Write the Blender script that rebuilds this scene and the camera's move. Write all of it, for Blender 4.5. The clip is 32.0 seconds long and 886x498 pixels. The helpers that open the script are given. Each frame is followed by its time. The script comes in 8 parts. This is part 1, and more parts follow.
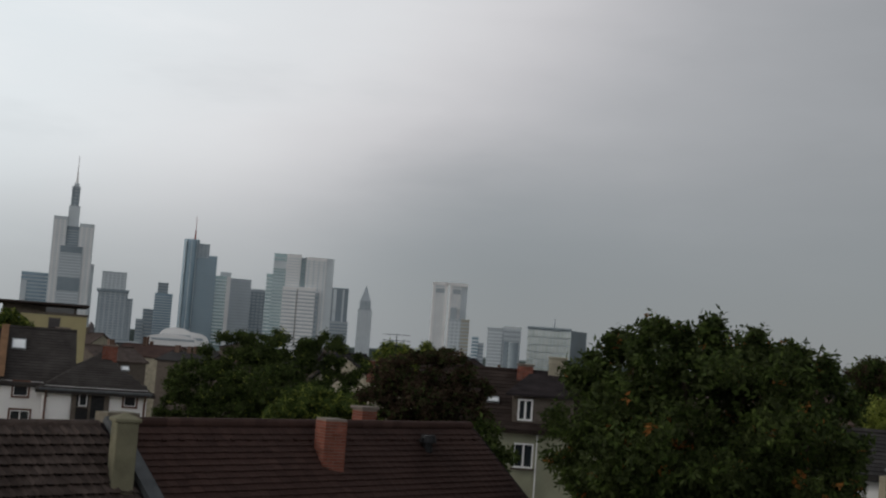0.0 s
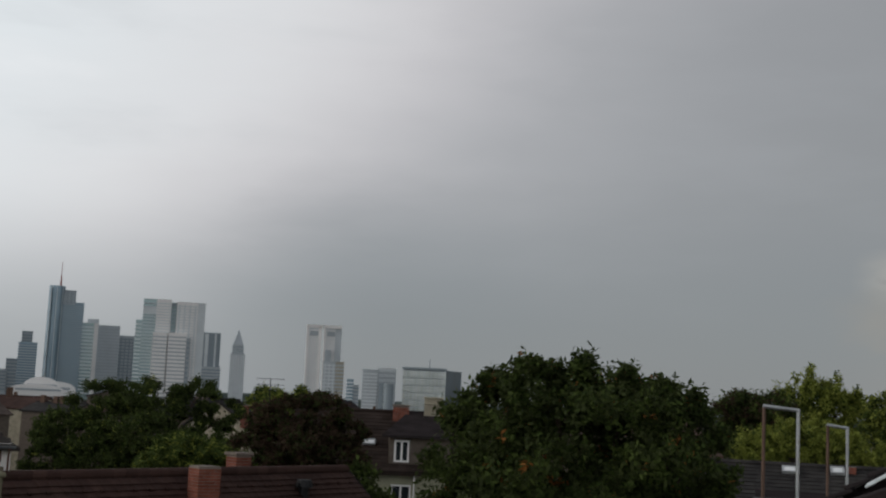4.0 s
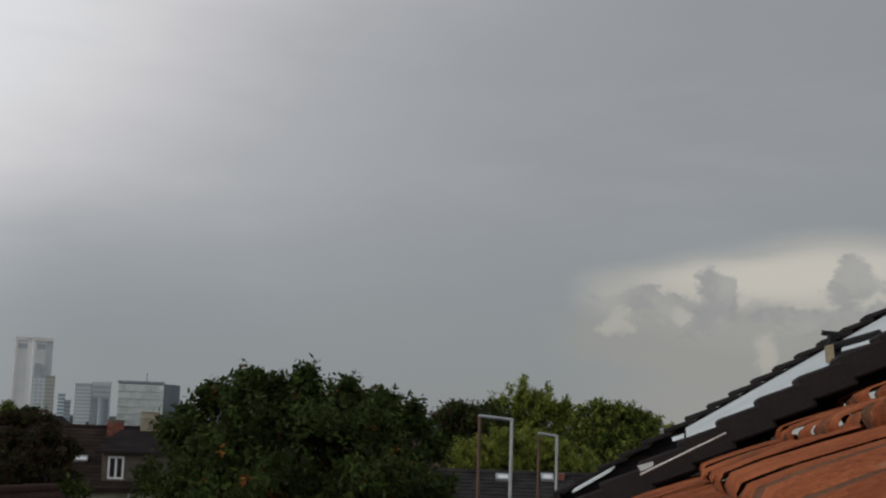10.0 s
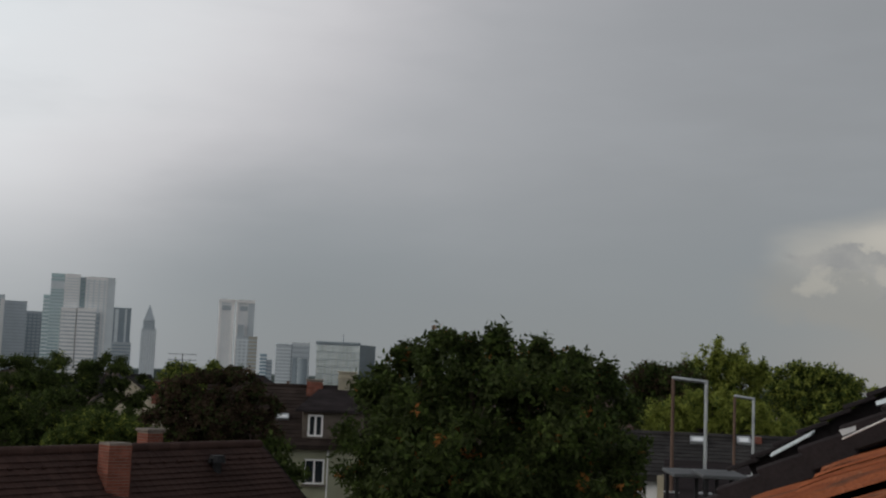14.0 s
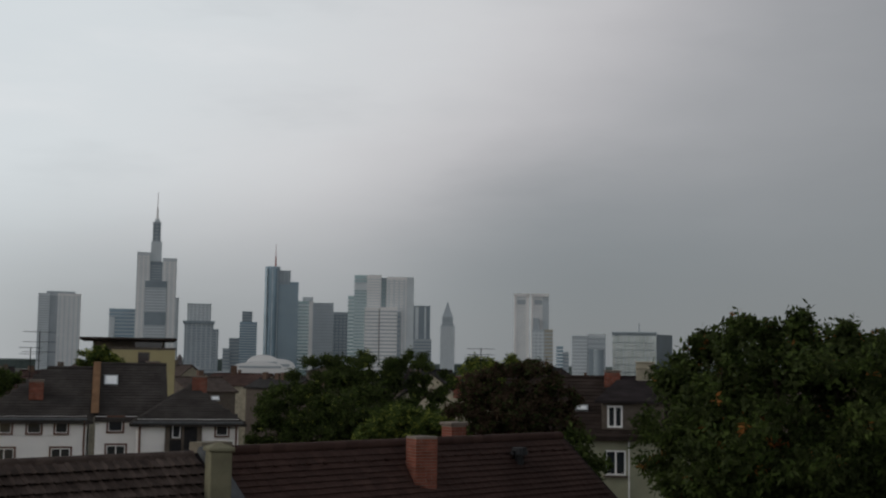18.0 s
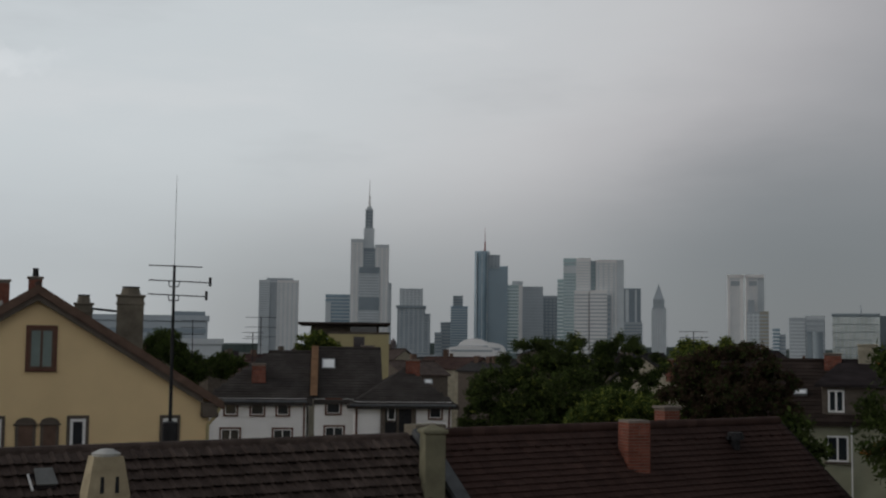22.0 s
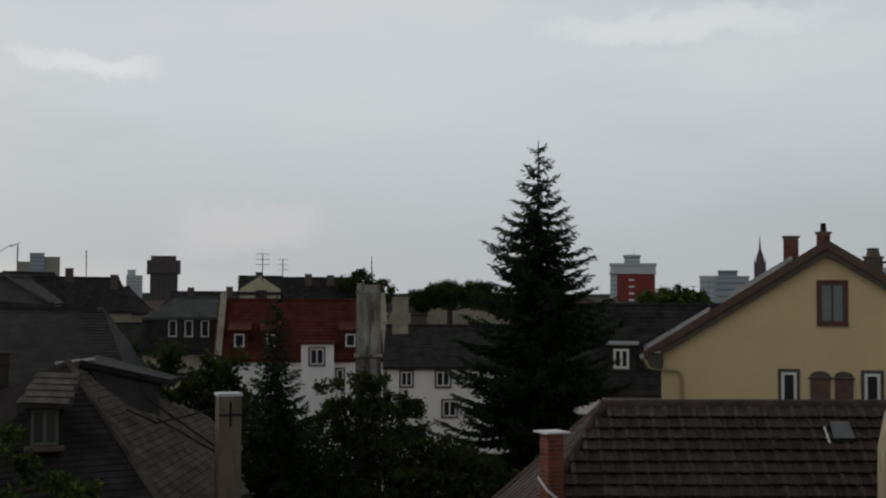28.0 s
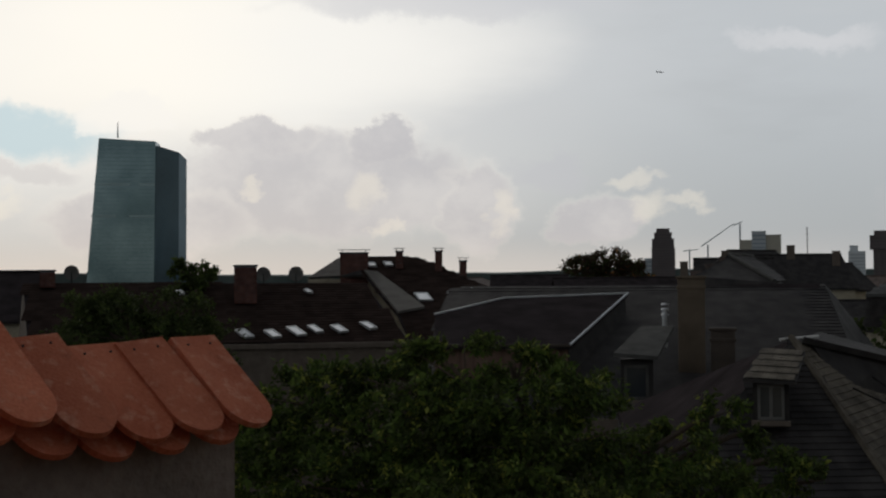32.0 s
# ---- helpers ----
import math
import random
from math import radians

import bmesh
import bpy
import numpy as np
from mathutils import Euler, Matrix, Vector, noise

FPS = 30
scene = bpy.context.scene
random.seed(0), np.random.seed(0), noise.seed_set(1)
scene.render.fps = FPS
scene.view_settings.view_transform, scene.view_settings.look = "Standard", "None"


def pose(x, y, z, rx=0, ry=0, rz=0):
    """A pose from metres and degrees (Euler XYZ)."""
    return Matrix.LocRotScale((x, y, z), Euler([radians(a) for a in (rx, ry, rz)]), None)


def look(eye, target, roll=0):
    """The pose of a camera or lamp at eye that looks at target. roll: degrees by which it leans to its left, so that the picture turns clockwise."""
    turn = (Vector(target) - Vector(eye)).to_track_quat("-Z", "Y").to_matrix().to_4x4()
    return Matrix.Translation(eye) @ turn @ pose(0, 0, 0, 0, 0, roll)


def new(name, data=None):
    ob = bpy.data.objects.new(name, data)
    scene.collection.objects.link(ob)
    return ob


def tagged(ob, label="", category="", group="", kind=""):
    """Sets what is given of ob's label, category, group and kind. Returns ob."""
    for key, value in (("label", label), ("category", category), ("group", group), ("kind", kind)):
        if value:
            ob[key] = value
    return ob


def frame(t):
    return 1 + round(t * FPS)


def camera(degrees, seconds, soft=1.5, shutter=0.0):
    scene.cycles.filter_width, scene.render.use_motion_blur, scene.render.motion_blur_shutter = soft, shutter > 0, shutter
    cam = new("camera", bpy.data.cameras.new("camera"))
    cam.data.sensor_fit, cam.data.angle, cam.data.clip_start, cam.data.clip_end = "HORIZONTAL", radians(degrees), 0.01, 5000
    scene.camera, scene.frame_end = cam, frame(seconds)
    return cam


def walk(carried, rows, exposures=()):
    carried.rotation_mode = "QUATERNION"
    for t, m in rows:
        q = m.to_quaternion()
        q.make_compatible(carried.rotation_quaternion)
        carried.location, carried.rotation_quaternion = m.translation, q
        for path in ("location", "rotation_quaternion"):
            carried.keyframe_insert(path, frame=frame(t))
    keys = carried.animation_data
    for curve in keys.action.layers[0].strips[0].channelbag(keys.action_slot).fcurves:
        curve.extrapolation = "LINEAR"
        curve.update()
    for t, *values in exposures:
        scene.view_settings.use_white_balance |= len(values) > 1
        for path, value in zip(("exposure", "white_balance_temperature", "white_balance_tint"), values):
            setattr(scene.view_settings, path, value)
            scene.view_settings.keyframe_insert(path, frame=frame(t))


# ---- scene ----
cam = camera(38.67, 32.0, soft=2.2)

# the look-out: the camera turns on the spot above the roof edge
EYE = Vector((0, 0, 15))
TURNS = [  # seconds, turn to the left, tilt up, lean
    (0, -8.80, 4.95, 4.17), (0.5, -10.08, 4.57, 3.81), (1, -10.70, 4.95, 3.26), (1.5, -9.89, 5.03, 3.08),
    (2, -11.76, 6.45, 2.74), (2.5, -12.91, 6.30, 3.08), (4.5, -15.82, 7.32, 2.48), (5, -18.42, 7.01, 2.84),
    (5.5, -21.90, 8.59, 2.90), (6, -24.68, 9.03, 3.11), (6.5, -25.49, 9.20, 2.76), (7, -26.28, 8.70, 2.64),
    (7.5, -26.12, 8.39, 2.24), (8, -26.74, 9.21, 1.77), (8.5, -27.86, 8.66, 0.96), (9, -28.78, 8.27, 1.12),
    (9.5, -28.25, 8.44, 1.56), (10, -27.04, 8.19, 1.79), (10.5, -26.11, 8.32, 1.80), (11, -25.76, 8.07, 1.73),
    (11.5, -25.01, 8.47, 1.89), (12, -23.50, 7.75, 2.21), (12.5, -20.93, 6.96, 1.95), (13, -19.23, 6.05, 1.71),
    (13.5, -18.95, 6.06, 2.03), (15.5, -14.00, 6.13, 2.00), (16, -11.94, 5.69, 1.89), (16.5, -10.74, 5.80, 2.19),
    (17, -9.33, 6.71, 2.23), (17.5, -7.82, 6.54, 1.34), (18, -5.22, 5.42, 0.77), (18.5, -1.88, 5.02, 0.55),
    (19, 0.55, 4.71, -0.74), (19.5, 2.37, 4.72, -0.97), (20, 2.01, 4.87, -0.96), (20.5, 2.27, 5.17, -1.13),
    (21, 3.13, 5.36, -0.55), (21.5, 3.60, 4.95, 0.27), (22, 4.25, 4.56, 0.63), (22.5, 4.14, 4.76, 1.06),
    (23, 4.10, 5.42, 1.15), (23.5, 4.59, 5.93, 1.59), (24, 5.24, 5.35, 1.24), (24.5, 8.48, 4.80, 1.13),
    (26.5, 24.43, 1.98, -0.19), (27, 30.78, 2.41, 0.59), (27.5, 34.64, 2.26, -0.23), (28, 38.92, 2.25, 0.18),
    (28.5, 42.46, 1.78, 1.24), (29, 47.87, 1.18, 1.33), (29.5, 52.82, 0.49, -0.16), (30, 58.09, 0.39, -0.68),
    (30.5, 62.25, 1.21, 0.20), (31, 67.86, 0.29, -0.54), (31.5, 69.78, 1.03, -1.26), (32, 70.80, 1.28, -0.45),
]


def gaze(turn, tilt, lean):
    a, b = radians(turn), radians(tilt)
    return look(EYE, EYE + Vector((-math.sin(a) * math.cos(b), math.cos(a) * math.cos(b), math.sin(b))), lean)


walk(cam, [(t, gaze(*r)) for t, *r in TURNS], [(0, 0.27), (2, 0.25), (5, 0.25), (9, 0.3), (13, 0.25), (16, 0.2), (18, 0.06), (19, 0.02), (20, 0.0), (22, -0.16), (24.5, -0.26), (28, -0.18), (29, -0.12), (30.2, -0.10), (31, -0.28), (32, -0.36)])

# ---- sky and light ----
def bearing(az, el=0.0):
    """Unit vector at az degrees to the left of +y and el degrees up."""
    a, b = radians(az), radians(el)
    return Vector((-math.sin(a) * math.cos(b), math.cos(a) * math.cos(b), math.sin(b)))


def spot(az, d, z):
    """A place d metres off (on the level), z metres above the eye."""
    v = bearing(az) * d
    return Vector((v.x, v.y, EYE.z + z))


SUN_AZ, SUN_EL = 88.0, 24.0
world = bpy.data.worlds.new("sky")
scene.world = world
world.use_nodes = True
wn, wl = world.node_tree.nodes, world.node_tree.links
wn.clear()


def toward(vec):
    """Cosine of the angle between the view ray and a direction."""
    n = wn.new("ShaderNodeVectorMath")
    n.operation = "DOT_PRODUCT"
    wl.new(coord.outputs["Generated"], n.inputs[0])
    n.inputs[1].default_value = vec
    return n.outputs["Value"]


def ramp(value, a, b, lo=0.0, hi=1.0, smooth=True):
    n = wn.new("ShaderNodeMapRange")
    n.interpolation_type = "SMOOTHSTEP" if smooth else "LINEAR"
    wl.new(value, n.inputs[0])
    for i, v in enumerate((a, b, lo, hi)):
        n.inputs[i + 1].default_value = v
    return n.outputs[0]


def wmath(op, a, b):
    n = wn.new("ShaderNodeMath")
    n.operation = op
    for i, v in enumerate((a, b)):
        if isinstance(v, (int, float)):
            n.inputs[i].default_value = v
        else:
            wl.new(v, n.inputs[i])
    return n.outputs[0]


def blend(fac, a, b):
    n = wn.new("ShaderNodeMix")
    n.data_type = "RGBA"
    if isinstance(fac, (int, float)):
        n.inputs[0].default_value = fac
    else:
        wl.new(fac, n.inputs[0])
    for i, v in ((6, a), (7, b)):
        if isinstance(v, tuple):
            n.inputs[i].default_value = (*v, 1)
        else:
            wl.new(v, n.inputs[i])
    return n.outputs[2]


def cloud_noise(scale, detail, stretch, off=(0, 0, 0), rough=0.55):
    m = wn.new("ShaderNodeMapping")
    m.inputs["Scale"].default_value = (1, 1, stretch)
    m.inputs["Location"].default_value = off
    wl.new(coord.outputs["Generated"], m.inputs[0])
    n = wn.new("ShaderNodeTexNoise")
    n.inputs["Scale"].default_value = scale
    n.inputs["Detail"].default_value = detail
    n.inputs["Roughness"].default_value = rough
    wl.new(m.outputs[0], n.inputs[0])
    return n.outputs[0]


coord = wn.new("ShaderNodeTexCoord")
split = wn.new("ShaderNodeSeparateXYZ")
wl.new(coord.outputs["Generated"], split.inputs[0])
height = split.outputs[2]
nishita = wn.new("ShaderNodeTexSky")
nishita.sky_type, nishita.sun_disc = "NISHITA", False
nishita.sun_elevation, nishita.sun_rotation = radians(SUN_EL), radians(-SUN_AZ)
clear = wn.new("ShaderNodeMix")
clear.data_type, clear.blend_type = "RGBA", "MULTIPLY"
clear.inputs[0].default_value = 1.0
clear.inputs[7].default_value = (0.10, 0.10, 0.10, 1)
wl.new(nishita.outputs[0], clear.inputs[6])
# bearing (to the left) and height of the view ray, in degrees
level = wn.new("ShaderNodeMath")
level.operation = "ARCTAN2"
wl.new(wmath("MULTIPLY", split.outputs[0], -1.0), level.inputs[0])
wl.new(split.outputs[1], level.inputs[1])
SKY_AZ = wmath("MULTIPLY", level.outputs[0], 57.2958)
SKY_EL = wmath("MULTIPLY", wmath("ARCSINE", height, 0.0), 57.2958)
soft_noise = cloud_noise(2.6, 5, 2.6)
wide_noise = cloud_noise(1.2, 3, 1.8, (3, 1, 2))
streak = cloud_noise(3.4, 5, 4.0, (5, 2, 7))
billow = cloud_noise(13.0, 6, 1.3, (1, 4, 2), 0.6)
ragged = cloud_noise(34.0, 6, 1.3, (2, 9, 4), 0.62)


def centred(n, k):
    return wmath("MULTIPLY", wmath("SUBTRACT", n, 0.5), k)


PUFF_AZ = wmath("ADD", SKY_AZ, wmath("ADD", centred(billow, 5.5), centred(ragged, 1.8)))
PUFF_EL = wmath("ADD", SKY_EL, wmath("ADD", centred(cloud_noise(13.0, 6, 1.3, (7, 3, 5), 0.6), 3.2), centred(cloud_noise(34.0, 6, 1.3, (4, 1, 8), 0.62), 1.4)))
SOFT_AZ = wmath("ADD", SKY_AZ, wmath("ADD", centred(soft_noise, 10.0), centred(streak, 5.0)))
SOFT_EL = wmath("ADD", SKY_EL, wmath("ADD", centred(wide_noise, 3.0), centred(streak, 2.2)))


def cloud(a, e, ra, re, edge=0.5, puffy=True):
    """Cover of one cloud round bearing a and height e: 1 inside, falling to 0 over its ragged (or soft) edge."""
    u = wmath("DIVIDE", wmath("SUBTRACT", PUFF_AZ if puffy else SOFT_AZ, a), ra)
    v = wmath("DIVIDE", wmath("SUBTRACT", PUFF_EL if puffy else SOFT_EL, e), re)
    return ramp(wmath("ADD", wmath("MULTIPLY", u, u), wmath("MULTIPLY", v, v)), 1.0 + edge, max(0.0, 1.0 - edge))


def over(fac, k, color):
    global storm
    storm = blend(wmath("MULTIPLY", fac, k), storm, color)


# storm deck: bright towards the sun's quarter, slate grey away from it, its edge leaning over to the right
lean_ = wmath("ADD", SOFT_AZ, wmath("MULTIPLY", wmath("SUBTRACT", SOFT_EL, 6.0), 0.85))
deck = wn.new("ShaderNodeValToRGB")
deck.color_ramp.interpolation = "B_SPLINE"
wl.new(ramp(lean_, -50.0, 50.0, smooth=False), deck.inputs[0])
stops = ((0.0, (0.210, 0.217, 0.222)), (0.20, (0.236, 0.242, 0.248)), (0.30, (0.264, 0.270, 0.280)), (0.375, (0.330, 0.333, 0.345)), (0.42, (0.405, 0.402, 0.415)),
         (0.47, (0.51, 0.50, 0.512)), (0.54, (0.625, 0.625, 0.635)), (0.66, (0.655, 0.695, 0.715)), (0.84, (0.655, 0.70, 0.725)), (1.0, (0.67, 0.70, 0.73)))
while len(deck.color_ramp.elements) < len(stops):
    deck.color_ramp.elements.new(0.5)
for el_, (p_, c_) in zip(deck.color_ramp.elements, stops):
    el_.position, el_.color = p_, (*c_, 1)
storm = deck.outputs[0]
# faint unevenness of the deck
over(ramp(streak, 0.52, 0.72), 0.16, (0.30, 0.31, 0.325))
over(wmath("MULTIPLY", ramp(streak, 0.50, 0.32), ramp(SOFT_AZ, -8, 6)), 0.25, (0.80, 0.80, 0.81))
# dim bank low over the skyline
over(wmath("MULTIPLY", ramp(SOFT_EL, 10.0, 1.5), wmath("MULTIPLY", ramp(SKY_AZ, -26, -12), ramp(SKY_AZ, 30, 8))), 0.86, (0.255, 0.278, 0.298))
over(wmath("MULTIPLY", ramp(SOFT_EL, 12.0, 2.5), ramp(SKY_AZ, 1, -13)), 0.82, (0.185, 0.201, 0.214))
over(wmath("MULTIPLY", ramp(SOFT_EL, 10.0, 1.0), ramp(SKY_AZ, 12, 26)), 0.75, (0.455, 0.49, 0.525))
# streaks of light cloud over the fir and the yellow house
over(cloud(54.6, 10.1, 2.6, 0.5, 0.9), 0.7, (0.86, 0.86, 0.88))
over(cloud(28.0, 12.3, 5.5, 0.7, 0.9), 0.55, (0.86, 0.88, 0.90))
over(cloud(48.0, 3.2, 3.0, 1.2, 0.9), 0.35, (0.76, 0.70, 0.72))
# bright thin cloud in the sun's quarter
glow = wmath("MULTIPLY", ramp(SOFT_AZ, 54, 82), ramp(SOFT_EL, -1, 5))
over(glow, 0.85, (0.90, 0.90, 0.90))
over(cloud(79, 9.8, 11, 3.4, 0.9, False), 0.8, (1.26, 1.23, 1.16))
over(cloud(90, 12, 11, 7, 0.8, False), 0.7, (1.25, 1.20, 1.10))
over(cloud(89.5, 6.4, 4.0, 1.1, 0.7), 0.8, (0.55, 0.76, 0.86))
over(cloud(89.8, 4.6, 2.6, 0.5, 0.7), 0.6, (0.70, 0.69, 0.72))
over(cloud(85.0, 7.2, 2.0, 0.9, 0.35), 0.75, (1.15, 1.12, 1.07))
# heaped grey cumulus with lit rims low over the roofs
GREY_HEAP = blend(ramp(billow, 0.36, 0.64), (0.60, 0.595, 0.64), (0.74, 0.725, 0.745))
for a_, e_, ra_, re_ in ((76.0, 4.2, 6.8, 2.5), (73.2, 6.3, 1.7, 0.9), (79.3, 6.2, 2.6, 0.8), (69.3, 3.0, 1.7, 1.8), (63.2, 2.4, 1.9, 1.2), (84.0, 2.4, 4.5, 1.4)):
    over(cloud(a_, e_ + 0.12, ra_ * 1.04 + 0.08, re_ * 1.05, 0.5), 0.35, (1.06, 1.01, 0.94))
    over(cloud(a_, e_, ra_, re_, 0.34), 0.85, GREY_HEAP)
over(cloud(65.8, 4.6, 1.8, 0.8, 0.8), 0.6, (0.64, 0.65, 0.70))
over(cloud(70.5, 12.4, 7.0, 0.8, 0.8), 0.6, (0.74, 0.745, 0.78))
for a_, e_, ra_, re_ in ((74.2, 3.9, 0.8, 0.9), (68.2, 3.1, 0.55, 0.7), (61.3, 2.9, 0.85, 0.7), (59.6, 3.05, 0.7, 0.3), (79.1, 4.0, 0.6, 0.3), (73.2, 2.1, 0.6, 0.35), (61.9, 4.4, 1.2, 0.3), (91.0, 3.2, 1.5, 0.5)):
    over(cloud(a_, e_, ra_, re_, 0.98), 0.45, (1.04, 0.97, 0.85))
over(wmath("MULTIPLY", ramp(SKY_EL, 2.2, -0.2), ramp(SKY_AZ, 44, 62)), 0.55, (0.90, 0.83, 0.77))
# the break low in the other quarter: cream light behind ragged cumulus
over(wmath("MULTIPLY", ramp(SOFT_EL, 7.0, 0.0), ramp(SKY_AZ, -31, -39)), 0.75, (0.250, 0.245, 0.235))
over(cloud(-43.6, 6.2, 8.0, 2.3, 0.65, False), 0.85, (0.385, 0.36, 0.315))
over(cloud(-43.0, 7.1, 5.0, 1.0, 0.9, False), 0.5, (0.50, 0.465, 0.40))
over(cloud(-39.5, 4.4, 6.5, 1.8, 0.6), 0.85, (0.228, 0.224, 0.214))
over(cloud(-48.0, 4.2, 5.0, 1.7, 0.6), 0.8, (0.228, 0.224, 0.214))
for a_, e_, ra_, re_ in ((-36.4, 6.15, 2.4, 0.55), (-39.2, 6.6, 0.8, 0.95), (-38.2, 5.4, 1.9, 0.75), (-45.3, 6.9, 1.0, 0.8), (-43.0, 5.3, 2.3, 0.65), (-46.8, 5.8, 1.7, 0.6), (-49.5, 6.5, 1.6, 0.9)):
    over(cloud(a_, e_, ra_, re_, 0.45), 0.85, blend(ramp(ragged, 0.35, 0.65), (0.215, 0.212, 0.212), (0.27, 0.262, 0.25)))
for a_, e_, ra_, re_ in ((-41.5, 3.7, 0.8, 0.7), (-35.3, 5.1, 0.5, 0.6), (-36.9, 5.7, 0.6, 0.35)):
    over(cloud(a_, e_, ra_, re_, 0.95), 0.5, (0.38, 0.355, 0.31))
# unseen sky behind the look-out, brightened to light the facades that face it
over(ramp(toward(bearing(180, 12)), 0.15, 0.85), 1.0, (0.58, 0.59, 0.60))
# unseen storm overhead, added dark so that the roofs get less light
over(ramp(height, 0.36, 0.80), 0.9, (0.16, 0.17, 0.185))
SKY = storm
bg = wn.new("ShaderNodeBackground")
wl.new(blend(0.06, SKY, clear.outputs[2]), bg.inputs[0])
bg.inputs[1].default_value = 1.0
wo = wn.new("ShaderNodeOutputWorld")
wl.new(bg.outputs[0], wo.inputs[0])

sun_data = bpy.data.lights.new("sun", "SUN")
sun_data.energy, sun_data.angle, sun_data.color = 0.6, radians(14), (1.0, 0.93, 0.84)
sun = new("sun", sun_data)
sun.matrix_world = look(Vector((0, 0, 60)), Vector((0, 0, 60)) - bearing(SUN_AZ, SUN_EL))

# ---- materials ----
def mat(name, color, rough=0.8, metal=0.0, var=0.25, scale=3.0, bump=0.2, bscale=40.0, second=None, spec=0.12, island=0.0, piece=0.0):
    """A surface with stains at a wide and grain at a fine scale; island/piece vary the tone from piece to piece."""
    m = bpy.data.materials.new(name)
    m.use_nodes = True
    nt = m.node_tree
    N, L = nt.nodes, nt.links
    b = N["Principled BSDF"]
    b.inputs["Roughness"].default_value = rough
    b.inputs["Metallic"].default_value = metal
    b.inputs["Specular IOR Level"].default_value = spec
    tc = N.new("ShaderNodeTexCoord")
    wide = N.new("ShaderNodeTexNoise")
    wide.inputs["Scale"].default_value, wide.inputs["Detail"].default_value = scale, 6
    fine = N.new("ShaderNodeTexNoise")
    fine.inputs["Scale"].default_value, fine.inputs["Detail"].default_value = bscale, 4
    at = moved(N, L, tc.outputs["Object"]) if piece else tc.outputs["Object"]
    L.new(at, wide.inputs[0])
    L.new(at, fine.inputs[0])
    add = N.new("ShaderNodeMath")
    add.operation = "MULTIPLY_ADD"
    L.new(fine.outputs[0], add.inputs[0])
    add.inputs[1].default_value = 0.5
    L.new(wide.outputs[0], add.inputs[2])
    cr = N.new("ShaderNodeMapRange")
    for i, v in enumerate((0.45, 1.05, 0.0, 1.0)):
        cr.inputs[i + 1].default_value = v
    L.new(add.outputs[0], cr.inputs[0])
    mix = N.new("ShaderNodeMix")
    mix.data_type = "RGBA"
    dark = tuple(c * (1 - var) for c in color)
    light = second or tuple(min(1, c * (1 + var)) for c in color)
    mix.inputs[6].default_value = (*dark, 1)
    mix.inputs[7].default_value = (*light, 1)
    L.new(cr.outputs[0], mix.inputs[0])
    out = mix.outputs[2]
    if island or piece:
        hs = N.new("ShaderNodeHueSaturation")
        src = N.new("ShaderNodeNewGeometry").outputs["Random Per Island"] if island else N.new("ShaderNodeObjectInfo").outputs["Random"]
        mr = N.new("ShaderNodeMapRange")
        k = island or piece
        for i, v in enumerate((0, 1, 1 - k, 1 + k)):
            mr.inputs[i + 1].default_value = v
        L.new(src, mr.inputs[0])
        L.new(mr.outputs[0], hs.inputs["Value"])
        L.new(out, hs.inputs["Color"])
        out = hs.outputs[0]
    L.new(out, b.inputs["Base Color"])
    if bump:
        bp = N.new("ShaderNodeBump")
        bp.inputs["Strength"].default_value, bp.inputs["Distance"].default_value = bump, 0.02
        L.new(fine.outputs[0], bp.inputs["Height"])
        L.new(bp.outputs[0], b.inputs["Normal"])
    return m


def moved(N, L, src):
    """Shifts the pattern by a chance amount from piece to piece."""
    oi, sc, ad = N.new("ShaderNodeObjectInfo"), N.new("ShaderNodeVectorMath"), N.new("ShaderNodeVectorMath")
    sc.operation = "SCALE"
    sc.inputs[0].default_value = (37.0, 61.0, 23.0)
    L.new(oi.outputs["Random"], sc.inputs["Scale"])
    L.new(src, ad.inputs[0])
    L.new(sc.outputs[0], ad.inputs[1])
    return ad.outputs[0]


def flecks(m, color, scale, lo, hi, amount=0.8, stretch=(1, 1, 1)):
    """Lays spots of lichen, soot or rust with a ragged outline over a surface."""
    N, L = m.node_tree.nodes, m.node_tree.links
    b = N["Principled BSDF"]
    src = b.inputs["Base Color"].links[0].from_socket
    tc, mp, no, mr, mx = (N.new("ShaderNode" + k) for k in ("TexCoord", "Mapping", "TexNoise", "MapRange", "Mix"))
    mp.inputs["Scale"].default_value = stretch
    L.new(moved(N, L, tc.outputs["Object"]), mp.inputs[0])
    L.new(mp.outputs[0], no.inputs[0])
    no.inputs["Scale"].default_value, no.inputs["Detail"].default_value, no.inputs["Roughness"].default_value = scale, 5, 0.6
    L.new(no.outputs[0], mr.inputs[0])
    for i, v in enumerate((lo, hi, 0.0, amount)):
        mr.inputs[i + 1].default_value = v
    mx.data_type = "RGBA"
    L.new(mr.outputs[0], mx.inputs[0])
    L.new(src, mx.inputs[6])
    mx.inputs[7].default_value = (*color, 1)
    L.new(mx.outputs[2], b.inputs["Base Color"])
    return m


def glass_mat(name, tint, rough=0.08):
    m = mat(name, tint, rough, 0.0, 0.15, 0.4, 0, 5, spec=0.8)
    return m


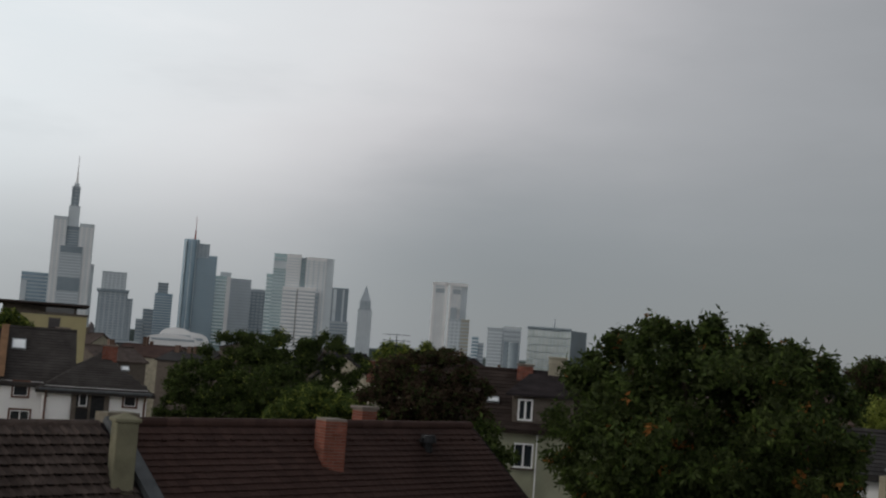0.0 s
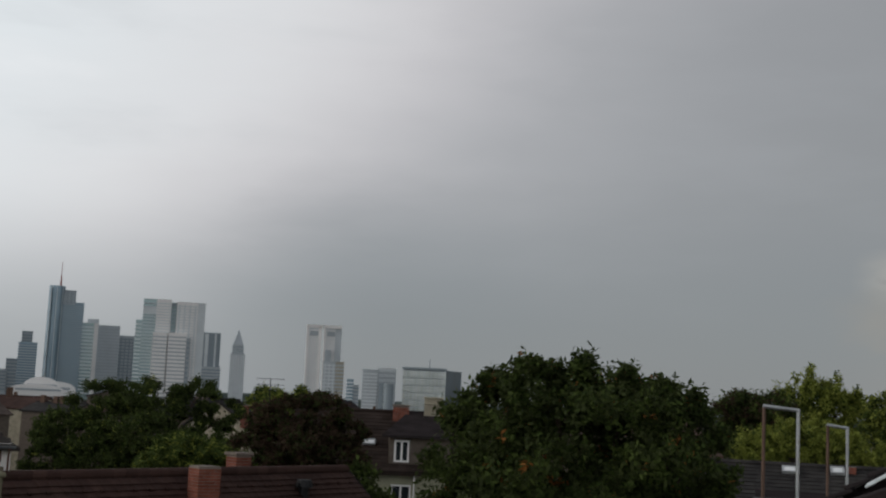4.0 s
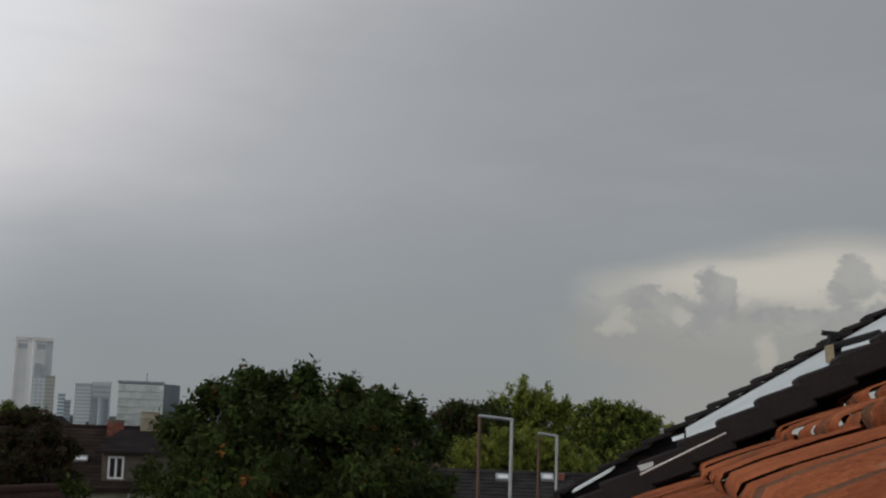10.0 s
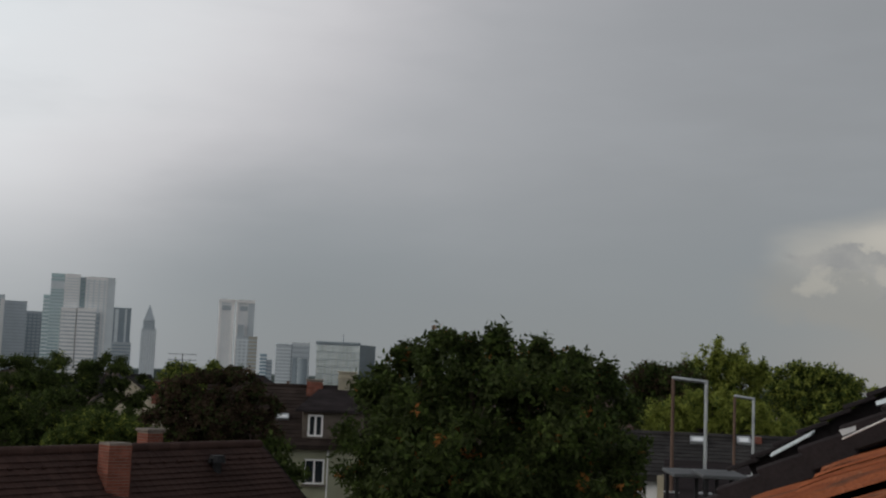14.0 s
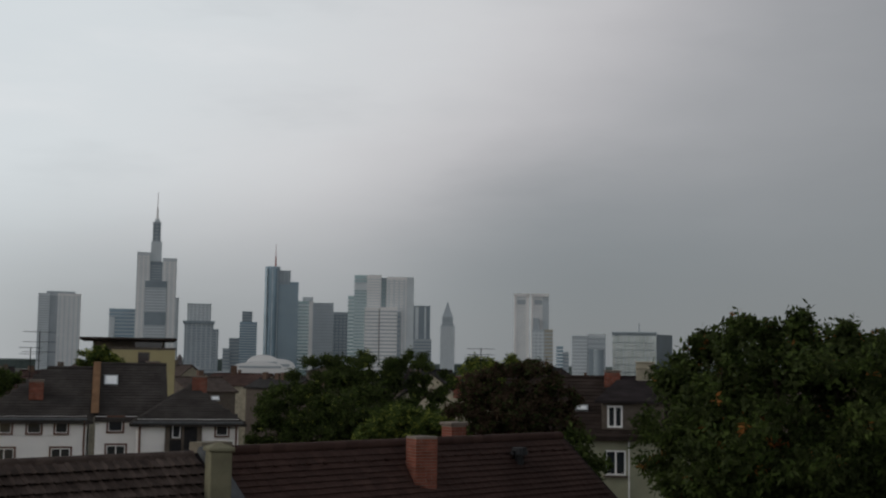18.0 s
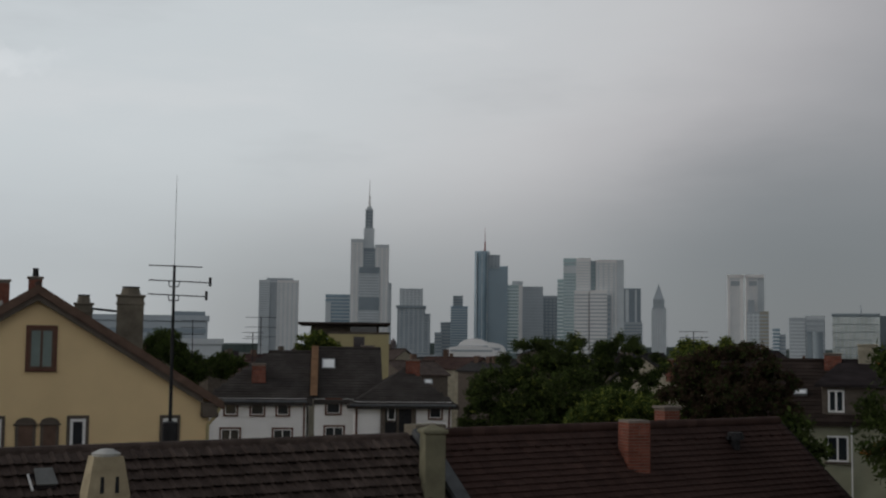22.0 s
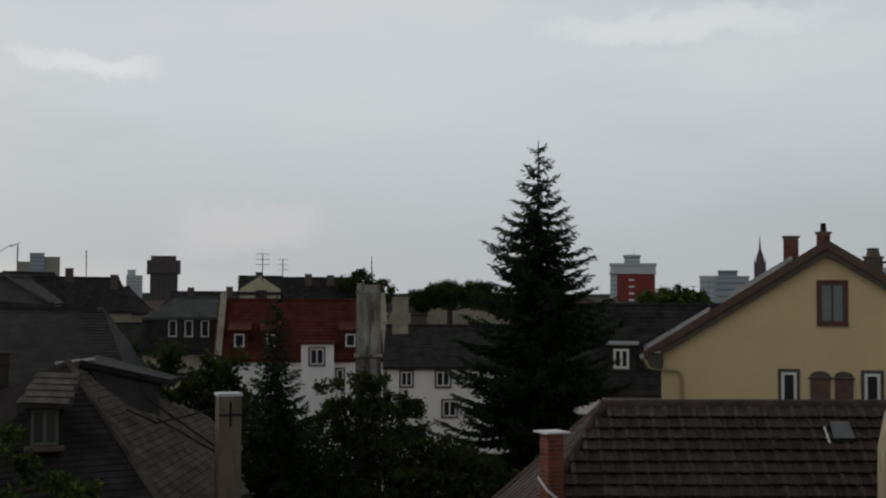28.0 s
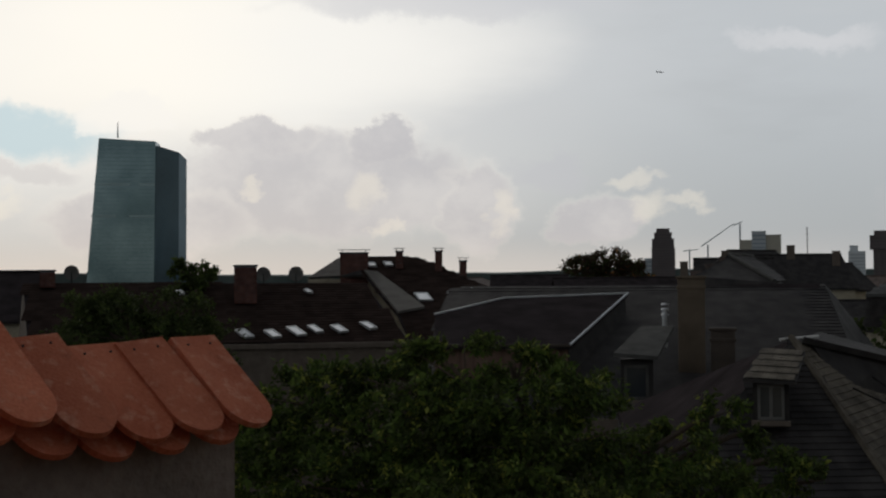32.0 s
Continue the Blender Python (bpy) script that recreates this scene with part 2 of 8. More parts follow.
M_BROWN = mat("brown_tile", (0.066, 0.047, 0.040), 0.8, 0, 0.5, 2.0, 0.5, 60, (0.125, 0.094, 0.081), island=0.13)
M_BROWNT = mat("brown_tile_piece", (0.066, 0.047, 0.040), 0.8, 0, 0.5, 2.0, 0.5, 60, (0.125, 0.094, 0.081), piece=0.13)
M_RUST = mat("rust_tile", (0.052, 0.029, 0.024), 0.85, 0, 0.4, 0.5, 0.4, 60, (0.084, 0.048, 0.040), island=0.05)
M_RUSTP = mat("rust_tile_piece", (0.052, 0.029, 0.024), 0.85, 0, 0.4, 0.5, 0.4, 60, (0.084, 0.048, 0.040), piece=0.05)
M_SLATE = mat("dark_slate", (0.034, 0.033, 0.034), 0.7, 0, 0.45, 1.6, 0.4, 50, (0.060, 0.056, 0.054), spec=0.04, island=0.16)
M_BITUMEN = mat("bitumen", (0.034, 0.029, 0.030), 0.95, 0, 0.4, 1.2, 0.3, 80, spec=0.0)
M_BRICK = mat("red_brick", (0.20, 0.060, 0.042), 0.85, 0, 0.4, 3, 0.5, 60, (0.30, 0.11, 0.075), island=0.2)
M_BRICKD = mat("sooty_brick", (0.085, 0.036, 0.029), 0.88, 0, 0.4, 3, 0.5, 60, (0.14, 0.062, 0.048), island=0.2)
M_SOOTR = mat("sooty_render", (0.15, 0.13, 0.10), 0.92, 0, 0.4, 1.8, 0.4, 50, (0.26, 0.23, 0.18))
M_DARKT = mat("dark_worn_tile", (0.034, 0.026, 0.023), 0.9, 0, 0.35, 1.0, 0.3, 40, (0.055, 0.042, 0.037), island=0.15, spec=0.02)
M_LEAD = mat("dull_lead", (0.11, 0.115, 0.12), 0.7, 0.2, 0.35, 3, 0.2, 40)
M_MORTAR = mat("mortar", (0.20, 0.17, 0.145), 0.9, 0, 0.3, 5, 0.4, 90)
M_RENDER = mat("grey_render", (0.33, 0.30, 0.23), 0.9, 0, 0.35, 1.5, 0.4, 60)
M_YELLOW = mat("yellow_render", (0.76, 0.58, 0.33), 0.9, 0, 0.10, 0.5, 0.25, 60)
M_WHITE = mat("white_render", (0.86, 0.845, 0.83), 0.9, 0, 0.12, 0.5, 0.2, 50)
M_STONE = mat("brown_stone", (0.120, 0.100, 0.083), 0.85, 0, 0.25, 3, 0.3, 60)
M_TRIMR = mat("red_brown_trim", (0.135, 0.070, 0.052), 0.85, 0, 0.25, 3, 0.3, 60)
M_BOARD = mat("orange_brown_board", (0.20, 0.115, 0.065), 0.85, 0, 0.3, 2, 0.3, 50)
M_WFRAME = mat("white_paint", (0.78, 0.78, 0.77), 0.45, 0, 0.06, 3, 0.05, 60)
M_PANE = glass_mat("pane", (0.025, 0.03, 0.035))
M_CURTAIN = mat("curtain", (0.20, 0.25, 0.235), 0.9, 0, 0.15, 2, 0.1, 30)
M_ZINC = mat("zinc", (0.42, 0.44, 0.45), 0.45, 0.6, 0.25, 2, 0.1, 40)
M_STEEL = mat("galvanised_steel", (0.45, 0.47, 0.48), 0.4, 0.7, 0.2, 6, 0.1, 60)
M_IRON = mat("dark_iron", (0.03, 0.03, 0.032), 0.6, 0.4, 0.3, 6, 0.1, 60)
M_WOOD = mat("brown_board", (0.13, 0.085, 0.065), 0.8, 0, 0.3, 3, 0.3, 50)
M_ROOFG = mat("grey_brown_slate", (0.050, 0.044, 0.041), 0.9, 0, 0.3, 0.8, 0.3, 40, (0.075, 0.068, 0.064), spec=0.04, island=0.10)
M_CLAY = mat("orange_clay", (0.33, 0.078, 0.028), 0.9, 0, 0.45, 6.0, 0.8, 70, (0.47, 0.150, 0.062), spec=0.08, piece=0.10)
flecks(M_CLAY, (0.07, 0.045, 0.032), 5.0, 0.56, 0.70, 0.75)
flecks(M_CLAY, (0.05, 0.032, 0.024), 26.0, 0.66, 0.72, 0.85)
flecks(M_CLAY, (0.50, 0.30, 0.18), 11.0, 0.62, 0.75, 0.5)
M_CLAYNEW = mat("new_clay", (0.45, 0.118, 0.056), 0.72, 0, 0.3, 5, 0.25, 120, (0.54, 0.18, 0.10), piece=0.16)
flecks(M_CLAYNEW, (0.64, 0.37, 0.26), 26.0, 0.53, 0.68, 0.42)
flecks(M_CLAYNEW, (0.20, 0.07, 0.04), 14.0, 0.60, 0.72, 0.45)
M_BLACK = mat("black_slab", (0.029, 0.024, 0.025), 0.7, 0, 0.4, 4, 0.3, 50)
M_BARK = mat("bark", (0.07, 0.055, 0.042), 0.9, 0, 0.3, 6, 0.5, 30)
M_RED = mat("red_roof", (0.085, 0.018, 0.014), 0.9, 0, 0.3, 1.5, 0.3, 40, (0.12, 0.032, 0.023), island=0.15)
M_GROUND = mat("ground", (0.07, 0.07, 0.06), 0.95, 0, 0.4, 0.02, 0.2, 2)
# roof window panes: the bright mirrored sky is put into the base colour
M_SKYLIGHT = mat("skylight_mirrored_sky", (0.88, 0.91, 0.93), 0.05, 0.0, 0.1, 1, 0, 5, spec=1.0)
M_YBRICK = mat("yellow_brick", (0.42, 0.30, 0.09), 0.85, 0, 0.25, 5, 0.4, 60, island=0.2)

# ---- shared builders ----
def link(name, bm, material, parent=None, label="", m=None, smooth=False):
    me = bpy.data.meshes.new(name)
    bm.to_mesh(me)
    bm.free()
    mats = material if isinstance(material, (list, tuple)) else [material]
    for x in mats:
        me.materials.append(x)
    if smooth:
        for p in me.polygons:
            p.use_smooth = True
    ob = new(name, me)
    if m is not None:
        ob.matrix_basis = m
    if parent:
        ob.parent = parent
    if label:
        ob["label"] = label
    return ob


def part(name, bm, material, parent, label="", m=None, smooth=False):
    return link(name, bm, material, parent, label, m, smooth)


def share(name, me, parent, m):
    ob = new(name, me)
    ob.parent = parent
    ob.matrix_basis = m
    return ob


def thing(name, label, category, m, group="", kind=""):
    ob = new(name)
    ob.matrix_basis = m
    return tagged(ob, label, category, group, kind)


def place(az, d, z=0.0, rot=0.0):
    """Pose at bearing az and distance d, z above the eye; local x runs to the right as seen, local y away; rot turns it to the left."""
    p = spot(az, d, z)
    return Matrix.Translation(p) @ Matrix.Rotation(radians(az + rot), 4, "Z")


def box(bm, x0, x1, y0, y1, z0, z1, bevel=0.0, mi=0):
    vs = [bm.verts.new(p) for p in ((x0, y0, z0), (x1, y0, z0), (x1, y1, z0), (x0, y1, z0), (x0, y0, z1), (x1, y0, z1), (x1, y1, z1), (x0, y1, z1))]
    fs = []
    for q in ((3, 2, 1, 0), (4, 5, 6, 7), (0, 1, 5, 4), (1, 2, 6, 5), (2, 3, 7, 6), (3, 0, 4, 7)):
        f = bm.faces.new([vs[i] for i in q])
        f.material_index = mi
        fs.append(f)
    if bevel:
        es = list({e for f in fs for e in f.edges})
        bmesh.ops.bevel(bm, geom=es, offset=bevel, segments=1, affect="EDGES")
    return vs


def bbox(x0, x1, y0, y1, z0, z1, bevel=0.0):
    bm = bmesh.new()
    box(bm, x0, x1, y0, y1, z0, z1, bevel)
    return bm


def tube(bm, a, b, r0, r1=None, n=8, cap=True):
    a, b = Vector(a), Vector(b)
    r1 = r0 if r1 is None else r1
    d = (b - a).normalized()
    u = d.orthogonal().normalized()
    w = d.cross(u)
    rings = []
    for p, r in ((a, r0), (b, r1)):
        rings.append([bm.verts.new(p + (u * math.cos(t) + w * math.sin(t)) * r) for t in (2 * math.pi * i / n for i in range(n))])
    for i in range(n):
        bm.faces.new((rings[0][i], rings[0][(i + 1) % n], rings[1][(i + 1) % n], rings[1][i]))
    if cap:
        bm.faces.new(rings[0][::-1])
        bm.faces.new(rings[1])


def prism(bm, pts, lift):
    """A slab: a flat polygon with thickness along lift."""
    lift = Vector(lift)
    a = [bm.verts.new(p) for p in pts]
    b = [bm.verts.new(Vector(p) + lift) for p in pts]
    n = len(pts)
    bm.faces.new(a[::-1])
    bm.faces.new(b)
    for i in range(n):
        bm.faces.new((a[i], a[(i + 1) % n], b[(i + 1) % n], b[i]))
    bmesh.ops.recalc_face_normals(bm, faces=bm.faces)


def prism_bm(pts, lift):
    bm = bmesh.new()
    prism(bm, pts, lift)
    return bm


DOWN = Vector((0, 0, -1))


def tiles_on(bm, o, u, v, du, dv, nu, nv, lift, keep=None, wave=0.0, rnd=None):
    """Courses of lapped tiles on a plane: o corner at the eaves, u along, v up the slope (unit), tiles du x dv; each tile is an island."""
    u, v = Vector(u), Vector(v)
    n = u.cross(v).normalized()
    rnd = rnd or random.Random(3)
    for j in range(nv):
        for i in range(nu):
            c = o + u * (du * (i + 0.5)) + v * (dv * (j + 0.5))
            if keep and not keep(c, i, j):
                continue
            jit = rnd.uniform(-0.006, 0.006)
            a = c - u * du * 0.485 - v * (dv * 0.5 + 0.02 + jit)
            b = c + u * du * 0.485 - v * (dv * 0.5 + 0.02 + jit)
            cc = c + u * du * 0.485 + v * dv * 0.5
            d = c - u * du * 0.485 + v * dv * 0.5
            lo = n * lift
            if wave:
                m0, m1 = (a + b) / 2 + n * (lift + wave), (cc + d) / 2 + n * wave
                q = [bm.verts.new(p) for p in (a + lo, m0, b + lo, cc, m1, d, a, b)]
                bm.faces.new((q[0], q[1], q[4], q[5]))
                bm.faces.new((q[1], q[2], q[3], q[4]))
                bm.faces.new((q[6], q[7], q[2], q[1], q[0]))
            else:
                q = [bm.verts.new(p) for p in (a + lo, b + lo, cc, d, a, b)]
                bm.faces.new((q[0], q[1], q[2], q[3]))
                bm.faces.new((q[4], q[5], q[1], q[0]))


def brick_stack(bm_brick, bm_core, w, d, h, z0=0.0, bl=0.24, bh=0.065, joint=0.012):
    """A chimney shaft of bricks round a mortar core, centred on the origin."""
    e = 0.006
    box(bm_core, -w / 2 + e, w / 2 - e, -d / 2 + e, d / 2 - e, z0, z0 + h)
    n = int(h / (bh + joint))
    for r in range(n):
        z = z0 + r * (bh + joint)
        off = (r % 2) * 0.5
        for side in range(4):
            length = w if side % 2 == 0 else d
            k = max(1, round(length / (bl + joint)))
            step = length / k
            edges = [0.0] + [step * (i + off) for i in range(0 if off else 1, k)] + [length]
            for i in range(len(edges) - 1):
                a, b = edges[i] + joint / 2 - length / 2, edges[i + 1] - joint / 2 - length / 2
                if side == 0:
                    box(bm_brick, a, b, -d / 2, -d / 2 + 0.05, z, z + bh)
                elif side == 1:
                    box(bm_brick, w / 2 - 0.05, w / 2, a, b, z, z + bh)
                elif side == 2:
                    box(bm_brick, a, b, d / 2 - 0.05, d / 2, z, z + bh)
                else:
                    box(bm_brick, -w / 2, -w / 2 + 0.05, a, b, z, z + bh)

# ---- ground ----
bm = bmesh.new()
vs = [bm.verts.new((x, y, 0)) for x, y in ((-4900, -4900), (4900, -4900), (4900, 4900), (-4900, 4900))]
bm.faces.new(vs)
tagged(link("ground", bm, M_GROUND), "dark city ground between the houses", "ground", kind="structure")

# ---- the long brown roof across the yard: two houses with one ridge line ----
RA, RB = Vector((-13.0, 21.1, 13.0)), Vector((7.1, 37.5, 13.05))
RU = (RB - RA).normalized()
RN = Vector((RU.y, -RU.x, 0)).normalized()          # towards the look-out
PITCH = radians(39)
RV = (-RN * math.cos(PITCH) + Vector((0, 0, 1)) * math.sin(PITCH)).normalized()  # up the near slope
SPAN, DROP = 5.2, 5.2 * math.tan(PITCH)
LEN = (RB - RA).length
CUT = 13.3      # where the first house ends and the second begins


def roof_at(s, down, out=0.0):
    """Point of the near slope: s along the ridge, down the slope from it, out from its face."""
    nrm = RU.cross(RV).normalized()
    return RA + RU * s - RV * down + nrm * out


house = thing("brown_roof_house", "house with a brown concrete tile roof and hipped end", "house", Matrix())
tower = thing("rust_roof_house", "house with a rust brown interlocking tile roof", "house", Matrix())
HR = 0.7
eA = RA - RU * SPAN * HR
hip_f, hip_b = eA + RN * SPAN + DOWN * DROP, eA - RN * SPAN + DOWN * DROP
mid = RA + RU * CUT
mf, mb = mid + RN * SPAN + DOWN * DROP, mid - RN * SPAN + DOWN * DROP
ef, eb = RB + RN * SPAN + DOWN * DROP, RB - RN * SPAN + DOWN * DROP
T = DOWN * 0.15
part("roof_slope", prism_bm([RA, mid, mf, hip_f], T), M_BITUMEN, house)
part("roof_slope", prism_bm([mid, RA, hip_b, mb], T), M_BROWN, house)
part("hip_slope", prism_bm([RA, hip_f, hip_b], T), M_BITUMEN, house)
part("roof_slope", prism_bm([mid + RU * 0.02, RB, ef, mf + RU * 0.02], T), M_BITUMEN, tower)
part("roof_slope", prism_bm([RB, mid + RU * 0.02, mb + RU * 0.02, eb], T), M_RUST, tower)


def walls_under(corners, z0, inset, owner, material):
    c = sum(corners, Vector()) / len(corners)
    for i, p in enumerate(corners):
        q = corners[(i + 1) % len(corners)]
        a, b = p + (c - p).normalized() * inset, q + (c - q).normalized() * inset
        a, b = Vector((a.x, a.y, z0)), Vector((b.x, b.y, z0))
        inn = Vector((-(b - a).y, (b - a).x, 0)).normalized() * 0.3
        part("wall", prism_bm([a, b, b + inn, a + inn], (0, 0, p.z - z0 - 0.16)), material, owner)


walls_under([hip_f, mf, mb, hip_b], 0, 0.5, house, M_RENDER)
walls_under([mf + RU * 0.05, ef, eb, mb + RU * 0.05], 0, 0.5, tower, M_RENDER)

# ---- far towers ----
# pale, grey, blue and brown tones are lightened to stand in for haze
M_PALE = mat("pale_panel", (0.57, 0.61, 0.63), 0.6, 0, 0.08, 0.05, 0, 1)
M_WHITEP = mat("white_panel", (0.76, 0.75, 0.74), 0.6, 0, 0.06, 0.05, 0, 1)
M_GREYP = mat("hazed_grey_panel", (0.40, 0.44, 0.47), 0.6, 0, 0.1, 0.05, 0, 1)
M_DARKP = mat("hazed_dark_panel", (0.25, 0.295, 0.325), 0.5, 0, 0.12, 0.05, 0, 1)
M_BLUEG = mat("hazed_blue_glass", (0.21, 0.295, 0.355), 0.22, 0.25, 0.15, 0.04, 0, 1, spec=0.7)
M_TEALG = mat("teal_glass", (0.28, 0.375, 0.385), 0.16, 0.3, 0.2, 0.03, 0, 1, spec=0.7)
M_STRIPE = mat("shadow_glass", (0.32, 0.36, 0.39), 0.3, 0.1, 0.1, 0.05, 0, 1, spec=0.6)
M_MUD = mat("hazed_brown_panel", (0.115, 0.100, 0.100), 0.7, 0, 0.15, 0.05, 0, 1)
M_MUDD = mat("hazed_brown_glass", (0.090, 0.080, 0.084), 0.5, 0, 0.15, 0.05, 0, 1)
M_SILO = mat("silo_concrete", (0.36, 0.345, 0.29), 0.85, 0, 0.12, 0.05, 0, 1)
M_REDP = mat("red_panel", (0.24, 0.055, 0.045), 0.8, 0, 0.12, 0.08, 0, 1)
M_TANP = mat("tan_panel", (0.42, 0.36, 0.20), 0.85, 0, 0.12, 0.2, 0, 1)


def across(ref, az, d):
    return d * math.tan(radians(ref - az))


def rise(el, d):
    return EYE.z + d * math.tan(radians(el))


def bands(x0, x1, y, z0, z1, nf, nv=0, t=0.25, share_f=0.38, share_v=0.28):
    """Rows of glass and upright fins standing a little proud of a front at y."""
    bm = bmesh.new()
    h = (z1 - z0) / max(nf, 1)
    for i in range(nf):
        z = z0 + h * i
        box(bm, x0 + 0.3, x1 - 0.3, y - t, y + 0.05, z + h * 0.2, z + h * (0.2 + share_f))
    if nv:
        w = (x1 - x0) / nv
        for i in range(nv):
            x = x0 + w * (i + 0.5 - share_v / 2)
            box(bm, x, x + w * share_v, y - t * 1.6, y + 0.05, z0 + h * 0.1, z1 - h * 0.1)
    return bm


def tower_of(name, label, ref, d, blocks, category="skyscraper", group="skyline towers"):
    """Blocks: az from, az to, el of foot (None: ground) and top, front set-back, depth, material, floors, fins, glass."""
    ob = thing(name, label, category, place(ref, d, -EYE.z), group)
    for a0, a1, e0, e1, y, dep, m, nf, nv, g in blocks:
        x0, x1 = across(ref, a0, d), across(ref, a1, d)
        z0, z1 = 0 if e0 is None else rise(e0, d), rise(e1, d)
        body = part("block", bbox(x0, x1, y, y + dep, z0, z1, 0.2), m, ob)
        if nf:
            part("window_band", bands(x0, x1, y, max(z0, EYE.z * 0.6), z1 - (z1 - z0) * 0.02, nf, nv), g, body)["kind"] = "stuff"
        part("roof_edge", bbox(x0 - 0.25, x1 + 0.25, y - 0.3, y + dep + 0.25, z1, z1 + 0.9), m, body)
    return ob


def mast_on(ob, ref, d, az, e0, e1, y, r, m=None):
    bm = bmesh.new()
    x = across(ref, az, d)
    z0, z1 = rise(e0, d), rise(e1, d)
    tube(bm, (x, y, z0), (x, y, z0 + (z1 - z0) * 0.45), r, r * 0.6, 6)
    tube(bm, (x, y, z0 + (z1 - z0) * 0.45), (x, y, z1), r * 0.35, r * 0.2, 6)
    part("antenna", bm, m or M_GREYP, ob, "slim roof antenna")


tower_of("twin_slab_tower", "pale twin slab tower with a dark slot", 11.6, 2500, [
    (12.53, 12.05, None, 3.02, 0, 30, M_PALE, 30, 0, M_GREYP), (12.05, 11.72, None, 2.95, 6, 24, M_GREYP, 0, 0, None),
    (11.72, 10.75, None, 3.02, 0, 30, M_WHITEP, 30, 5, M_PALE), (12.2, 11.0, 3.0, 3.12, 8, 12, M_GREYP, 0, 0, None)])
tower_of("blue_block_tower", "blue grey office block behind the tall tower", 9.0, 2500, [
    (9.54, 8.3, None, 2.42, 0, 30, M_BLUEG, 16, 0, M_GREYP), (9.54, 9.3, None, 2.05, -4, 20, M_PALE, 0, 0, None)])
cb = tower_of("tall_bank_tower", "tall pale tower with stepped wings, spire and antenna", 7.57, 2130, [
    (8.44, 7.86, None, 4.94, 0, 34, M_PALE, 44, 3, M_WHITEP), (7.86, 7.33, None, 4.55, 6, 20, M_DARKP, 40, 0, M_GREYP),
    (7.33, 6.70, None, 4.70, 0, 34, M_PALE, 42, 3, M_WHITEP), (8.05, 7.12, None, 3.68, -3, 9, M_GREYP, 30, 0, M_PALE),
    (8.05, 7.12, 1.75, 2.3, -3.6, 2, M_DARKP, 0, 0, None), (8.05, 7.12, 3.4, 3.66, -3.6, 2, M_DARKP, 0, 0, None),
    (7.86, 7.38, 4.5, 5.45, 8, 12, M_PALE, 0, 4, M_GREYP), (7.80, 7.45, 5.4, 6.32, 9, 10, M_GREYP, 6, 2, M_DARKP),
    (7.72, 7.52, 6.3, 6.45, 11, 6, M_PALE, 0, 0, None), (6.71, 6.56, None, 2.98, 14, 20, M_PALE, 0, 0, None)])
mast_on(cb, 7.57, 2130, 7.62, 6.4, 7.7, 14, 2.2, M_WHITEP)
tower_of("stepped_dark_tower", "dark granite tower with a light cap and side block", 5.5, 1900, [
    (6.19, 5.14, 1.9, 2.72, 0, 28, M_GREYP, 7, 6, M_PALE), (6.29, 5.02, None, 1.92, -2, 32, M_DARKP, 18, 6, M_GREYP),
    (6.35, 4.98, 1.85, 1.95, -4, 36, M_DARKP, 0, 0, None), (5.1, 4.79, None, 1.59, 0, 28, M_DARKP, 14, 2, M_GREYP)])
tower_of("small_grey_tower", "small grey office tower", 4.4, 2400, [(4.59, 4.25, None, 0.76, 0, 24, M_GREYP, 6, 0, M_DARKP), (4.32, 3.85, None, 1.22, 3, 24, M_DARKP, 9, 0, M_GREYP)])
tower_of("round_top_tower", "blue grey tower with a narrower top", 3.5, 2300, [(3.87, 3.10, None, 1.95, 0, 26, M_BLUEG, 18, 0, M_GREYP), (3.77, 3.32, 1.9, 2.42, 2, 18, M_DARKP, 4, 0, M_GREYP)])
mt = tower_of("glass_round_tower", "blue glass tower with a round shaft and antenna", 2.05, 2190, [
    (2.20, 1.29, None, 3.79, 6, 30, M_BLUEG, 46, 0, M_DARKP), (2.20, 1.66, 3.7, 4.3, 6, 24, M_DARKP, 6, 3, M_GREYP)])
bm = bmesh.new()
tube(bm, (across(2.05, 2.47, 2190), 13, 0), (across(2.05, 2.47, 2190), 13, rise(4.49, 2190)), 13.2, None, 24)
part("round_shaft", bm, M_BLUEG, mt, "round blue glass shaft", smooth=False)
bm = bmesh.new()
for i in range(3):
    x = across(2.05, 2.72 - 0.24 * i, 2190)
    box(bm, x, x + 1.0, -1.2, 3, 20, rise(4.40, 2190))
part("fin", bm, M_PALE, mt)
mast_on(mt, 2.05, 2190, 2.34, 4.49, 5.55, 13, 1.6, M_REDP)
tower_of("pale_edge_tower", "pale office tower with grey side", 0.5, 2300, [
    (1.31, 0.65, None, 2.93, 0, 26, M_TEALG, 20, 0, M_PALE), (0.80, 0.62, None, 2.93, -1, 26, M_WHITEP, 0, 0, None),
    (0.64, -0.30, None, 2.87, 0, 26, M_GREYP, 22, 0, M_STRIPE), (1.1, 0.62, 2.9, 3.12, 8, 12, M_PALE, 0, 0, None)])
tower_of("grey_slab", "grey office slab", -0.65, 2350, [(-0.30, -1.0, None, 2.47, 0, 20, M_GREYP, 18, 4, M_DARKP)])
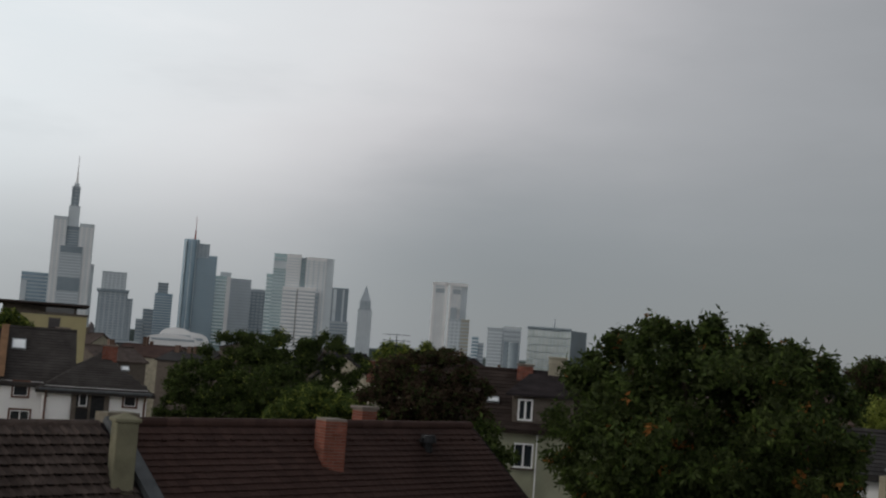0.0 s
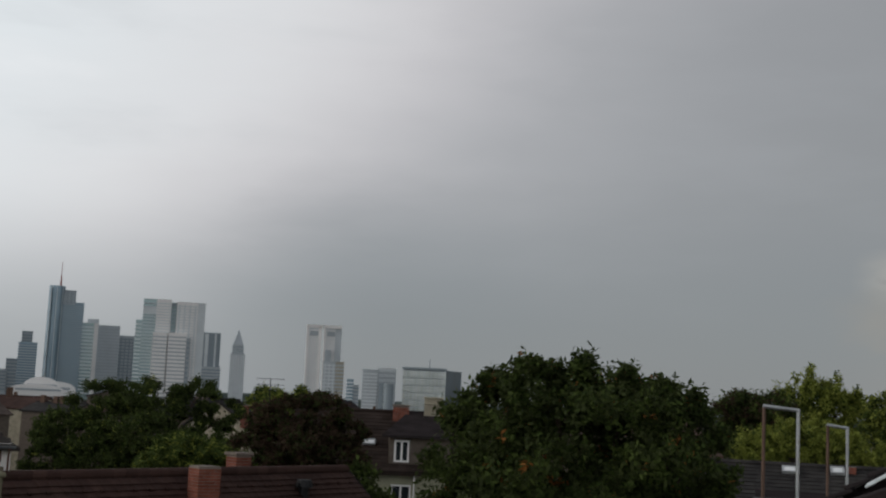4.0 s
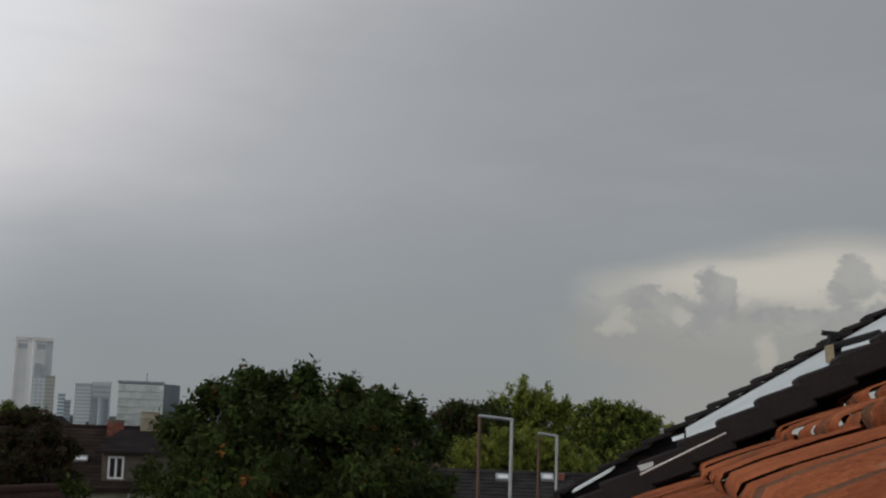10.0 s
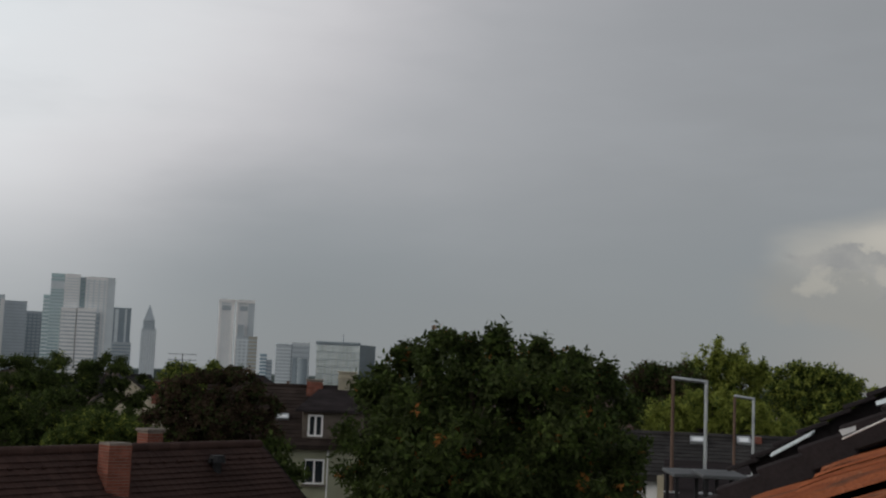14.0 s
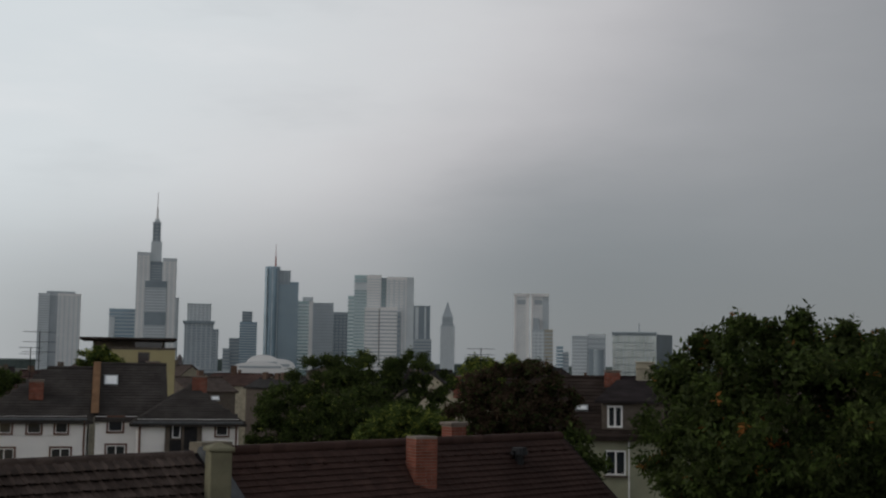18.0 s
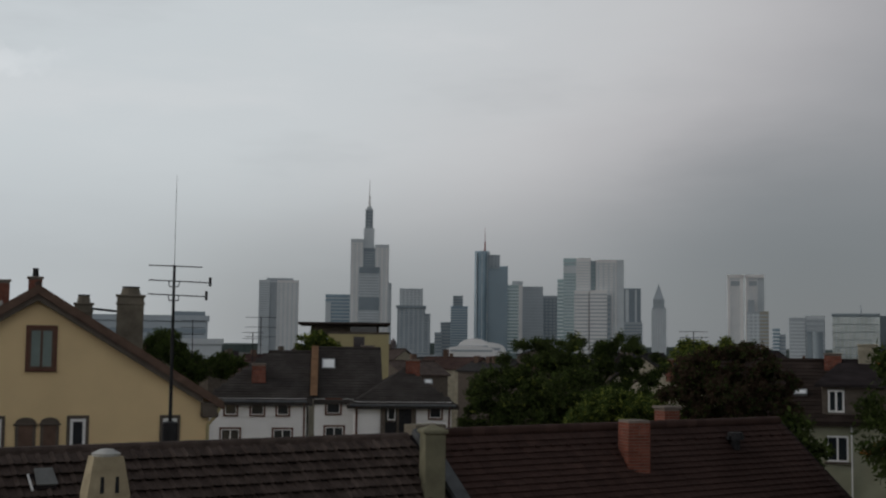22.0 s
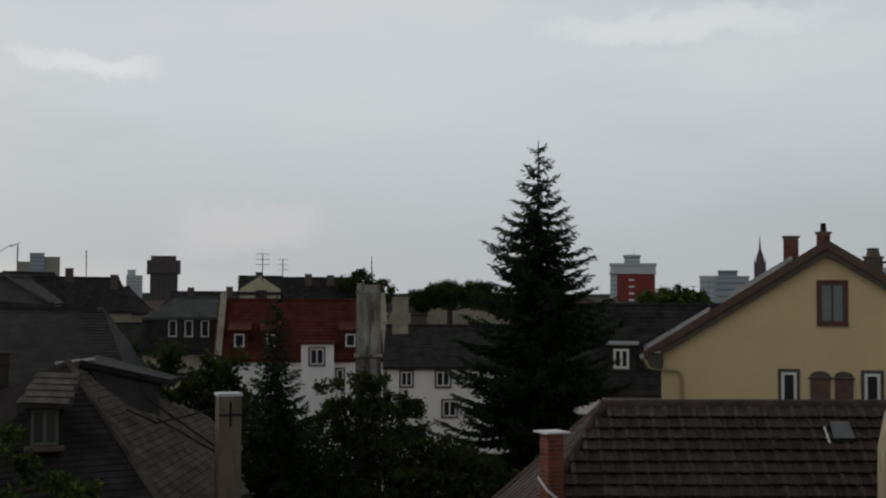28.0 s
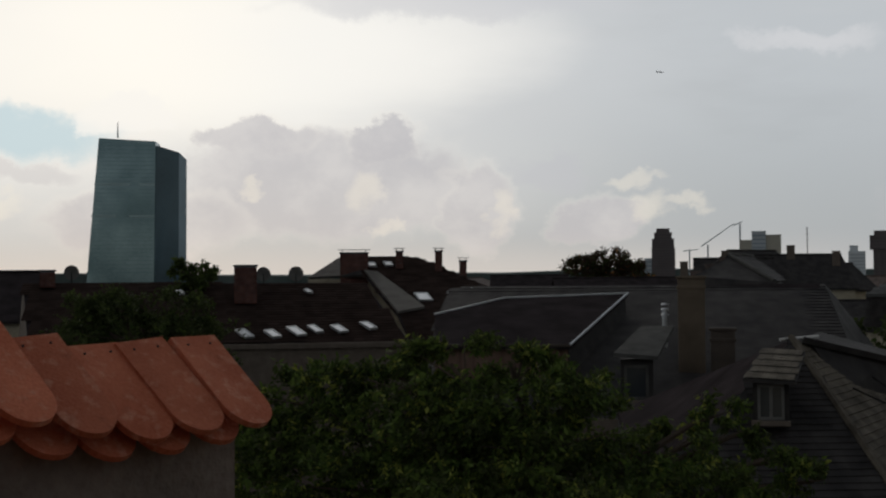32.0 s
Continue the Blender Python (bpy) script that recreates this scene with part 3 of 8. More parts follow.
tower_of("twin_glass_tower", "teal and white glass twin tower", -2.4, 2000, [
    (-0.95, -1.25, None, 3.21, 2, 26, M_TEALG, 20, 0, M_PALE), (-1.22, -1.79, None, 4.15, 0, 26, M_TEALG, 30, 0, M_GREYP),
    (-1.22, -1.79, 3.5, 3.8, -0.6, 3, M_PALE, 0, 0, None), (-1.79, -2.44, None, 4.16, -1, 26, M_WHITEP, 34, 0, M_PALE),
    (-2.44, -2.68, None, 4.05, 4, 26, M_DARKP, 24, 0, M_TEALG), (-2.68, -3.60, None, 4.09, -1, 26, M_WHITEP, 34, 4, M_PALE),
    (-3.60, -3.93, None, 4.09, 1, 26, M_PALE, 0, 3, M_WHITEP), (-1.72, -2.35, None, 2.68, -9, 10, M_WHITEP, 17, 0, M_GREYP),
    (-2.40, -3.18, None, 2.70, -9, 10, M_WHITEP, 17, 0, M_GREYP), (-3.18, -3.36, None, 2.5, -6, 10, M_STRIPE, 12, 0, M_DARKP)])
tower_of("striped_tower", "dark slab tower with light upright stripes", -4.3, 2200, [
    (-3.91, -4.68, None, 2.81, 0, 22, M_DARKP, 0, 0, None), (-4.0, -4.15, None, 2.75, -1, 5, M_PALE, 0, 0, None),
    (-4.42, -4.50, None, 2.75, -1, 5, M_PALE, 0, 0, None), (-3.85, -4.75, None, 1.3, -6, 10, M_GREYP, 10, 0, M_DARKP)])
me = tower_of("pyramid_top_tower", "grey stone tower with a pyramid top", -5.47, 3600, [
    (-5.15, -5.80, None, 1.95, 0, 40, M_GREYP, 28, 6, M_PALE), (-5.22, -5.72, 1.9, 2.35, 4, 32, M_GREYP, 6, 0, M_DARKP)])
bm = bmesh.new()
w = 3600 * math.tan(radians(0.24))
v = [bm.verts.new((sx * w, 20 + sy * w, rise(2.33, 3600))) for sx, sy in ((-1, -1), (1, -1), (1, 1), (-1, 1))]
tip = bm.verts.new((0, 20, rise(3.07, 3600)))
for i in range(4):
    bm.faces.new((v[i], v[(i + 1) % 4], tip))
part("pyramid", bm, M_STRIPE, me, "pyramid shaped roof")
un = tower_of("white_frame_tower", "white framed twin tower with dark crown openings", -9.3, 1900, [
    (-8.47, -8.58, None, 3.39, 0, 24, M_WHITEP, 0, 0, None), (-8.58, -9.02, None, 3.32, 1.5, 22, M_PALE, 40, 6, M_WHITEP),
    (-8.47, -9.2, 3.30, 3.42, 0, 24, M_WHITEP, 0, 0, None), (-8.62, -9.0, 2.95, 3.14, 0.8, 2, M_STRIPE, 0, 0, None),
    (-9.02, -9.16, None, 3.39, 0, 24, M_WHITEP, 0, 0, None), (-9.24, -9.34, None, 3.39, -1, 24, M_WHITEP, 0, 0, None),
    (-9.34, -9.78, None, 3.32, 1.5, 22, M_PALE, 40, 6, M_WHITEP), (-9.40, -9.75, 2.95, 3.14, 0.8, 2, M_STRIPE, 0, 0, None),
    (-9.24, -10.05, 3.30, 3.42, -1, 24, M_WHITEP, 0, 0, None), (-9.78, -10.05, None, 3.36, 1, 24, M_GREYP, 36, 0, M_PALE),
    (-9.3, -9.85, None, 1.78, -12, 12, M_GREYP, 12, 3, M_PALE), (-9.85, -10.23, None, 1.79, -12, 12, M_SILO, 12, 0, M_GREYP),
    (-9.36, -9.62, None, 2.3, -8, 8, M_STRIPE, 0, 2, M_GREYP)])
tower_of("far_grey_block", "far bluish grey office block", -10.65, 1800, [(-10.4, -10.7, None, 1.05, 0, 20, M_BLUEG, 8, 0, M_PALE), (-10.7, -10.95, None, 0.8, 3, 20, M_GREYP, 6, 0, M_DARKP)])
tower_of("pale_office", "pale office block with white upright ribs", -11.8, 900, [
    (-11.09, -11.79, None, 1.50, 0, 14, M_GREYP, 12, 0, M_PALE), (-11.79, -12.6, None, 1.60, 0.5, 14, M_PALE, 9, 9, M_STRIPE), (-11.85, -12.05, None, 0.9, -2, 3, M_DARKP, 0, 0, None)])
bm = bmesh.new()
tube(bm, (0, 0, 0), (0, 0, rise(0.93, 850)), 850 * math.tan(radians(0.22)), None, 18)
tt = thing("round_stair_tower", "dark round tower block", "building", place(-12.3, 850, -EYE.z), "skyline towers")
part("drum", bm, M_DARKP, tt)
bm = bmesh.new()
tube(bm, (0, 0, rise(0.93, 850)), (0, 0, rise(0.95, 850)), 850 * math.tan(radians(0.235)), None, 18)
part("roof_edge", bm, M_GREYP, tt)
# glass block with a mirror front
gb = thing("glass_office_block", "glass office block mirroring the pale sky, dark side wall", "office building", place(-13.88, 600, -EYE.z), "skyline towers")
gx0, gx1, gtop = across(-13.88, -12.9, 600), across(-13.88, -14.85, 600), rise(1.66, 600)
part("core", bbox(gx0, gx1, 0, 26, 0, gtop), M_DARKP, gb)
part("side_wall", prism_bm([(gx1, 0.2, 0), (gx1 + 7.8, 16, 0), (gx1 + 7.8, 26, 0), (gx1, 26, 0)], (0, 0, gtop)), mat("dark_side_glass", (0.10, 0.135, 0.165), 0.2, 0.3, 0.15, 0.1, 0, 1, spec=0.6), gb, "dark blue glass side wall")
part("roof_edge", bbox(gx0 - 0.3, gx1 + 0.2, -0.5, 26, gtop, gtop + 0.9), M_DARKP, gb)
M_MIRROR = mat("mirror_pane", (0.36, 0.41, 0.41), 0.15, 0.55, 0.15, 0.08, 0, 1, (0.52, 0.55, 0.53), piece=0.12)
pw, ph = (gx1 - gx0) / 12, (gtop - 1) / 9
bm = bmesh.new()
box(bm, 0.06, pw - 0.06, -0.25, 0, 0.08, ph - 0.18)
me_pane = part("pane", bm, M_MIRROR, gb).data
bpy.data.objects["pane"].matrix_basis = Matrix.Translation((gx0, 0, 0.5))
for j in range(9):
    for i in range(12):
        if i or j:
            share("pane", me_pane, gb, Matrix.Translation((gx0 + pw * i, 0, 0.5 + ph * j)))
bm = bmesh.new()
tube(bm, (gx1 - 8, 8, gtop), (gx1 - 8, 8, gtop + 5.2), 0.5, 0.25, 6)
part("antenna", bm, M_GREYP, gb)
# glass twin towers by the river
ec = thing("river_glass_towers", "leaning twin glass towers with a teal sheen", "skyscraper", place(84.2, 1420, -EYE.z), "river towers")
E = lambda az, el, y: Vector((across(84.2, az, 1420), y, rise(el, 1420)))
G = lambda az, y: Vector((across(84.2, az, 1420), y, 0))


def facet(name, pts, m, parent, label=""):
    bm = bmesh.new()
    bm.faces.new([bm.verts.new(p) for p in pts])
    bmesh.ops.solidify(bm, geom=bm.faces[:], thickness=0.6)
    return part(name, bm, m, parent, label)


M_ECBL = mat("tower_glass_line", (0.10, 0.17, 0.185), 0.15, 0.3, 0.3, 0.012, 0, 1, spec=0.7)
# west glass: colour raised to make up for bright reflections
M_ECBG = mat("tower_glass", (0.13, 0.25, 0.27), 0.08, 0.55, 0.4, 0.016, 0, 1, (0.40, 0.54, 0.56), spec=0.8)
# east glass: darker copy, the facet's shade is in its colour
M_ECBD = mat("tower_glass_shaded", (0.085, 0.14, 0.17), 0.12, 0.35, 0.4, 0.012, 0, 1, spec=0.7)
bm = bmesh.new()
lo = [bm.verts.new(p) for p in (G(86.62, 4), G(83.72, 0), G(83.4, 30), G(86.6, 34))]
hi = [bm.verts.new(p) for p in (E(86.05, 6.22, 4), E(83.62, 6.10, 0), E(83.4, 6.08, 30), E(86.05, 6.22, 34))]
bm.faces.new(hi)
for i in range(4):
    bm.faces.new((lo[i], lo[(i + 1) % 4], hi[(i + 1) % 4], hi[i]))
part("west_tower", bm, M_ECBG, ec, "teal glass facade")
bm = bmesh.new()
lo = [bm.verts.new(p) for p in (G(83.70, 8), G(82.62, 22), G(82.25, 36), G(83.4, 50))]
hi = [bm.verts.new(p) for p in (E(83.56, 5.95, 8), E(82.58, 5.72, 22), E(82.22, 5.45, 36), E(83.4, 5.8, 50))]
bm.faces.new(hi)
for i in range(4):
    bm.faces.new((lo[i], lo[(i + 1) % 4], hi[(i + 1) % 4], hi[i]))
part("east_tower", bm, M_ECBD, ec, "glass facade in a shaded tone")
for k in range(34):     # storey lines
    el = 0.3 + k * 0.175
    f = el / 6.4
    z = rise(el, 1420)
    xa = (1 - f) * across(84.2, 86.62, 1420) + f * across(84.2, 86.05, 1420)
    xb = (1 - f) * across(84.2, 83.72, 1420) + f * across(84.2, 83.62, 1420)
    if el < 5.95:
        bm = bmesh.new()
        prism(bm, [(xa, 3.9, z), (xb, -0.1, z), (xb, 0.4, z), (xa, 4.4, z)], (0, 0, 0.5 if k not in (14, 22) else 2.2))
        part("storey_line", bm, M_ECBL if k not in (14, 22) else M_TEALG, ec)
bm = bmesh.new()
tube(bm, E(85.25, 6.3, 16), E(85.25, 6.98, 16), 0.9, 0.4, 6)
part("antenna", bm, M_GREYP, ec)
# towers and blocks to the south
bt = tower_of("dark_ziggurat_tower", "dark tapering tower block", 60.9, 1800, [
    (61.42, 60.38, None, 1.2, 0, 30, M_MUD, 12, 0, M_MUDD), (61.40, 60.42, 1.2, 1.62, 1, 28, M_MUD, 4, 0, M_MUDD),
    (61.30, 60.52, 1.62, 1.9, 3, 24, M_MUD, 2, 0, M_MUDD), (61.2, 60.62, 1.9, 2.08, 5, 20, M_MUD, 0, 4, M_MUDD), (61.75, 61.42, None, 0.75, 5, 20, M_GREYP, 5, 0, M_DARKP)], "tower block", "far blocks")
tower_of("grain_silo_block", "pale silo blocks with a dark lift shaft", 56.7, 1300, [
    (57.58, 56.97, None, 1.5, 0, 20, M_SILO, 0, 5, M_PALE), (57.05, 56.45, None, 1.88, -2, 20, M_GREYP, 12, 0, M_DARKP),
    (56.48, 55.8, None, 1.72, 0, 20, M_SILO, 0, 4, M_PALE)], "silo", "far blocks")
tower_of("pale_far_block", "pale far apartment block", 52.6, 1500, [(53.0, 52.3, None, 0.95, 0, 20, M_PALE, 8, 0, M_GREYP), (52.95, 52.6, 0.9, 1.2, 4, 10, M_PALE, 0, 0, None)], "tower block", "far blocks")
tower_of("brown_block_tower", "brown tower block with an overhanging top", 51.4, 1400, [
    (51.98, 50.78, None, 1.05, 0, 28, M_MUD, 9, 5, M_MUDD), (52.12, 50.66, 1.05, 1.62, -2, 32, M_MUD, 4, 0, M_MUDD), (51.95, 50.85, 1.6, 1.82, 0, 28, M_MUD, 0, 0, None)], "tower block", "far blocks")
rt = tower_of("red_brick_tower", "red tower block with a white top storey", 30.35, 450, [
    (31.38, 31.05, None, 1.12, 0.6, 9, M_GREYP, 9, 0, M_PALE), (31.05, 29.38, None, 1.12, 0, 12, M_REDP, 0, 0, None),
    (31.38, 29.35, 1.12, 1.50, -0.4, 13, M_PALE, 0, 0, None), (30.75, 30.05, 1.5, 1.88, 2, 5, M_GREYP, 2, 0, M_PALE)], "tower block", "far blocks")
for k in range(6):
    part("window", bbox(across(30.35, 30.55, 450), across(30.35, 30.3, 450), -0.25, 0.1, rise(0.82 - 0.30 * k, 450), rise(0.90 - 0.30 * k, 450)), M_WHITEP, rt)
mast_on(rt, 30.35, 450, 30.3, 1.9, 2.35, 4, 0.12, M_IRON)
tower_of("pale_apartment_block", "pale apartment blocks with a dark top", 26.4, 600, [
    (27.43, 26.65, None, 0.97, 0, 12, M_PALE, 6, 3, M_GREYP), (26.75, 25.3, None, 0.95, -3, 12, M_GREYP, 5, 0, M_DARKP), (26.62, 25.8, 0.9, 1.2, -1, 8, M_DARKP, 0, 0, None)], "apartment block", "far blocks")
tower_of("long_grey_office", "long grey office building with window bands", 17.3, 210, [
    (20.8, 14.75, None, 1.15, 0, 14, M_GREYP, 5, 0, M_DARKP), (16.2, 14.9, 1.1, 1.35, 3, 6, M_DARKP, 3, 6, M_GREYP), (20.8, 14.2, None, 0.12, -6, 10, M_PALE, 0, 0, None)], "office building", "far blocks")
# cathedral spire
do = thing("cathedral_tower", "brown sandstone cathedral tower with a slim spire", "church", place(24.82, 1430, -EYE.z))
part("shaft", bbox(-6.4, 6.4, 0, 13, 0, rise(1.62, 1430), 0.5), M_MUD, do)
bm = bmesh.new()
tube(bm, (0, 6.5, rise(1.6, 1430)), (0, 6.5, rise(1.95, 1430)), 5.0, 3.6, 8)
tube(bm, (0, 6.5, rise(1.95, 1430)), (0, 6.5, rise(2.2, 1430)), 3.6, 1.4, 8)
tube(bm, (0, 6.5, rise(2.2, 1430)), (0, 6.5, rise(2.85, 1430)), 1.4, 0.1, 8)
part("spire", bm, M_MUD, do)
for sx in (-1, 1):
    bm = bmesh.new()
    tube(bm, (sx * 5.6, 1, rise(1.6, 1430)), (sx * 5.6, 1, rise(1.9, 1430)), 0.9, 0.1, 6)
    part("pinnacle", bm, M_MUD, do)
# wide low hall with a curved pale roof
lh = thing("curved_roof_hall", "wide hall with a curved pale metal roof", "hall", place(2.7, 900, -EYE.z))
w = 900 * math.tan(radians(1.45))
z0_ = rise(-0.30, 900)
for name_, k0, k1, h_, y_ in (("roof", 1.0, 0.62, 0.30, 0), ("upper_roof", 0.60, 0.46, 0.62, 6), ("side_roof", 0.30, 0.95, 0.46, 12)):
    xa, xb, zt_ = -w * k0, w * k1, rise(h_ - 0.1, 900)
    arc = [(xa + (xb - xa) * (0.5 - 0.5 * math.cos(math.pi * k / 14)), y_, z0_ + (zt_ - z0_) * math.sin(math.pi * k / 14) ** 0.45) for k in range(15)]
    rf = part(name_, prism_bm(arc, (0, 40, 0)), M_WHITEP, lh, "curved pale metal roof")
    part("window_band", bbox(xa * 0.8, xb * 0.8, y_ - 0.4, y_, z0_ + (zt_ - z0_) * 0.45, z0_ + (zt_ - z0_) * 0.62), M_STRIPE, rf)
part("wall", bbox(-w, w, 2, 38, 0, z0_), M_GREYP, lh)
tower_of("cream_office", "low cream office block among the roofs", -0.6, 700, [(0.15, -0.75, None, 0.42, 0, 14, M_SILO, 3, 5, M_PALE), (-0.75, -1.1, None, 0.2, 2, 12, M_PALE, 2, 0, M_GREYP)], "office building", "far blocks")
tower_of("grey_church_block", "grey slate roofed block among the towers", 5.9, 520, [(6.9, 5.6, None, -0.15, 0, 14, M_GREYP, 3, 6, M_DARKP), (5.6, 4.3, None, -0.35, 3, 14, M_STRIPE, 2, 5, M_GREYP), (4.3, 1.2, None, -0.5, 6, 14, M_GREYP, 2, 9, M_DARKP)], "building", "far blocks")


def crane_thing(az, d, el, jib, lean):
    ob = thing("tower_crane", "far tower crane with a raised jib", "crane", place(az, d, -EYE.z), "cranes")
    h = rise(el, d)
    bm = bmesh.new()
    tube(bm, (0, 0, 0), (0, 0, h), 1.3, None, 4)
    part("mast", bm, M_GREYP, ob)
    bm = bmesh.new()
    tube(bm, (-8, 0, h - 2), (jib, 0, h + lean), 1.0, 0.5, 4)
    part("jib", bm, M_GREYP, ob)


crane_thing(58.95, 1600, 1.35, 32, 26)
crane_thing(57.55, 1500, 2.25, 3, 3)
crane_thing(59.75, 1700, 1.15, 12, 0)
# wooded hills on the horizon, with haze put into their colour
M_HILL = mat("far_wood_hazed", (0.085, 0.108, 0.102), 0.95, 0, 0.3, 0.01, 0, 0.1)
bm = bmesh.new()
hr = random.Random(5)
prev = None
for k in range(111):
    az = 108 - k * 1.9
    h = 22 + 14 * (0.5 + 0.5 * math.sin(az * 0.21 + 1.2)) * (0.6 + 0.4 * math.sin(az * 0.53)) + hr.uniform(0, 2.5)
    a, b = bearing(az) * 3900, bearing(az) * 4500
    cur = [bm.verts.new((a.x, a.y, 0)), bm.verts.new((a.x, a.y, h)), bm.verts.new((b.x, b.y, h + 6)), bm.verts.new((b.x, b.y, 0))]
    if prev:
        for i in range(3):
            bm.faces.new((prev[i], prev[i + 1], cur[i + 1], cur[i]))
    prev = cur
tagged(link("wooded_hills", bm, M_HILL), "low wooded hills on the horizon", "hills", kind="structure")

# ---- houses ----
def window_in(owner, x, z, w, h, y=0.0, frame_m=None, trim=None, wings=2, curtain=False, sill=True, m=None, fb=0.07):
    """A casement window in a wall front at local y (outside is -y): opening x..x+w, z..z+h."""
    fm = frame_m or M_WFRAME
    m = m or Matrix()
    bm = bmesh.new()
    if trim:
        t = 0.11
        box(bm, x - t, x, y - 0.05, y + 0.02, z - t, z + h + t)
        box(bm, x + w, x + w + t, y - 0.05, y + 0.02, z - t, z + h + t)
        box(bm, x, x + w, y - 0.05, y + 0.02, z + h, z + h + t)
        box(bm, x, x + w, y - 0.05, y + 0.02, z - t, z)
        win = part("window", bm, trim, owner, m=m)
        bm = bmesh.new()
    else:
        win = None
    box(bm, x, x + fb, y - 0.035, y + 0.05, z, z + h)
    box(bm, x + w - fb, x + w, y - 0.035, y + 0.05, z, z + h)
    box(bm, x + fb, x + w - fb, y - 0.035, y + 0.05, z + h - fb, z + h)
    box(bm, x + fb, x + w - fb, y - 0.035, y + 0.05, z, z + fb)
    for i in range(1, wings):
        c = x + w * i / wings
        box(bm, c - fb * 0.55, c + fb * 0.55, y - 0.03, y + 0.05, z + fb, z + h - fb)
    if win:
        part("window_frame", bm, fm, win)
    else:
        win = part("window", bm, fm, owner, m=m)
    for i in range(wings):
        a, b = x + w * i / wings + fb * 0.5, x + w * (i + 1) / wings - fb * 0.5
        part("pane", bbox(a, b, y - 0.012, y + 0.03, z + fb, z + h - fb), M_PANE, win)
    if curtain:
        part("curtain", bbox(x + fb, x + w * 0.46, y - 0.016, y - 0.013, z + fb, z + h - fb), M_CURTAIN, win)
        part("curtain", bbox(x + w * 0.54, x + w - fb, y - 0.016, y - 0.013, z + fb, z + h - fb), M_CURTAIN, win)
    if sill:
        part("sill", bbox(x - 0.10, x + w + 0.10, y - 0.14, y, z - 0.09, z - 0.01), trim or M_STONE, win)
    return win


def skylight_on(owner, o, u, v, w, h, open_up=False):
    """A roof window on a slope: o its lower left corner, u along, v up the slope."""
    u, v = Vector(u).normalized(), Vector(v).normalized()
    n = u.cross(v).normalized()
    m = Matrix((u, v, n)).transposed().to_4x4()
    m.translation = o
    bm = bmesh.new()
    box(bm, 0, w, 0, 0.07, 0, 0.10)
    box(bm, 0, w, h - 0.07, h, 0, 0.10)
    box(bm, 0, 0.07, 0.07, h - 0.07, 0, 0.10)
    box(bm, w - 0.07, w, 0.07, h - 0.07, 0, 0.10)
    sk = part("skylight", bm, M_ZINC, owner, m=m)
    part("pane", bbox(0.07, w - 0.07, 0.07, h - 0.07, 0.03, 0.075), M_SKYLIGHT, sk)


def chimney_thing(name, label, m, w, d, h, kind="brick", pots=1, cap=True, group="chimneys"):
    """A chimney on its base at m; kind: "brick", "sooty brick" or the material of a rendered shaft."""
    ob = thing(name, label, "chimney", m, group)
    laid = kind in ("brick", "sooty brick")
    if laid:
        a, b = bmesh.new(), bmesh.new()
        brick_stack(a, b, w, d, h)
        part("shaft", b, M_MORTAR if kind == "brick" else M_LEAD, ob)
        part("brickwork", a, M_BRICK if kind == "brick" else M_BRICKD, ob, "weathered red bricks" if kind == "brick" else "sooty dark bricks")["kind"] = "stuff"
    else:
        part("shaft", bbox(-w / 2, w / 2, -d / 2, d / 2, 0, h, 0.02), kind, ob)
        part("collar", bbox(-w / 2 - 0.03, w / 2 + 0.03, -d / 2 - 0.03, d / 2 + 0.03, h - 0.30, h - 0.20, 0.01), kind, ob)
    if cap:
        part("cap", bbox(-w / 2 - 0.05, w / 2 + 0.05, -d / 2 - 0.05, d / 2 + 0.05, h, h + 0.08, 0.015), M_MORTAR if kind == "brick" else M_LEAD if laid else kind, ob)
    for i in range(pots):
        bm = bmesh.new()
        x = (i - (pots - 1) / 2) * w / max(pots, 1)
        k = 0.26 if laid else 0.44
        tube(bm, (x, 0, h + 0.06), (x, 0, h + 0.34), min(w, d) * k, min(w, d) * k * 0.78, 12)
        pot = part("pot", bm, M_IRON if laid else kind, ob)
        bm = bmesh.new()
        tube(bm, (x, 0, h + 0.34), (x, 0, h + 0.39), min(w, d) * k * 0.86, None, 12)
        part("pot_rim", bm, M_IRON, pot)
    return ob


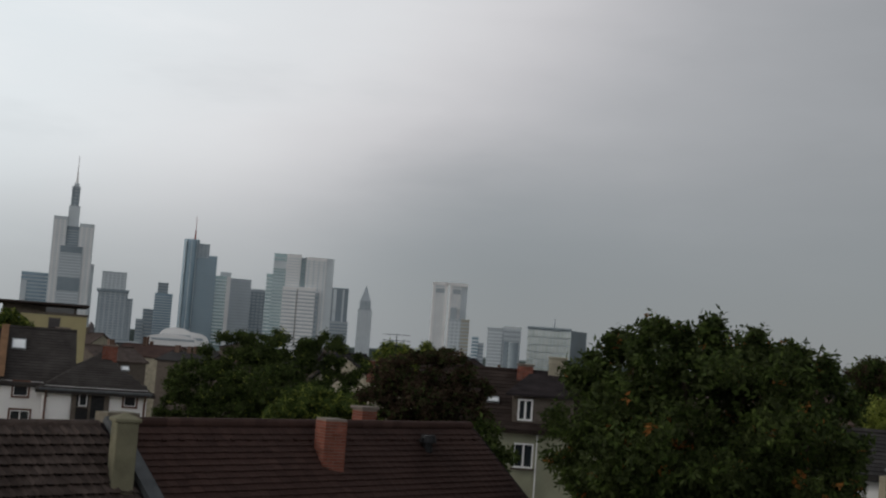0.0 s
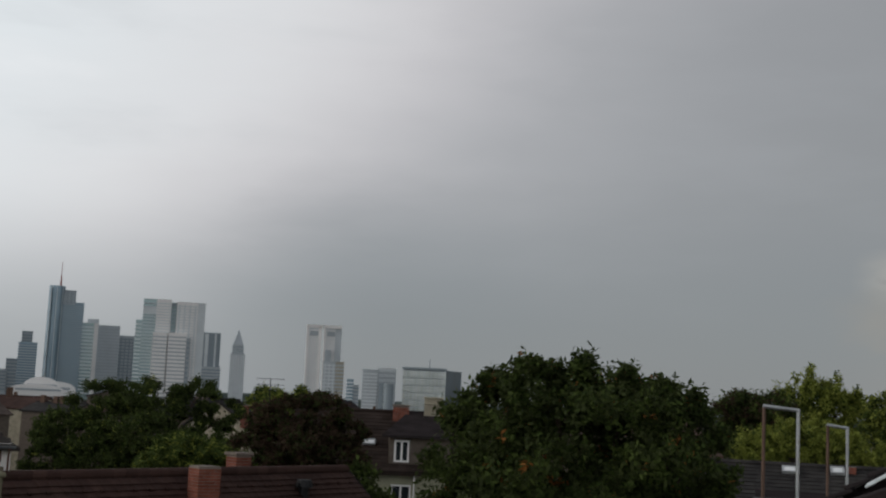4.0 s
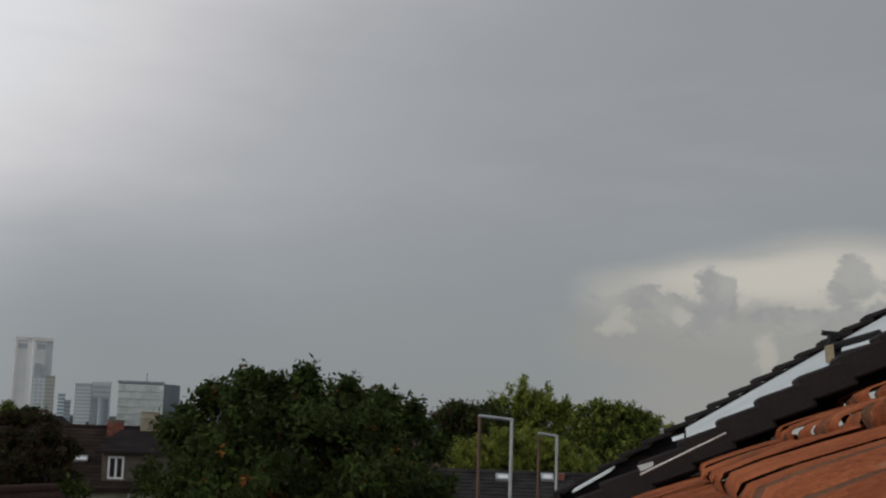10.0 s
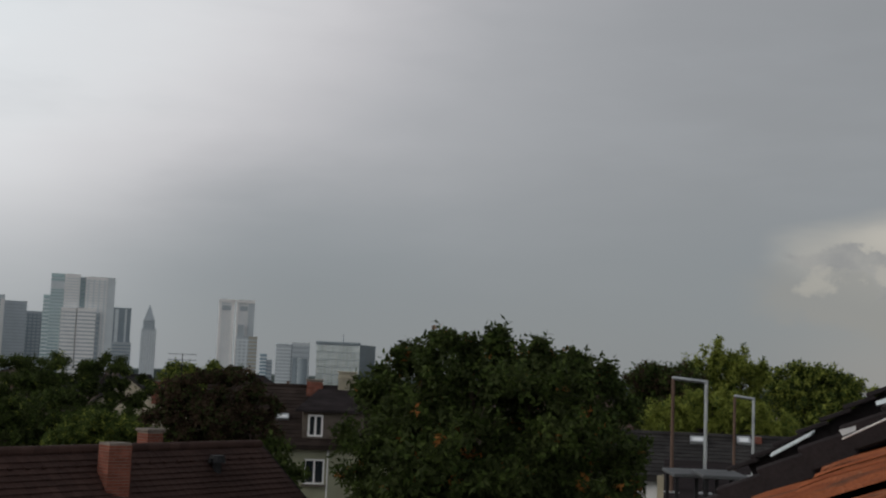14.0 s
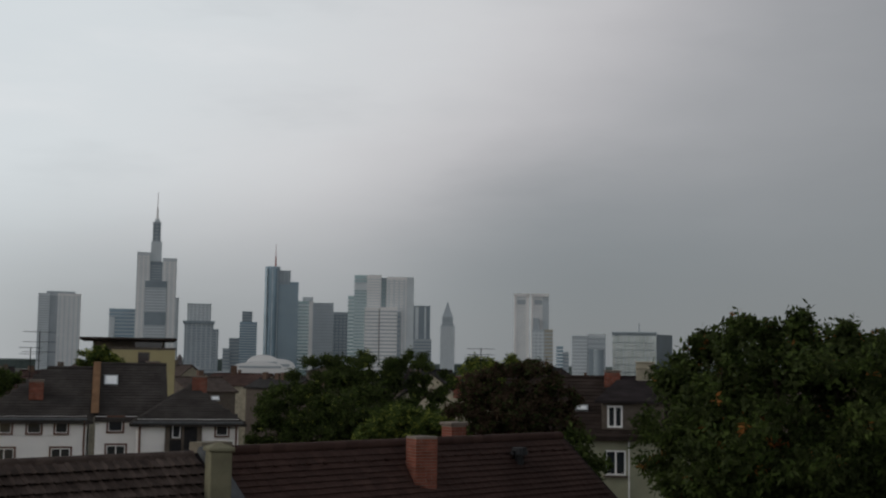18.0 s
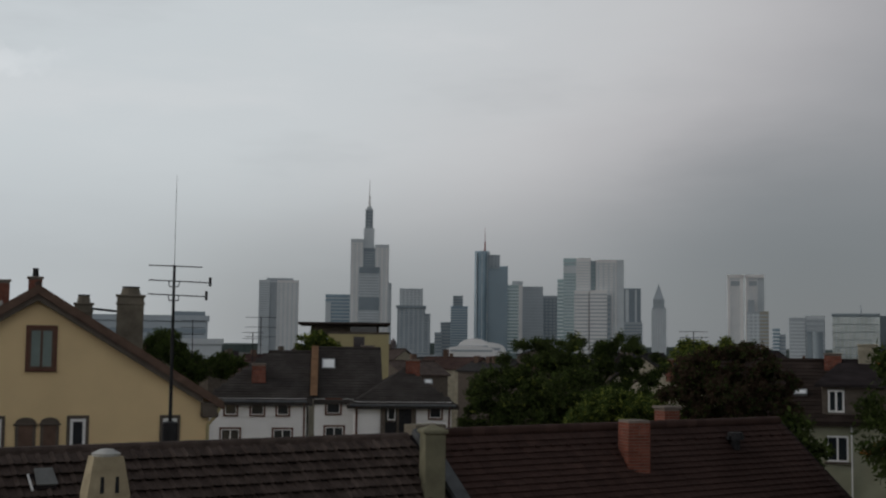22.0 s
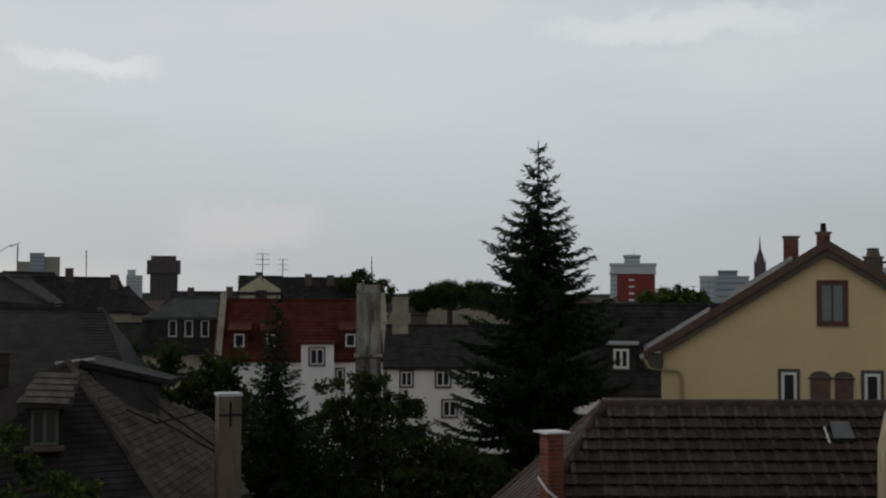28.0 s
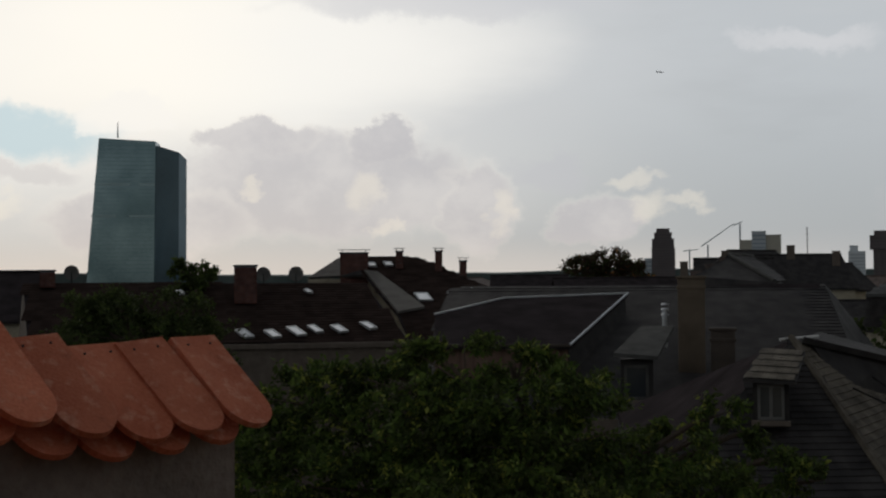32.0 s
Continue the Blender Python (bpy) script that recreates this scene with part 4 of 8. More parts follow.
def gable_roof(owner, x0, x1, y0, y1, ze, zr, m, over=0.35, thick=0.18, tile=None, tm=None, hip=(0, 0), hip_m=None):
    """Roof with its ridge along x, eaves at y0 (near) and y1; hip: run of hipped ends at x0 and x1."""
    yc = (y0 + y1) / 2
    sl = (zr - ze) / (yc - y0)
    a, b = x0 - over * (hip[0] == 0), x1 + over * (hip[1] == 0)
    yo0, yo1, zo = y0 - over, y1 + over, ze - sl * over
    r0, r1 = Vector((x0 + hip[0] if hip[0] else a, yc, zr)), Vector((x1 - hip[1] if hip[1] else b, yc, zr))
    e = [Vector((x0 - over, yo0, zo)), Vector((x1 + over, yo0, zo)), Vector((x1 + over, yo1, zo)), Vector((x0 - over, yo1, zo))]
    t = DOWN * thick
    front = part("roof_slope", prism_bm([e[0], e[1], r1, r0], t), m, owner)
    part("roof_slope", prism_bm([e[2], e[3], r0, r1], t), m, owner)
    if hip[0]:
        part("hip_slope", prism_bm([e[3], e[0], r0], t), hip_m or m, owner)
    if hip[1]:
        part("hip_slope", prism_bm([e[1], e[2], r1], t), m, owner)
    bm = bmesh.new()
    tube(bm, r0 + Vector((0, 0, 0.02)), r1 + Vector((0, 0, 0.02)), 0.12, None, 6)
    part("ridge", bm, m, owner)
    if tile:
        du, dv = tile
        v = (r0 - Vector((r0.x, yo0, zo))).normalized()
        L = (Vector((0, yc, zr)) - Vector((0, yo0, zo))).length
        bm = bmesh.new()
        nv, nu = int(L / dv), int((e[1].x - e[0].x) / du)

        def keep(c, i, j):
            f = (c.y - yo0) / (yc - yo0)
            return e[0].x + (r0.x - e[0].x) * f <= c.x <= e[1].x + (r1.x - e[1].x) * f
        tiles_on(bm, e[0] + Vector((0, 0, 0.01)), (1, 0, 0), v, du, dv, nu, nv, 0.025, keep)
        part("roof_tiles", bm, tm or m, owner)["kind"] = "stuff"
    return v_of(yo0, zo, yc, zr)


def v_of(y0, z0, y1, z1):
    return Vector((0, y1 - y0, z1 - z0)).normalized()


def gables(owner, x0, x1, y0, y1, ze, zr, m, hip=(0, 0)):
    yc = (y0 + y1) / 2
    for k, x in ((0, x0), (1, x1 - 0.3)):
        if not hip[k]:
            part("gable_wall", prism_bm([(x, y0, ze), (x, y1, ze), (x, yc, zr - 0.1)], (0.3, 0, 0)), m, owner)


def body_walls(owner, x0, x1, y0, y1, zt, m, z0=0.0):
    part("wall", bbox(x0, x1, y0, y0 + 0.35, z0, zt), m, owner)
    part("wall", bbox(x0, x1, y1 - 0.35, y1, z0, zt), m, owner)
    part("wall", bbox(x0, x0 + 0.35, y0 + 0.35, y1 - 0.35, z0, zt), m, owner)
    part("wall", bbox(x1 - 0.35, x1, y0 + 0.35, y1 - 0.35, z0, zt), m, owner)


# ---- yellow gable house ----
GD = 45.0
yh = thing("yellow_gable_house", "yellow rendered house, gable front with brown barge boards", "house", place(22.0, GD, -EYE.z))
hx, apex, eave = 6.05, rise(2.58, GD), rise(-2.42, GD)
gl = -across(22, 29.0, GD)
slope = (apex - eave) / (hx + 0.25)
wl_, wr_ = -5.62, 5.85
bm = bmesh.new()
prism(bm, [(wl_, 0, 0), (wr_, 0, 0), (wr_, 0, apex - slope * wr_ - 0.25), (0, 0, apex - 0.25), (wl_, 0, apex - slope * -wl_ - 0.25)], (0, 0.4, 0))
part("gable_wall", bm, M_YELLOW, yh)
part("wall", bbox(wl_, wl_ + 0.4, 0.4, 14, 0, eave - 0.1), M_YELLOW, yh)
part("wall", bbox(wr_ - 0.4, wr_, 0.4, 14, 0, eave - 0.1), M_YELLOW, yh)
part("wall", bbox(wl_ + 0.4, wr_ - 0.4, 13.6, 14, 0, eave - 0.1), M_YELLOW, yh)
for s in (-1, 1):
    ex = s * (hx + 0.25)
    part("roof_slope", prism_bm([(0, -0.35, apex), (ex, -0.35, eave), (ex, 14.4, eave), (0, 14.4, apex)], (0, 0, -0.16)), M_BITUMEN, yh)
    bm = bmesh.new()
    prism(bm, [(0, -0.42, apex + 0.02), (ex, -0.42, eave + 0.02), (ex, -0.42, eave - 0.28), (0, -0.42, apex - 0.30)], (0, 0.10, 0))
    part("barge_board", bm, M_WOOD, yh)
    part("cornice", prism_bm([(0, -0.32, apex - 0.22), (s * 5.6, -0.32, apex - slope * 5.6 - 0.22), (s * 5.6, -0.32, apex - slope * 5.6 - 0.50), (0, -0.32, apex - 0.52)], (0, 0.33, 0)), M_STONE, yh)
    part("cornice_return", bbox(min(s * 5.55, s * 6.15), max(s * 5.55, s * 6.15), -0.34, 0.25, eave - 0.55, eave - 0.02, 0.05), M_STONE, yh)
    bm = bmesh.new()
    uv = Vector((-s * (hx + 0.25), 0, apex - eave)).normalized()
    tiles_on(bm, Vector((ex, -0.38 if s < 0 else 14.4, eave + 0.02)), (0, 1, 0) if s < 0 else (0, -1, 0), uv, 0.3, 0.34, 49, 22, 0.03)
    part("roof_tiles", bm, M_BROWN, yh)["kind"] = "stuff"
bm = bmesh.new()
tube(bm, (0, -0.4, apex + 0.03), (0, 14.4, apex + 0.03), 0.11, None, 8)
part("ridge", bm, M_BROWN, yh)
M_VSHEET = flecks(mat("weathered_sheet", (0.50, 0.50, 0.48), 0.6, 0, 0.25, 2, 0.1, 40), (0.10, 0.09, 0.08), 3.0, 0.55, 0.68, 0.6)
for a, b, c in ((0.18, 0.52, 0.0), (0.62, 0.98, -0.25)):   # pale sheets at the verge of the worn slope
    p, q = Vector((-(hx + 0.25) * a, -0.40, apex - (apex - eave) * a + 0.07)), Vector((-(hx + 0.25) * b, -0.40, apex - (apex - eave) * b + 0.07))
    rise_ = Vector((0, 0, 0.21 + c * 0.1))
    part("verge_sheet", prism_bm([p + Vector((0, -0.03, -0.06)), q + Vector((0, -0.03, -0.06)), q + Vector((0, -0.03, -0.06)) + rise_, p + Vector((0, -0.03, -0.06)) + rise_ * 0.8], (0, 0.03, 0)), M_VSHEET, yh, "pale weathered metal verge sheet")
    part("verge_sheet", prism_bm([p, q, q + Vector((0, 0.9, 0)), p + Vector((0, 0.9, 0))], (0, 0, 0.03)), M_ZINC, yh, "pale weathered metal verge sheet")
X22 = lambda az: across(22.0, az, GD)
ZG = lambda el: rise(el, GD)
window_in(yh, X22(22.30), ZG(-1.0), X22(21.28) - X22(22.30), ZG(0.72) - ZG(-1.0), 0, M_WOOD, M_TRIMR, 2, True)
for a0, a1 in ((23.95, 23.3), (20.5, 19.85), (16.58, 15.98)):
    window_in(yh, X22(a0), ZG(-4.75), X22(a1) - X22(a0), ZG(-3.15) - ZG(-4.75), 0, M_WFRAME, M_STONE, 1, fb=0.10)
for a0, a1 in ((22.74, 21.9), (21.72, 20.95)):
    x0, x1 = X22(a0), X22(a1)
    bm = bmesh.new()
    n = 8
    pts = [(x0, -0.06, ZG(-4.9)), (x1, -0.06, ZG(-4.9)), (x1, -0.06, ZG(-3.3))]
    pts += [((x0 + x1) / 2 + (x1 - x0) / 2 * math.cos(math.pi * k / n), -0.06, ZG(-3.3) + 0.17 * math.sin(math.pi * k / n)) for k in range(1, n)]
    pts += [(x0, -0.06, ZG(-3.3))]
    prism(bm, pts, (0, 0.12, 0))
    ni = part("blind_niche", bm, M_STONE, yh, "arched blind niche in dull brown stone")
    part("niche_panel", bbox(x0 + 0.1, x1 - 0.1, -0.075, -0.06, ZG(-4.9), ZG(-3.42)), M_WOOD, ni)
    part("niche_head", bbox(x0 - 0.06, x1 + 0.06, -0.12, 0, ZG(-3.42), ZG(-3.34), 0.02), M_STONE, ni)
bm = bmesh.new()
tube(bm, (-6.25, -0.45, eave - 0.1), (-6.25, 14.4, eave - 0.1), 0.09, None, 8)
part("gutter", bm, M_ZINC, yh)
bm = bmesh.new()
for p, q in (((-6.2, -0.35, eave - 0.15), (-6.0, -0.3, eave - 0.5)), ((-6.0, -0.3, eave - 0.5), (-5.0, -0.12, eave - 0.62)), ((-5.0, -0.12, eave - 0.62), (-4.9, -0.1, eave - 0.9)), ((-4.9, -0.1, eave - 0.9), (-4.9, -0.1, 0.2))):
    tube(bm, p, q, 0.055, None, 8)
part("downpipe", bm, M_TANP, yh)
bm = bmesh.new()
for p, q in (((6.2, -0.35, eave - 0.15), (6.05, -0.25, eave - 0.5)), ((6.05, -0.25, eave - 0.5), (5.8, -0.12, eave - 0.8)), ((5.8, -0.12, eave - 0.8), (5.8, -0.12, 0.2))):
    tube(bm, p, q, 0.055, None, 8)
part("downpipe", bm, M_TANP, yh)


def on_gable(az, d, el):
    return place(az, d, d * math.tan(radians(el)))


chimney_thing("brick_chimney", "red brick chimney on the yellow house", on_gable(23.5, 52, 1.1), 0.58, 0.6, 1.45, "brick", 0)
chimney_thing("brick_chimney", "red brick chimney with a dark pot by the gable tip", on_gable(22.14, 48, 1.9), 0.48, 0.48, 0.80, "brick", 1)
chimney_thing("rendered_chimney", "sooty grey rendered chimney with a round pot", on_gable(20.1, 50, 0.4), 0.66, 0.62, 1.20, M_SOOTR, 1)
chimney_thing("rendered_chimney", "broad sooty rendered chimney with a corbelled head", on_gable(18.12, 49, -0.3), 0.98, 0.9, 2.10, M_SOOTR, 1)
bm = bmesh.new()
a, b = spot(19.75, 49.5, 49.5 * math.tan(radians(1.62))), spot(18.5, 49, 49 * math.tan(radians(1.50)))
tube(bm, a, b, 0.045, None, 6)
tagged(link("flue_pipe", bm, M_IRON), "dark flue pipe between two chimneys", "pipe")
# roof aerial in front of the yellow house
ae_ = thing("roof_aerial", "tall rooftop television aerial on a dark mast", "antenna", place(16.27, 29.0, 0))
Z29 = lambda el: 29.0 * math.tan(radians(el))
bm = bmesh.new()
tube(bm, (0, 0, -2.6), (0, 0, Z29(3.62)), 0.045, 0.03, 8)
part("mast", bm, M_IRON, ae_)
bm = bmesh.new()
tube(bm, (0, 0, Z29(3.6)), (0, 0, Z29(7.6)), 0.007, 0.004, 6)
part("whip_rod", bm, M_IRON, ae_)
part("mast_foot", bbox(-0.17, 0.17, -0.17, 0.17, -2.6, Z29(-3.3), 0.03), M_IRON, ae_)
for el, x0, x1 in ((3.55, -0.56, 0.62), (2.9, -0.55, 0.80), (2.28, -0.56, 0.72)):
    bm = bmesh.new()
    z = Z29(el)
    tube(bm, (x0, 0.02, z + 0.02), (x1, 0.02, z - 0.02 if el < 3.5 else z), 0.013, None, 6)
    if el < 3.5:
        for k in range(7):
            x = x0 + (x1 - x0) * k / 6
            tube(bm, (x, -0.22, z), (x, 0.26, z), 0.008, None, 5)
        for s in (-1, 1):
            tube(bm, (s * 0.12, 0, z), (s * 0.10, 0, z - 0.12), 0.012, None, 5)
        tube(bm, (-0.10, 0, z - 0.12), (0.10, 0, z - 0.12), 0.012, None, 5)
        box(bm, x1 - 0.03, x1 + 0.03, -0.03, 0.05, z - 0.10, z + 0.10)
    part("aerial_arm", bm, M_IRON, ae_)

# ---- white houses with slate roofs ----
WD = 80.0
wx = lambda az: across(9.5, az, WD)
wz = lambda el: rise(el, WD)
w1 = thing("white_corner_house", "white rendered house with a dark slate hip roof", "house", place(9.5, WD, -EYE.z), "white houses")
body_walls(w1, wx(14.75), wx(10.3), 0, 10, wz(-2.25), M_WHITE)
gable_roof(w1, wx(14.75), wx(10.3), 0, 10, wz(-2.28), wz(-0.2), M_ROOFG, 0.4, hip=(3.6, 0), tile=(0.4, 0.32), hip_m=mat("pale_hip_slate", (0.15, 0.145, 0.14), 0.85, 0, 0.3, 1.2, 0.3, 40))
for a0, a1 in ((13.9, 13.4), (12.75, 12.2), (11.6, 11.1)):
    window_in(w1, wx(a0), wz(-2.98), wx(a1) - wx(a0), wz(-2.48) - wz(-2.98), 0, M_WFRAME, M_TRIMR, 1, fb=0.05)
for a0, a1 in ((14.05, 13.25), (11.75, 10.95)):
    window_in(w1, wx(a0), wz(-4.3), wx(a1) - wx(a0), wz(-3.62) - wz(-4.3), 0, M_WFRAME, M_TRIMR, 2, fb=0.06)
part("party_wall", prism_bm([(wx(10.15), -0.3, wz(-2.1)), (wx(10.15), 5, wz(0.12)), (wx(10.15), 10, wz(-2.1))], (0.45, 0, 0)), M_BOARD, w1, "brown clad fire wall over the roof")
def eaves_of(owner, x0, x1, z, pipes, y=-0.42):
    """Gutter along the eaves with downpipes."""
    bm = bmesh.new()
    tube(bm, (x0, y, z), (x1, y, z), 0.09, None, 8)
    part("gutter", bm, M_LEAD, owner)
    for x in pipes:
        bm = bmesh.new()
        tube(bm, (x, y, z - 0.05), (x, -0.10, z - 0.55), 0.06, None, 6)
        tube(bm, (x, -0.10, z - 0.55), (x, -0.10, 0.3), 0.06, None, 6)
        part("downpipe", bm, M_TRIMR, owner)


eaves_of(w1, wx(14.9), wx(10.3), wz(-2.38), (wx(14.65), wx(10.4)))
w2 = thing("white_terrace_house", "white rendered house with slate roof and a roof window", "house", place(9.5, WD, -EYE.z), "white houses")
body_walls(w2, wx(9.95), wx(7.6), 0, 10, wz(-2.25), M_WHITE)
gable_roof(w2, wx(9.85), wx(7.0), 0, 10, wz(-2.28), wz(0.0), M_ROOFG, 0.2, tile=(0.4, 0.32))
window_in(w2, wx(9.4), wz(-2.9), wx(8.8) - wx(9.4), wz(-2.3) - wz(-2.9), -0.0, M_WFRAME, M_TRIMR, 1, fb=0.05)
window_in(w2, wx(9.45), wz(-4.4), wx(8.65) - wx(9.45), wz(-3.5) - wz(-4.4), 0, M_WFRAME, M_TRIMR, 2, fb=0.06)
sl_ = v_of(-0.2, wz(-2.28) - 0.1, 5, wz(0.0))
skylight_on(w2, Vector((wx(9.65), 2.9, wz(-2.28) + 2.9 * sl_.z / sl_.y + 0.02)), (1, 0, 0), sl_, 0.85, 1.1)
w3 = thing("white_wing_house", "white wing with slate hip roof and dark loggia", "house", place(9.5, WD - 2.2, -EYE.z), "white houses")
body_walls(w3, wx(8.2), wx(3.95), 0, 9, wz(-2.3), M_WHITE)
gable_roof(w3, wx(8.2), wx(3.95), 0, 9, wz(-2.33), wz(-0.85), M_ROOFG, 0.45, hip=(3.4, 2.6), tile=(0.4, 0.32))
eaves_of(w3, wx(8.4), wx(3.8), wz(-2.45), (wx(8.1), wx(4.05)), -0.48)
part("loggia", bbox(wx(7.0), wx(5.55), -0.06, 0.3, wz(-4.6), wz(-2.5)), M_IRON, w3, "dark loggia opening")
for a0, a1 in ((7.05, 6.85), (6.35, 6.25), (5.7, 5.5)):
    part("post", bbox(wx(a0), wx(a1), -0.2, 0.0, wz(-4.2), wz(-2.45)), M_STONE, w3)
part("balcony", bbox(wx(6.25), wx(5.0), -0.9, 0, wz(-4.3), wz(-3.55), 0.03), M_IRON, w3)
window_in(w3, wx(4.9), wz(-3.0), wx(4.4) - wx(4.9), wz(-2.5) - wz(-3.0), 0, M_WFRAME, M_TRIMR, 1, fb=0.05)
window_in(w3, wx(6.75), wz(-3.1), wx(6.4) - wx(6.75), wz(-2.45) - wz(-3.1), -0.07, M_WFRAME, None, 1, fb=0.06)
sl_ = v_of(-0.45, wz(-2.33) - 0.15, 4.5, wz(-0.85))
skylight_on(w3, Vector((wx(5.0), 2.3, wz(-2.33) + 2.3 * sl_.z / sl_.y + 0.02)), (1, 0, 0), sl_, 0.5, 0.6)
chimney_thing("brick_chimney", "red brick chimney on the slate roof", place(5.55, 82, 82 * math.tan(radians(-1.7))), 0.9, 0.8, 1.7, "brick", 0)
chimney_thing("brick_chimney", "low red brick chimney on the slate hip", place(12.45, 82, 82 * math.tan(radians(-1.55))), 0.85, 0.8, 1.15, "brick", 0)
chimney_thing("brick_chimney", "red brick chimney behind the slate ridge", place(7.6, 88, 88 * math.tan(radians(-0.8))), 0.9, 0.7, 1.4, "brick", 0)
# flat roofed house with a wide dark roof slab
fh = thing("flat_roof_house", "tan rendered house under a wide dark flat roof", "house", place(8.4, 112, -EYE.z))
fx = lambda az: across(8.4, az, 112)
fz = lambda el: rise(el, 112)
part("wall", bbox(fx(9.4), fx(6.65), 0, 8, 0, fz(0.68)), M_TANP, fh)
part("upper_storey", bbox(fx(10.2), fx(7.1), 1.5, 7, fz(0.5), fz(1.05)), M_STONE, fh)
part("roof_slab", bbox(fx(10.75), fx(6.6), -0.6, 8.5, fz(1.07), fz(1.18), 0.05), M_DARKT, fh, "thin dark flat roof")
part("window_band", bbox(fx(8.4), fx(7.2), 1.40, 1.6, fz(0.72), fz(1.0)), M_PANE, fh)
window_in(fh, fx(8.25), fz(0.05), fx(7.75) - fx(8.25), fz(0.55) - fz(0.05), 0, M_STONE, None, 1)
part("parapet", bbox(fx(9.45), fx(6.6), -0.05, 0.2, fz(0.66), fz(0.76)), M_STONE, fh)

# ---- details of the long brown roof ----
RNRM = RU.cross(RV).normalized()
ROOF_M = Matrix((RU, RV, RNRM)).transposed().to_4x4()


def roof_az(az, down, out=0.0):
    """The place on the near slope under a bearing, a given way down from the ridge."""
    b = bearing(az)
    side = Vector((b.y, -b.x, 0))
    p0 = roof_at(0, down) - EYE
    s = -(p0 @ side) / (RU @ side)
    return roof_at(s, down, out)


def tile_mesh(name, du, dv, m, rolls, swell=1.0):
    """One lapped tile with raised rolls, in its own axes: x along the course, y up the slope."""
    bm = bmesh.new()
    n = 4 * rolls
    top, bot = [], []
    for k in range(n + 1):
        x = (k / n - 0.5) * du * (1.0 - 0.015 * swell)
        h = 0.010 + 0.056 * swell * max(0.0, math.sin(2 * math.pi * rolls * k / n))
        bot.append((x, -dv / 2 - 0.045 - 0.02 * swell * math.sin(2 * math.pi * rolls * k / n), h + 0.030 + 0.048 * swell))
        top.append((x, dv / 2, h - 0.004))
    vb = [bm.verts.new(p) for p in bot]
    vt = [bm.verts.new(p) for p in top]
    vu = [bm.verts.new((p[0], p[1] + 0.004, p[2] - 0.020)) for p in bot]
    for k in range(n):
        bm.faces.new((vb[k], vb[k + 1], vt[k + 1], vt[k]))
        bm.faces.new((vu[k], vu[k + 1], vb[k + 1], vb[k]))
    me = bpy.data.meshes.new(name)
    bm.to_mesh(me)
    bm.free()
    me.materials.append(m)
    return me


def lay_tiles(owner, s0, s1, part_s, du, dv, mp, mj, rolls, swell=1.0):
    """Lay courses from the ridge down; those with part_s[0] < s < part_s[1] are pieces of their own."""
    me = tile_mesh("tile", du, dv, mp, rolls, swell)
    L = SPAN / math.cos(PITCH)
    verts = np.array([v.co for v in me.vertices])
    faces = [tuple(p.vertices) for p in me.polygons]
    allv, allf, made = [], [], 0
    rnd = random.Random(11)
    for j in range(int(L / dv)):
        down = 0.16 + dv * (j + 0.5)
        lo = -HR * SPAN * down / L if s0 <= 0 else s0
        n0, n1 = math.floor(lo / du) - 1, math.floor(s1 / du)
        for i in range(n0, n1):
            s = (i + 0.5) * du
            if s < lo + du * 0.2 or s > s1 - du * 0.5:
                continue
            m = ROOF_M.copy()
            m.translation = roof_at(s, down + rnd.uniform(-0.008, 0.008), 0.01 + rnd.uniform(0, 0.006))
            m = m @ Matrix.Rotation(rnd.uniform(-0.008, 0.008), 4, "Z")
            if part_s[0] < s < part_s[1] and made < 300 and down < 5.2:
                share("tile", me, owner, m)
                made += 1
            else:
                base = len(allv)
                mm = np.array(m)
                allv.extend(map(tuple, verts @ mm[:3, :3].T + mm[:3, 3]))
                allf.extend(tuple(base + q for q in f) for f in faces)
    mesh = bpy.data.meshes.new("roof_tiles")
    mesh.from_pydata(allv, [], allf)
    mesh.materials.append(mj)
    ob = new("roof_tiles", mesh)
    ob.parent = owner
    ob["kind"] = "stuff"


def ridge_tiles(owner, a, b, m, r=0.13, step=0.38, sink=0.0):
    d = (b - a)
    n = max(1, int(d.length / step))
    d.normalize()
    bm = bmesh.new()
    tube(bm, (0, 0, 0), (step + 0.04, 0, 0.012), r * 1.06, r, 10)
    me = bpy.data.meshes.new("ridge_tile")
    bm.to_mesh(me)
    bm.free()
    me.materials.append(m)
    x = d
    y = Vector((0, 0, 1)).cross(x).normalized()
    mt_ = Matrix((x, y, x.cross(y))).transposed().to_4x4()
    for i in range(n):
        m2 = mt_.copy()
        m2.translation = a + d * step * i - Vector((0, 0, sink))
        share("ridge_tile", me, owner, m2)


ridge_tiles(house, RA, mid, M_BROWNT, 0.12, sink=0.07)
ridge_tiles(house, RA, hip_f, M_BROWNT, 0.10, sink=0.03)
ridge_tiles(house, RA, hip_b, M_BROWNT, 0.10, sink=0.06)
ridge_tiles(tower, mid + RU * 0.3, RB, M_RUSTP)
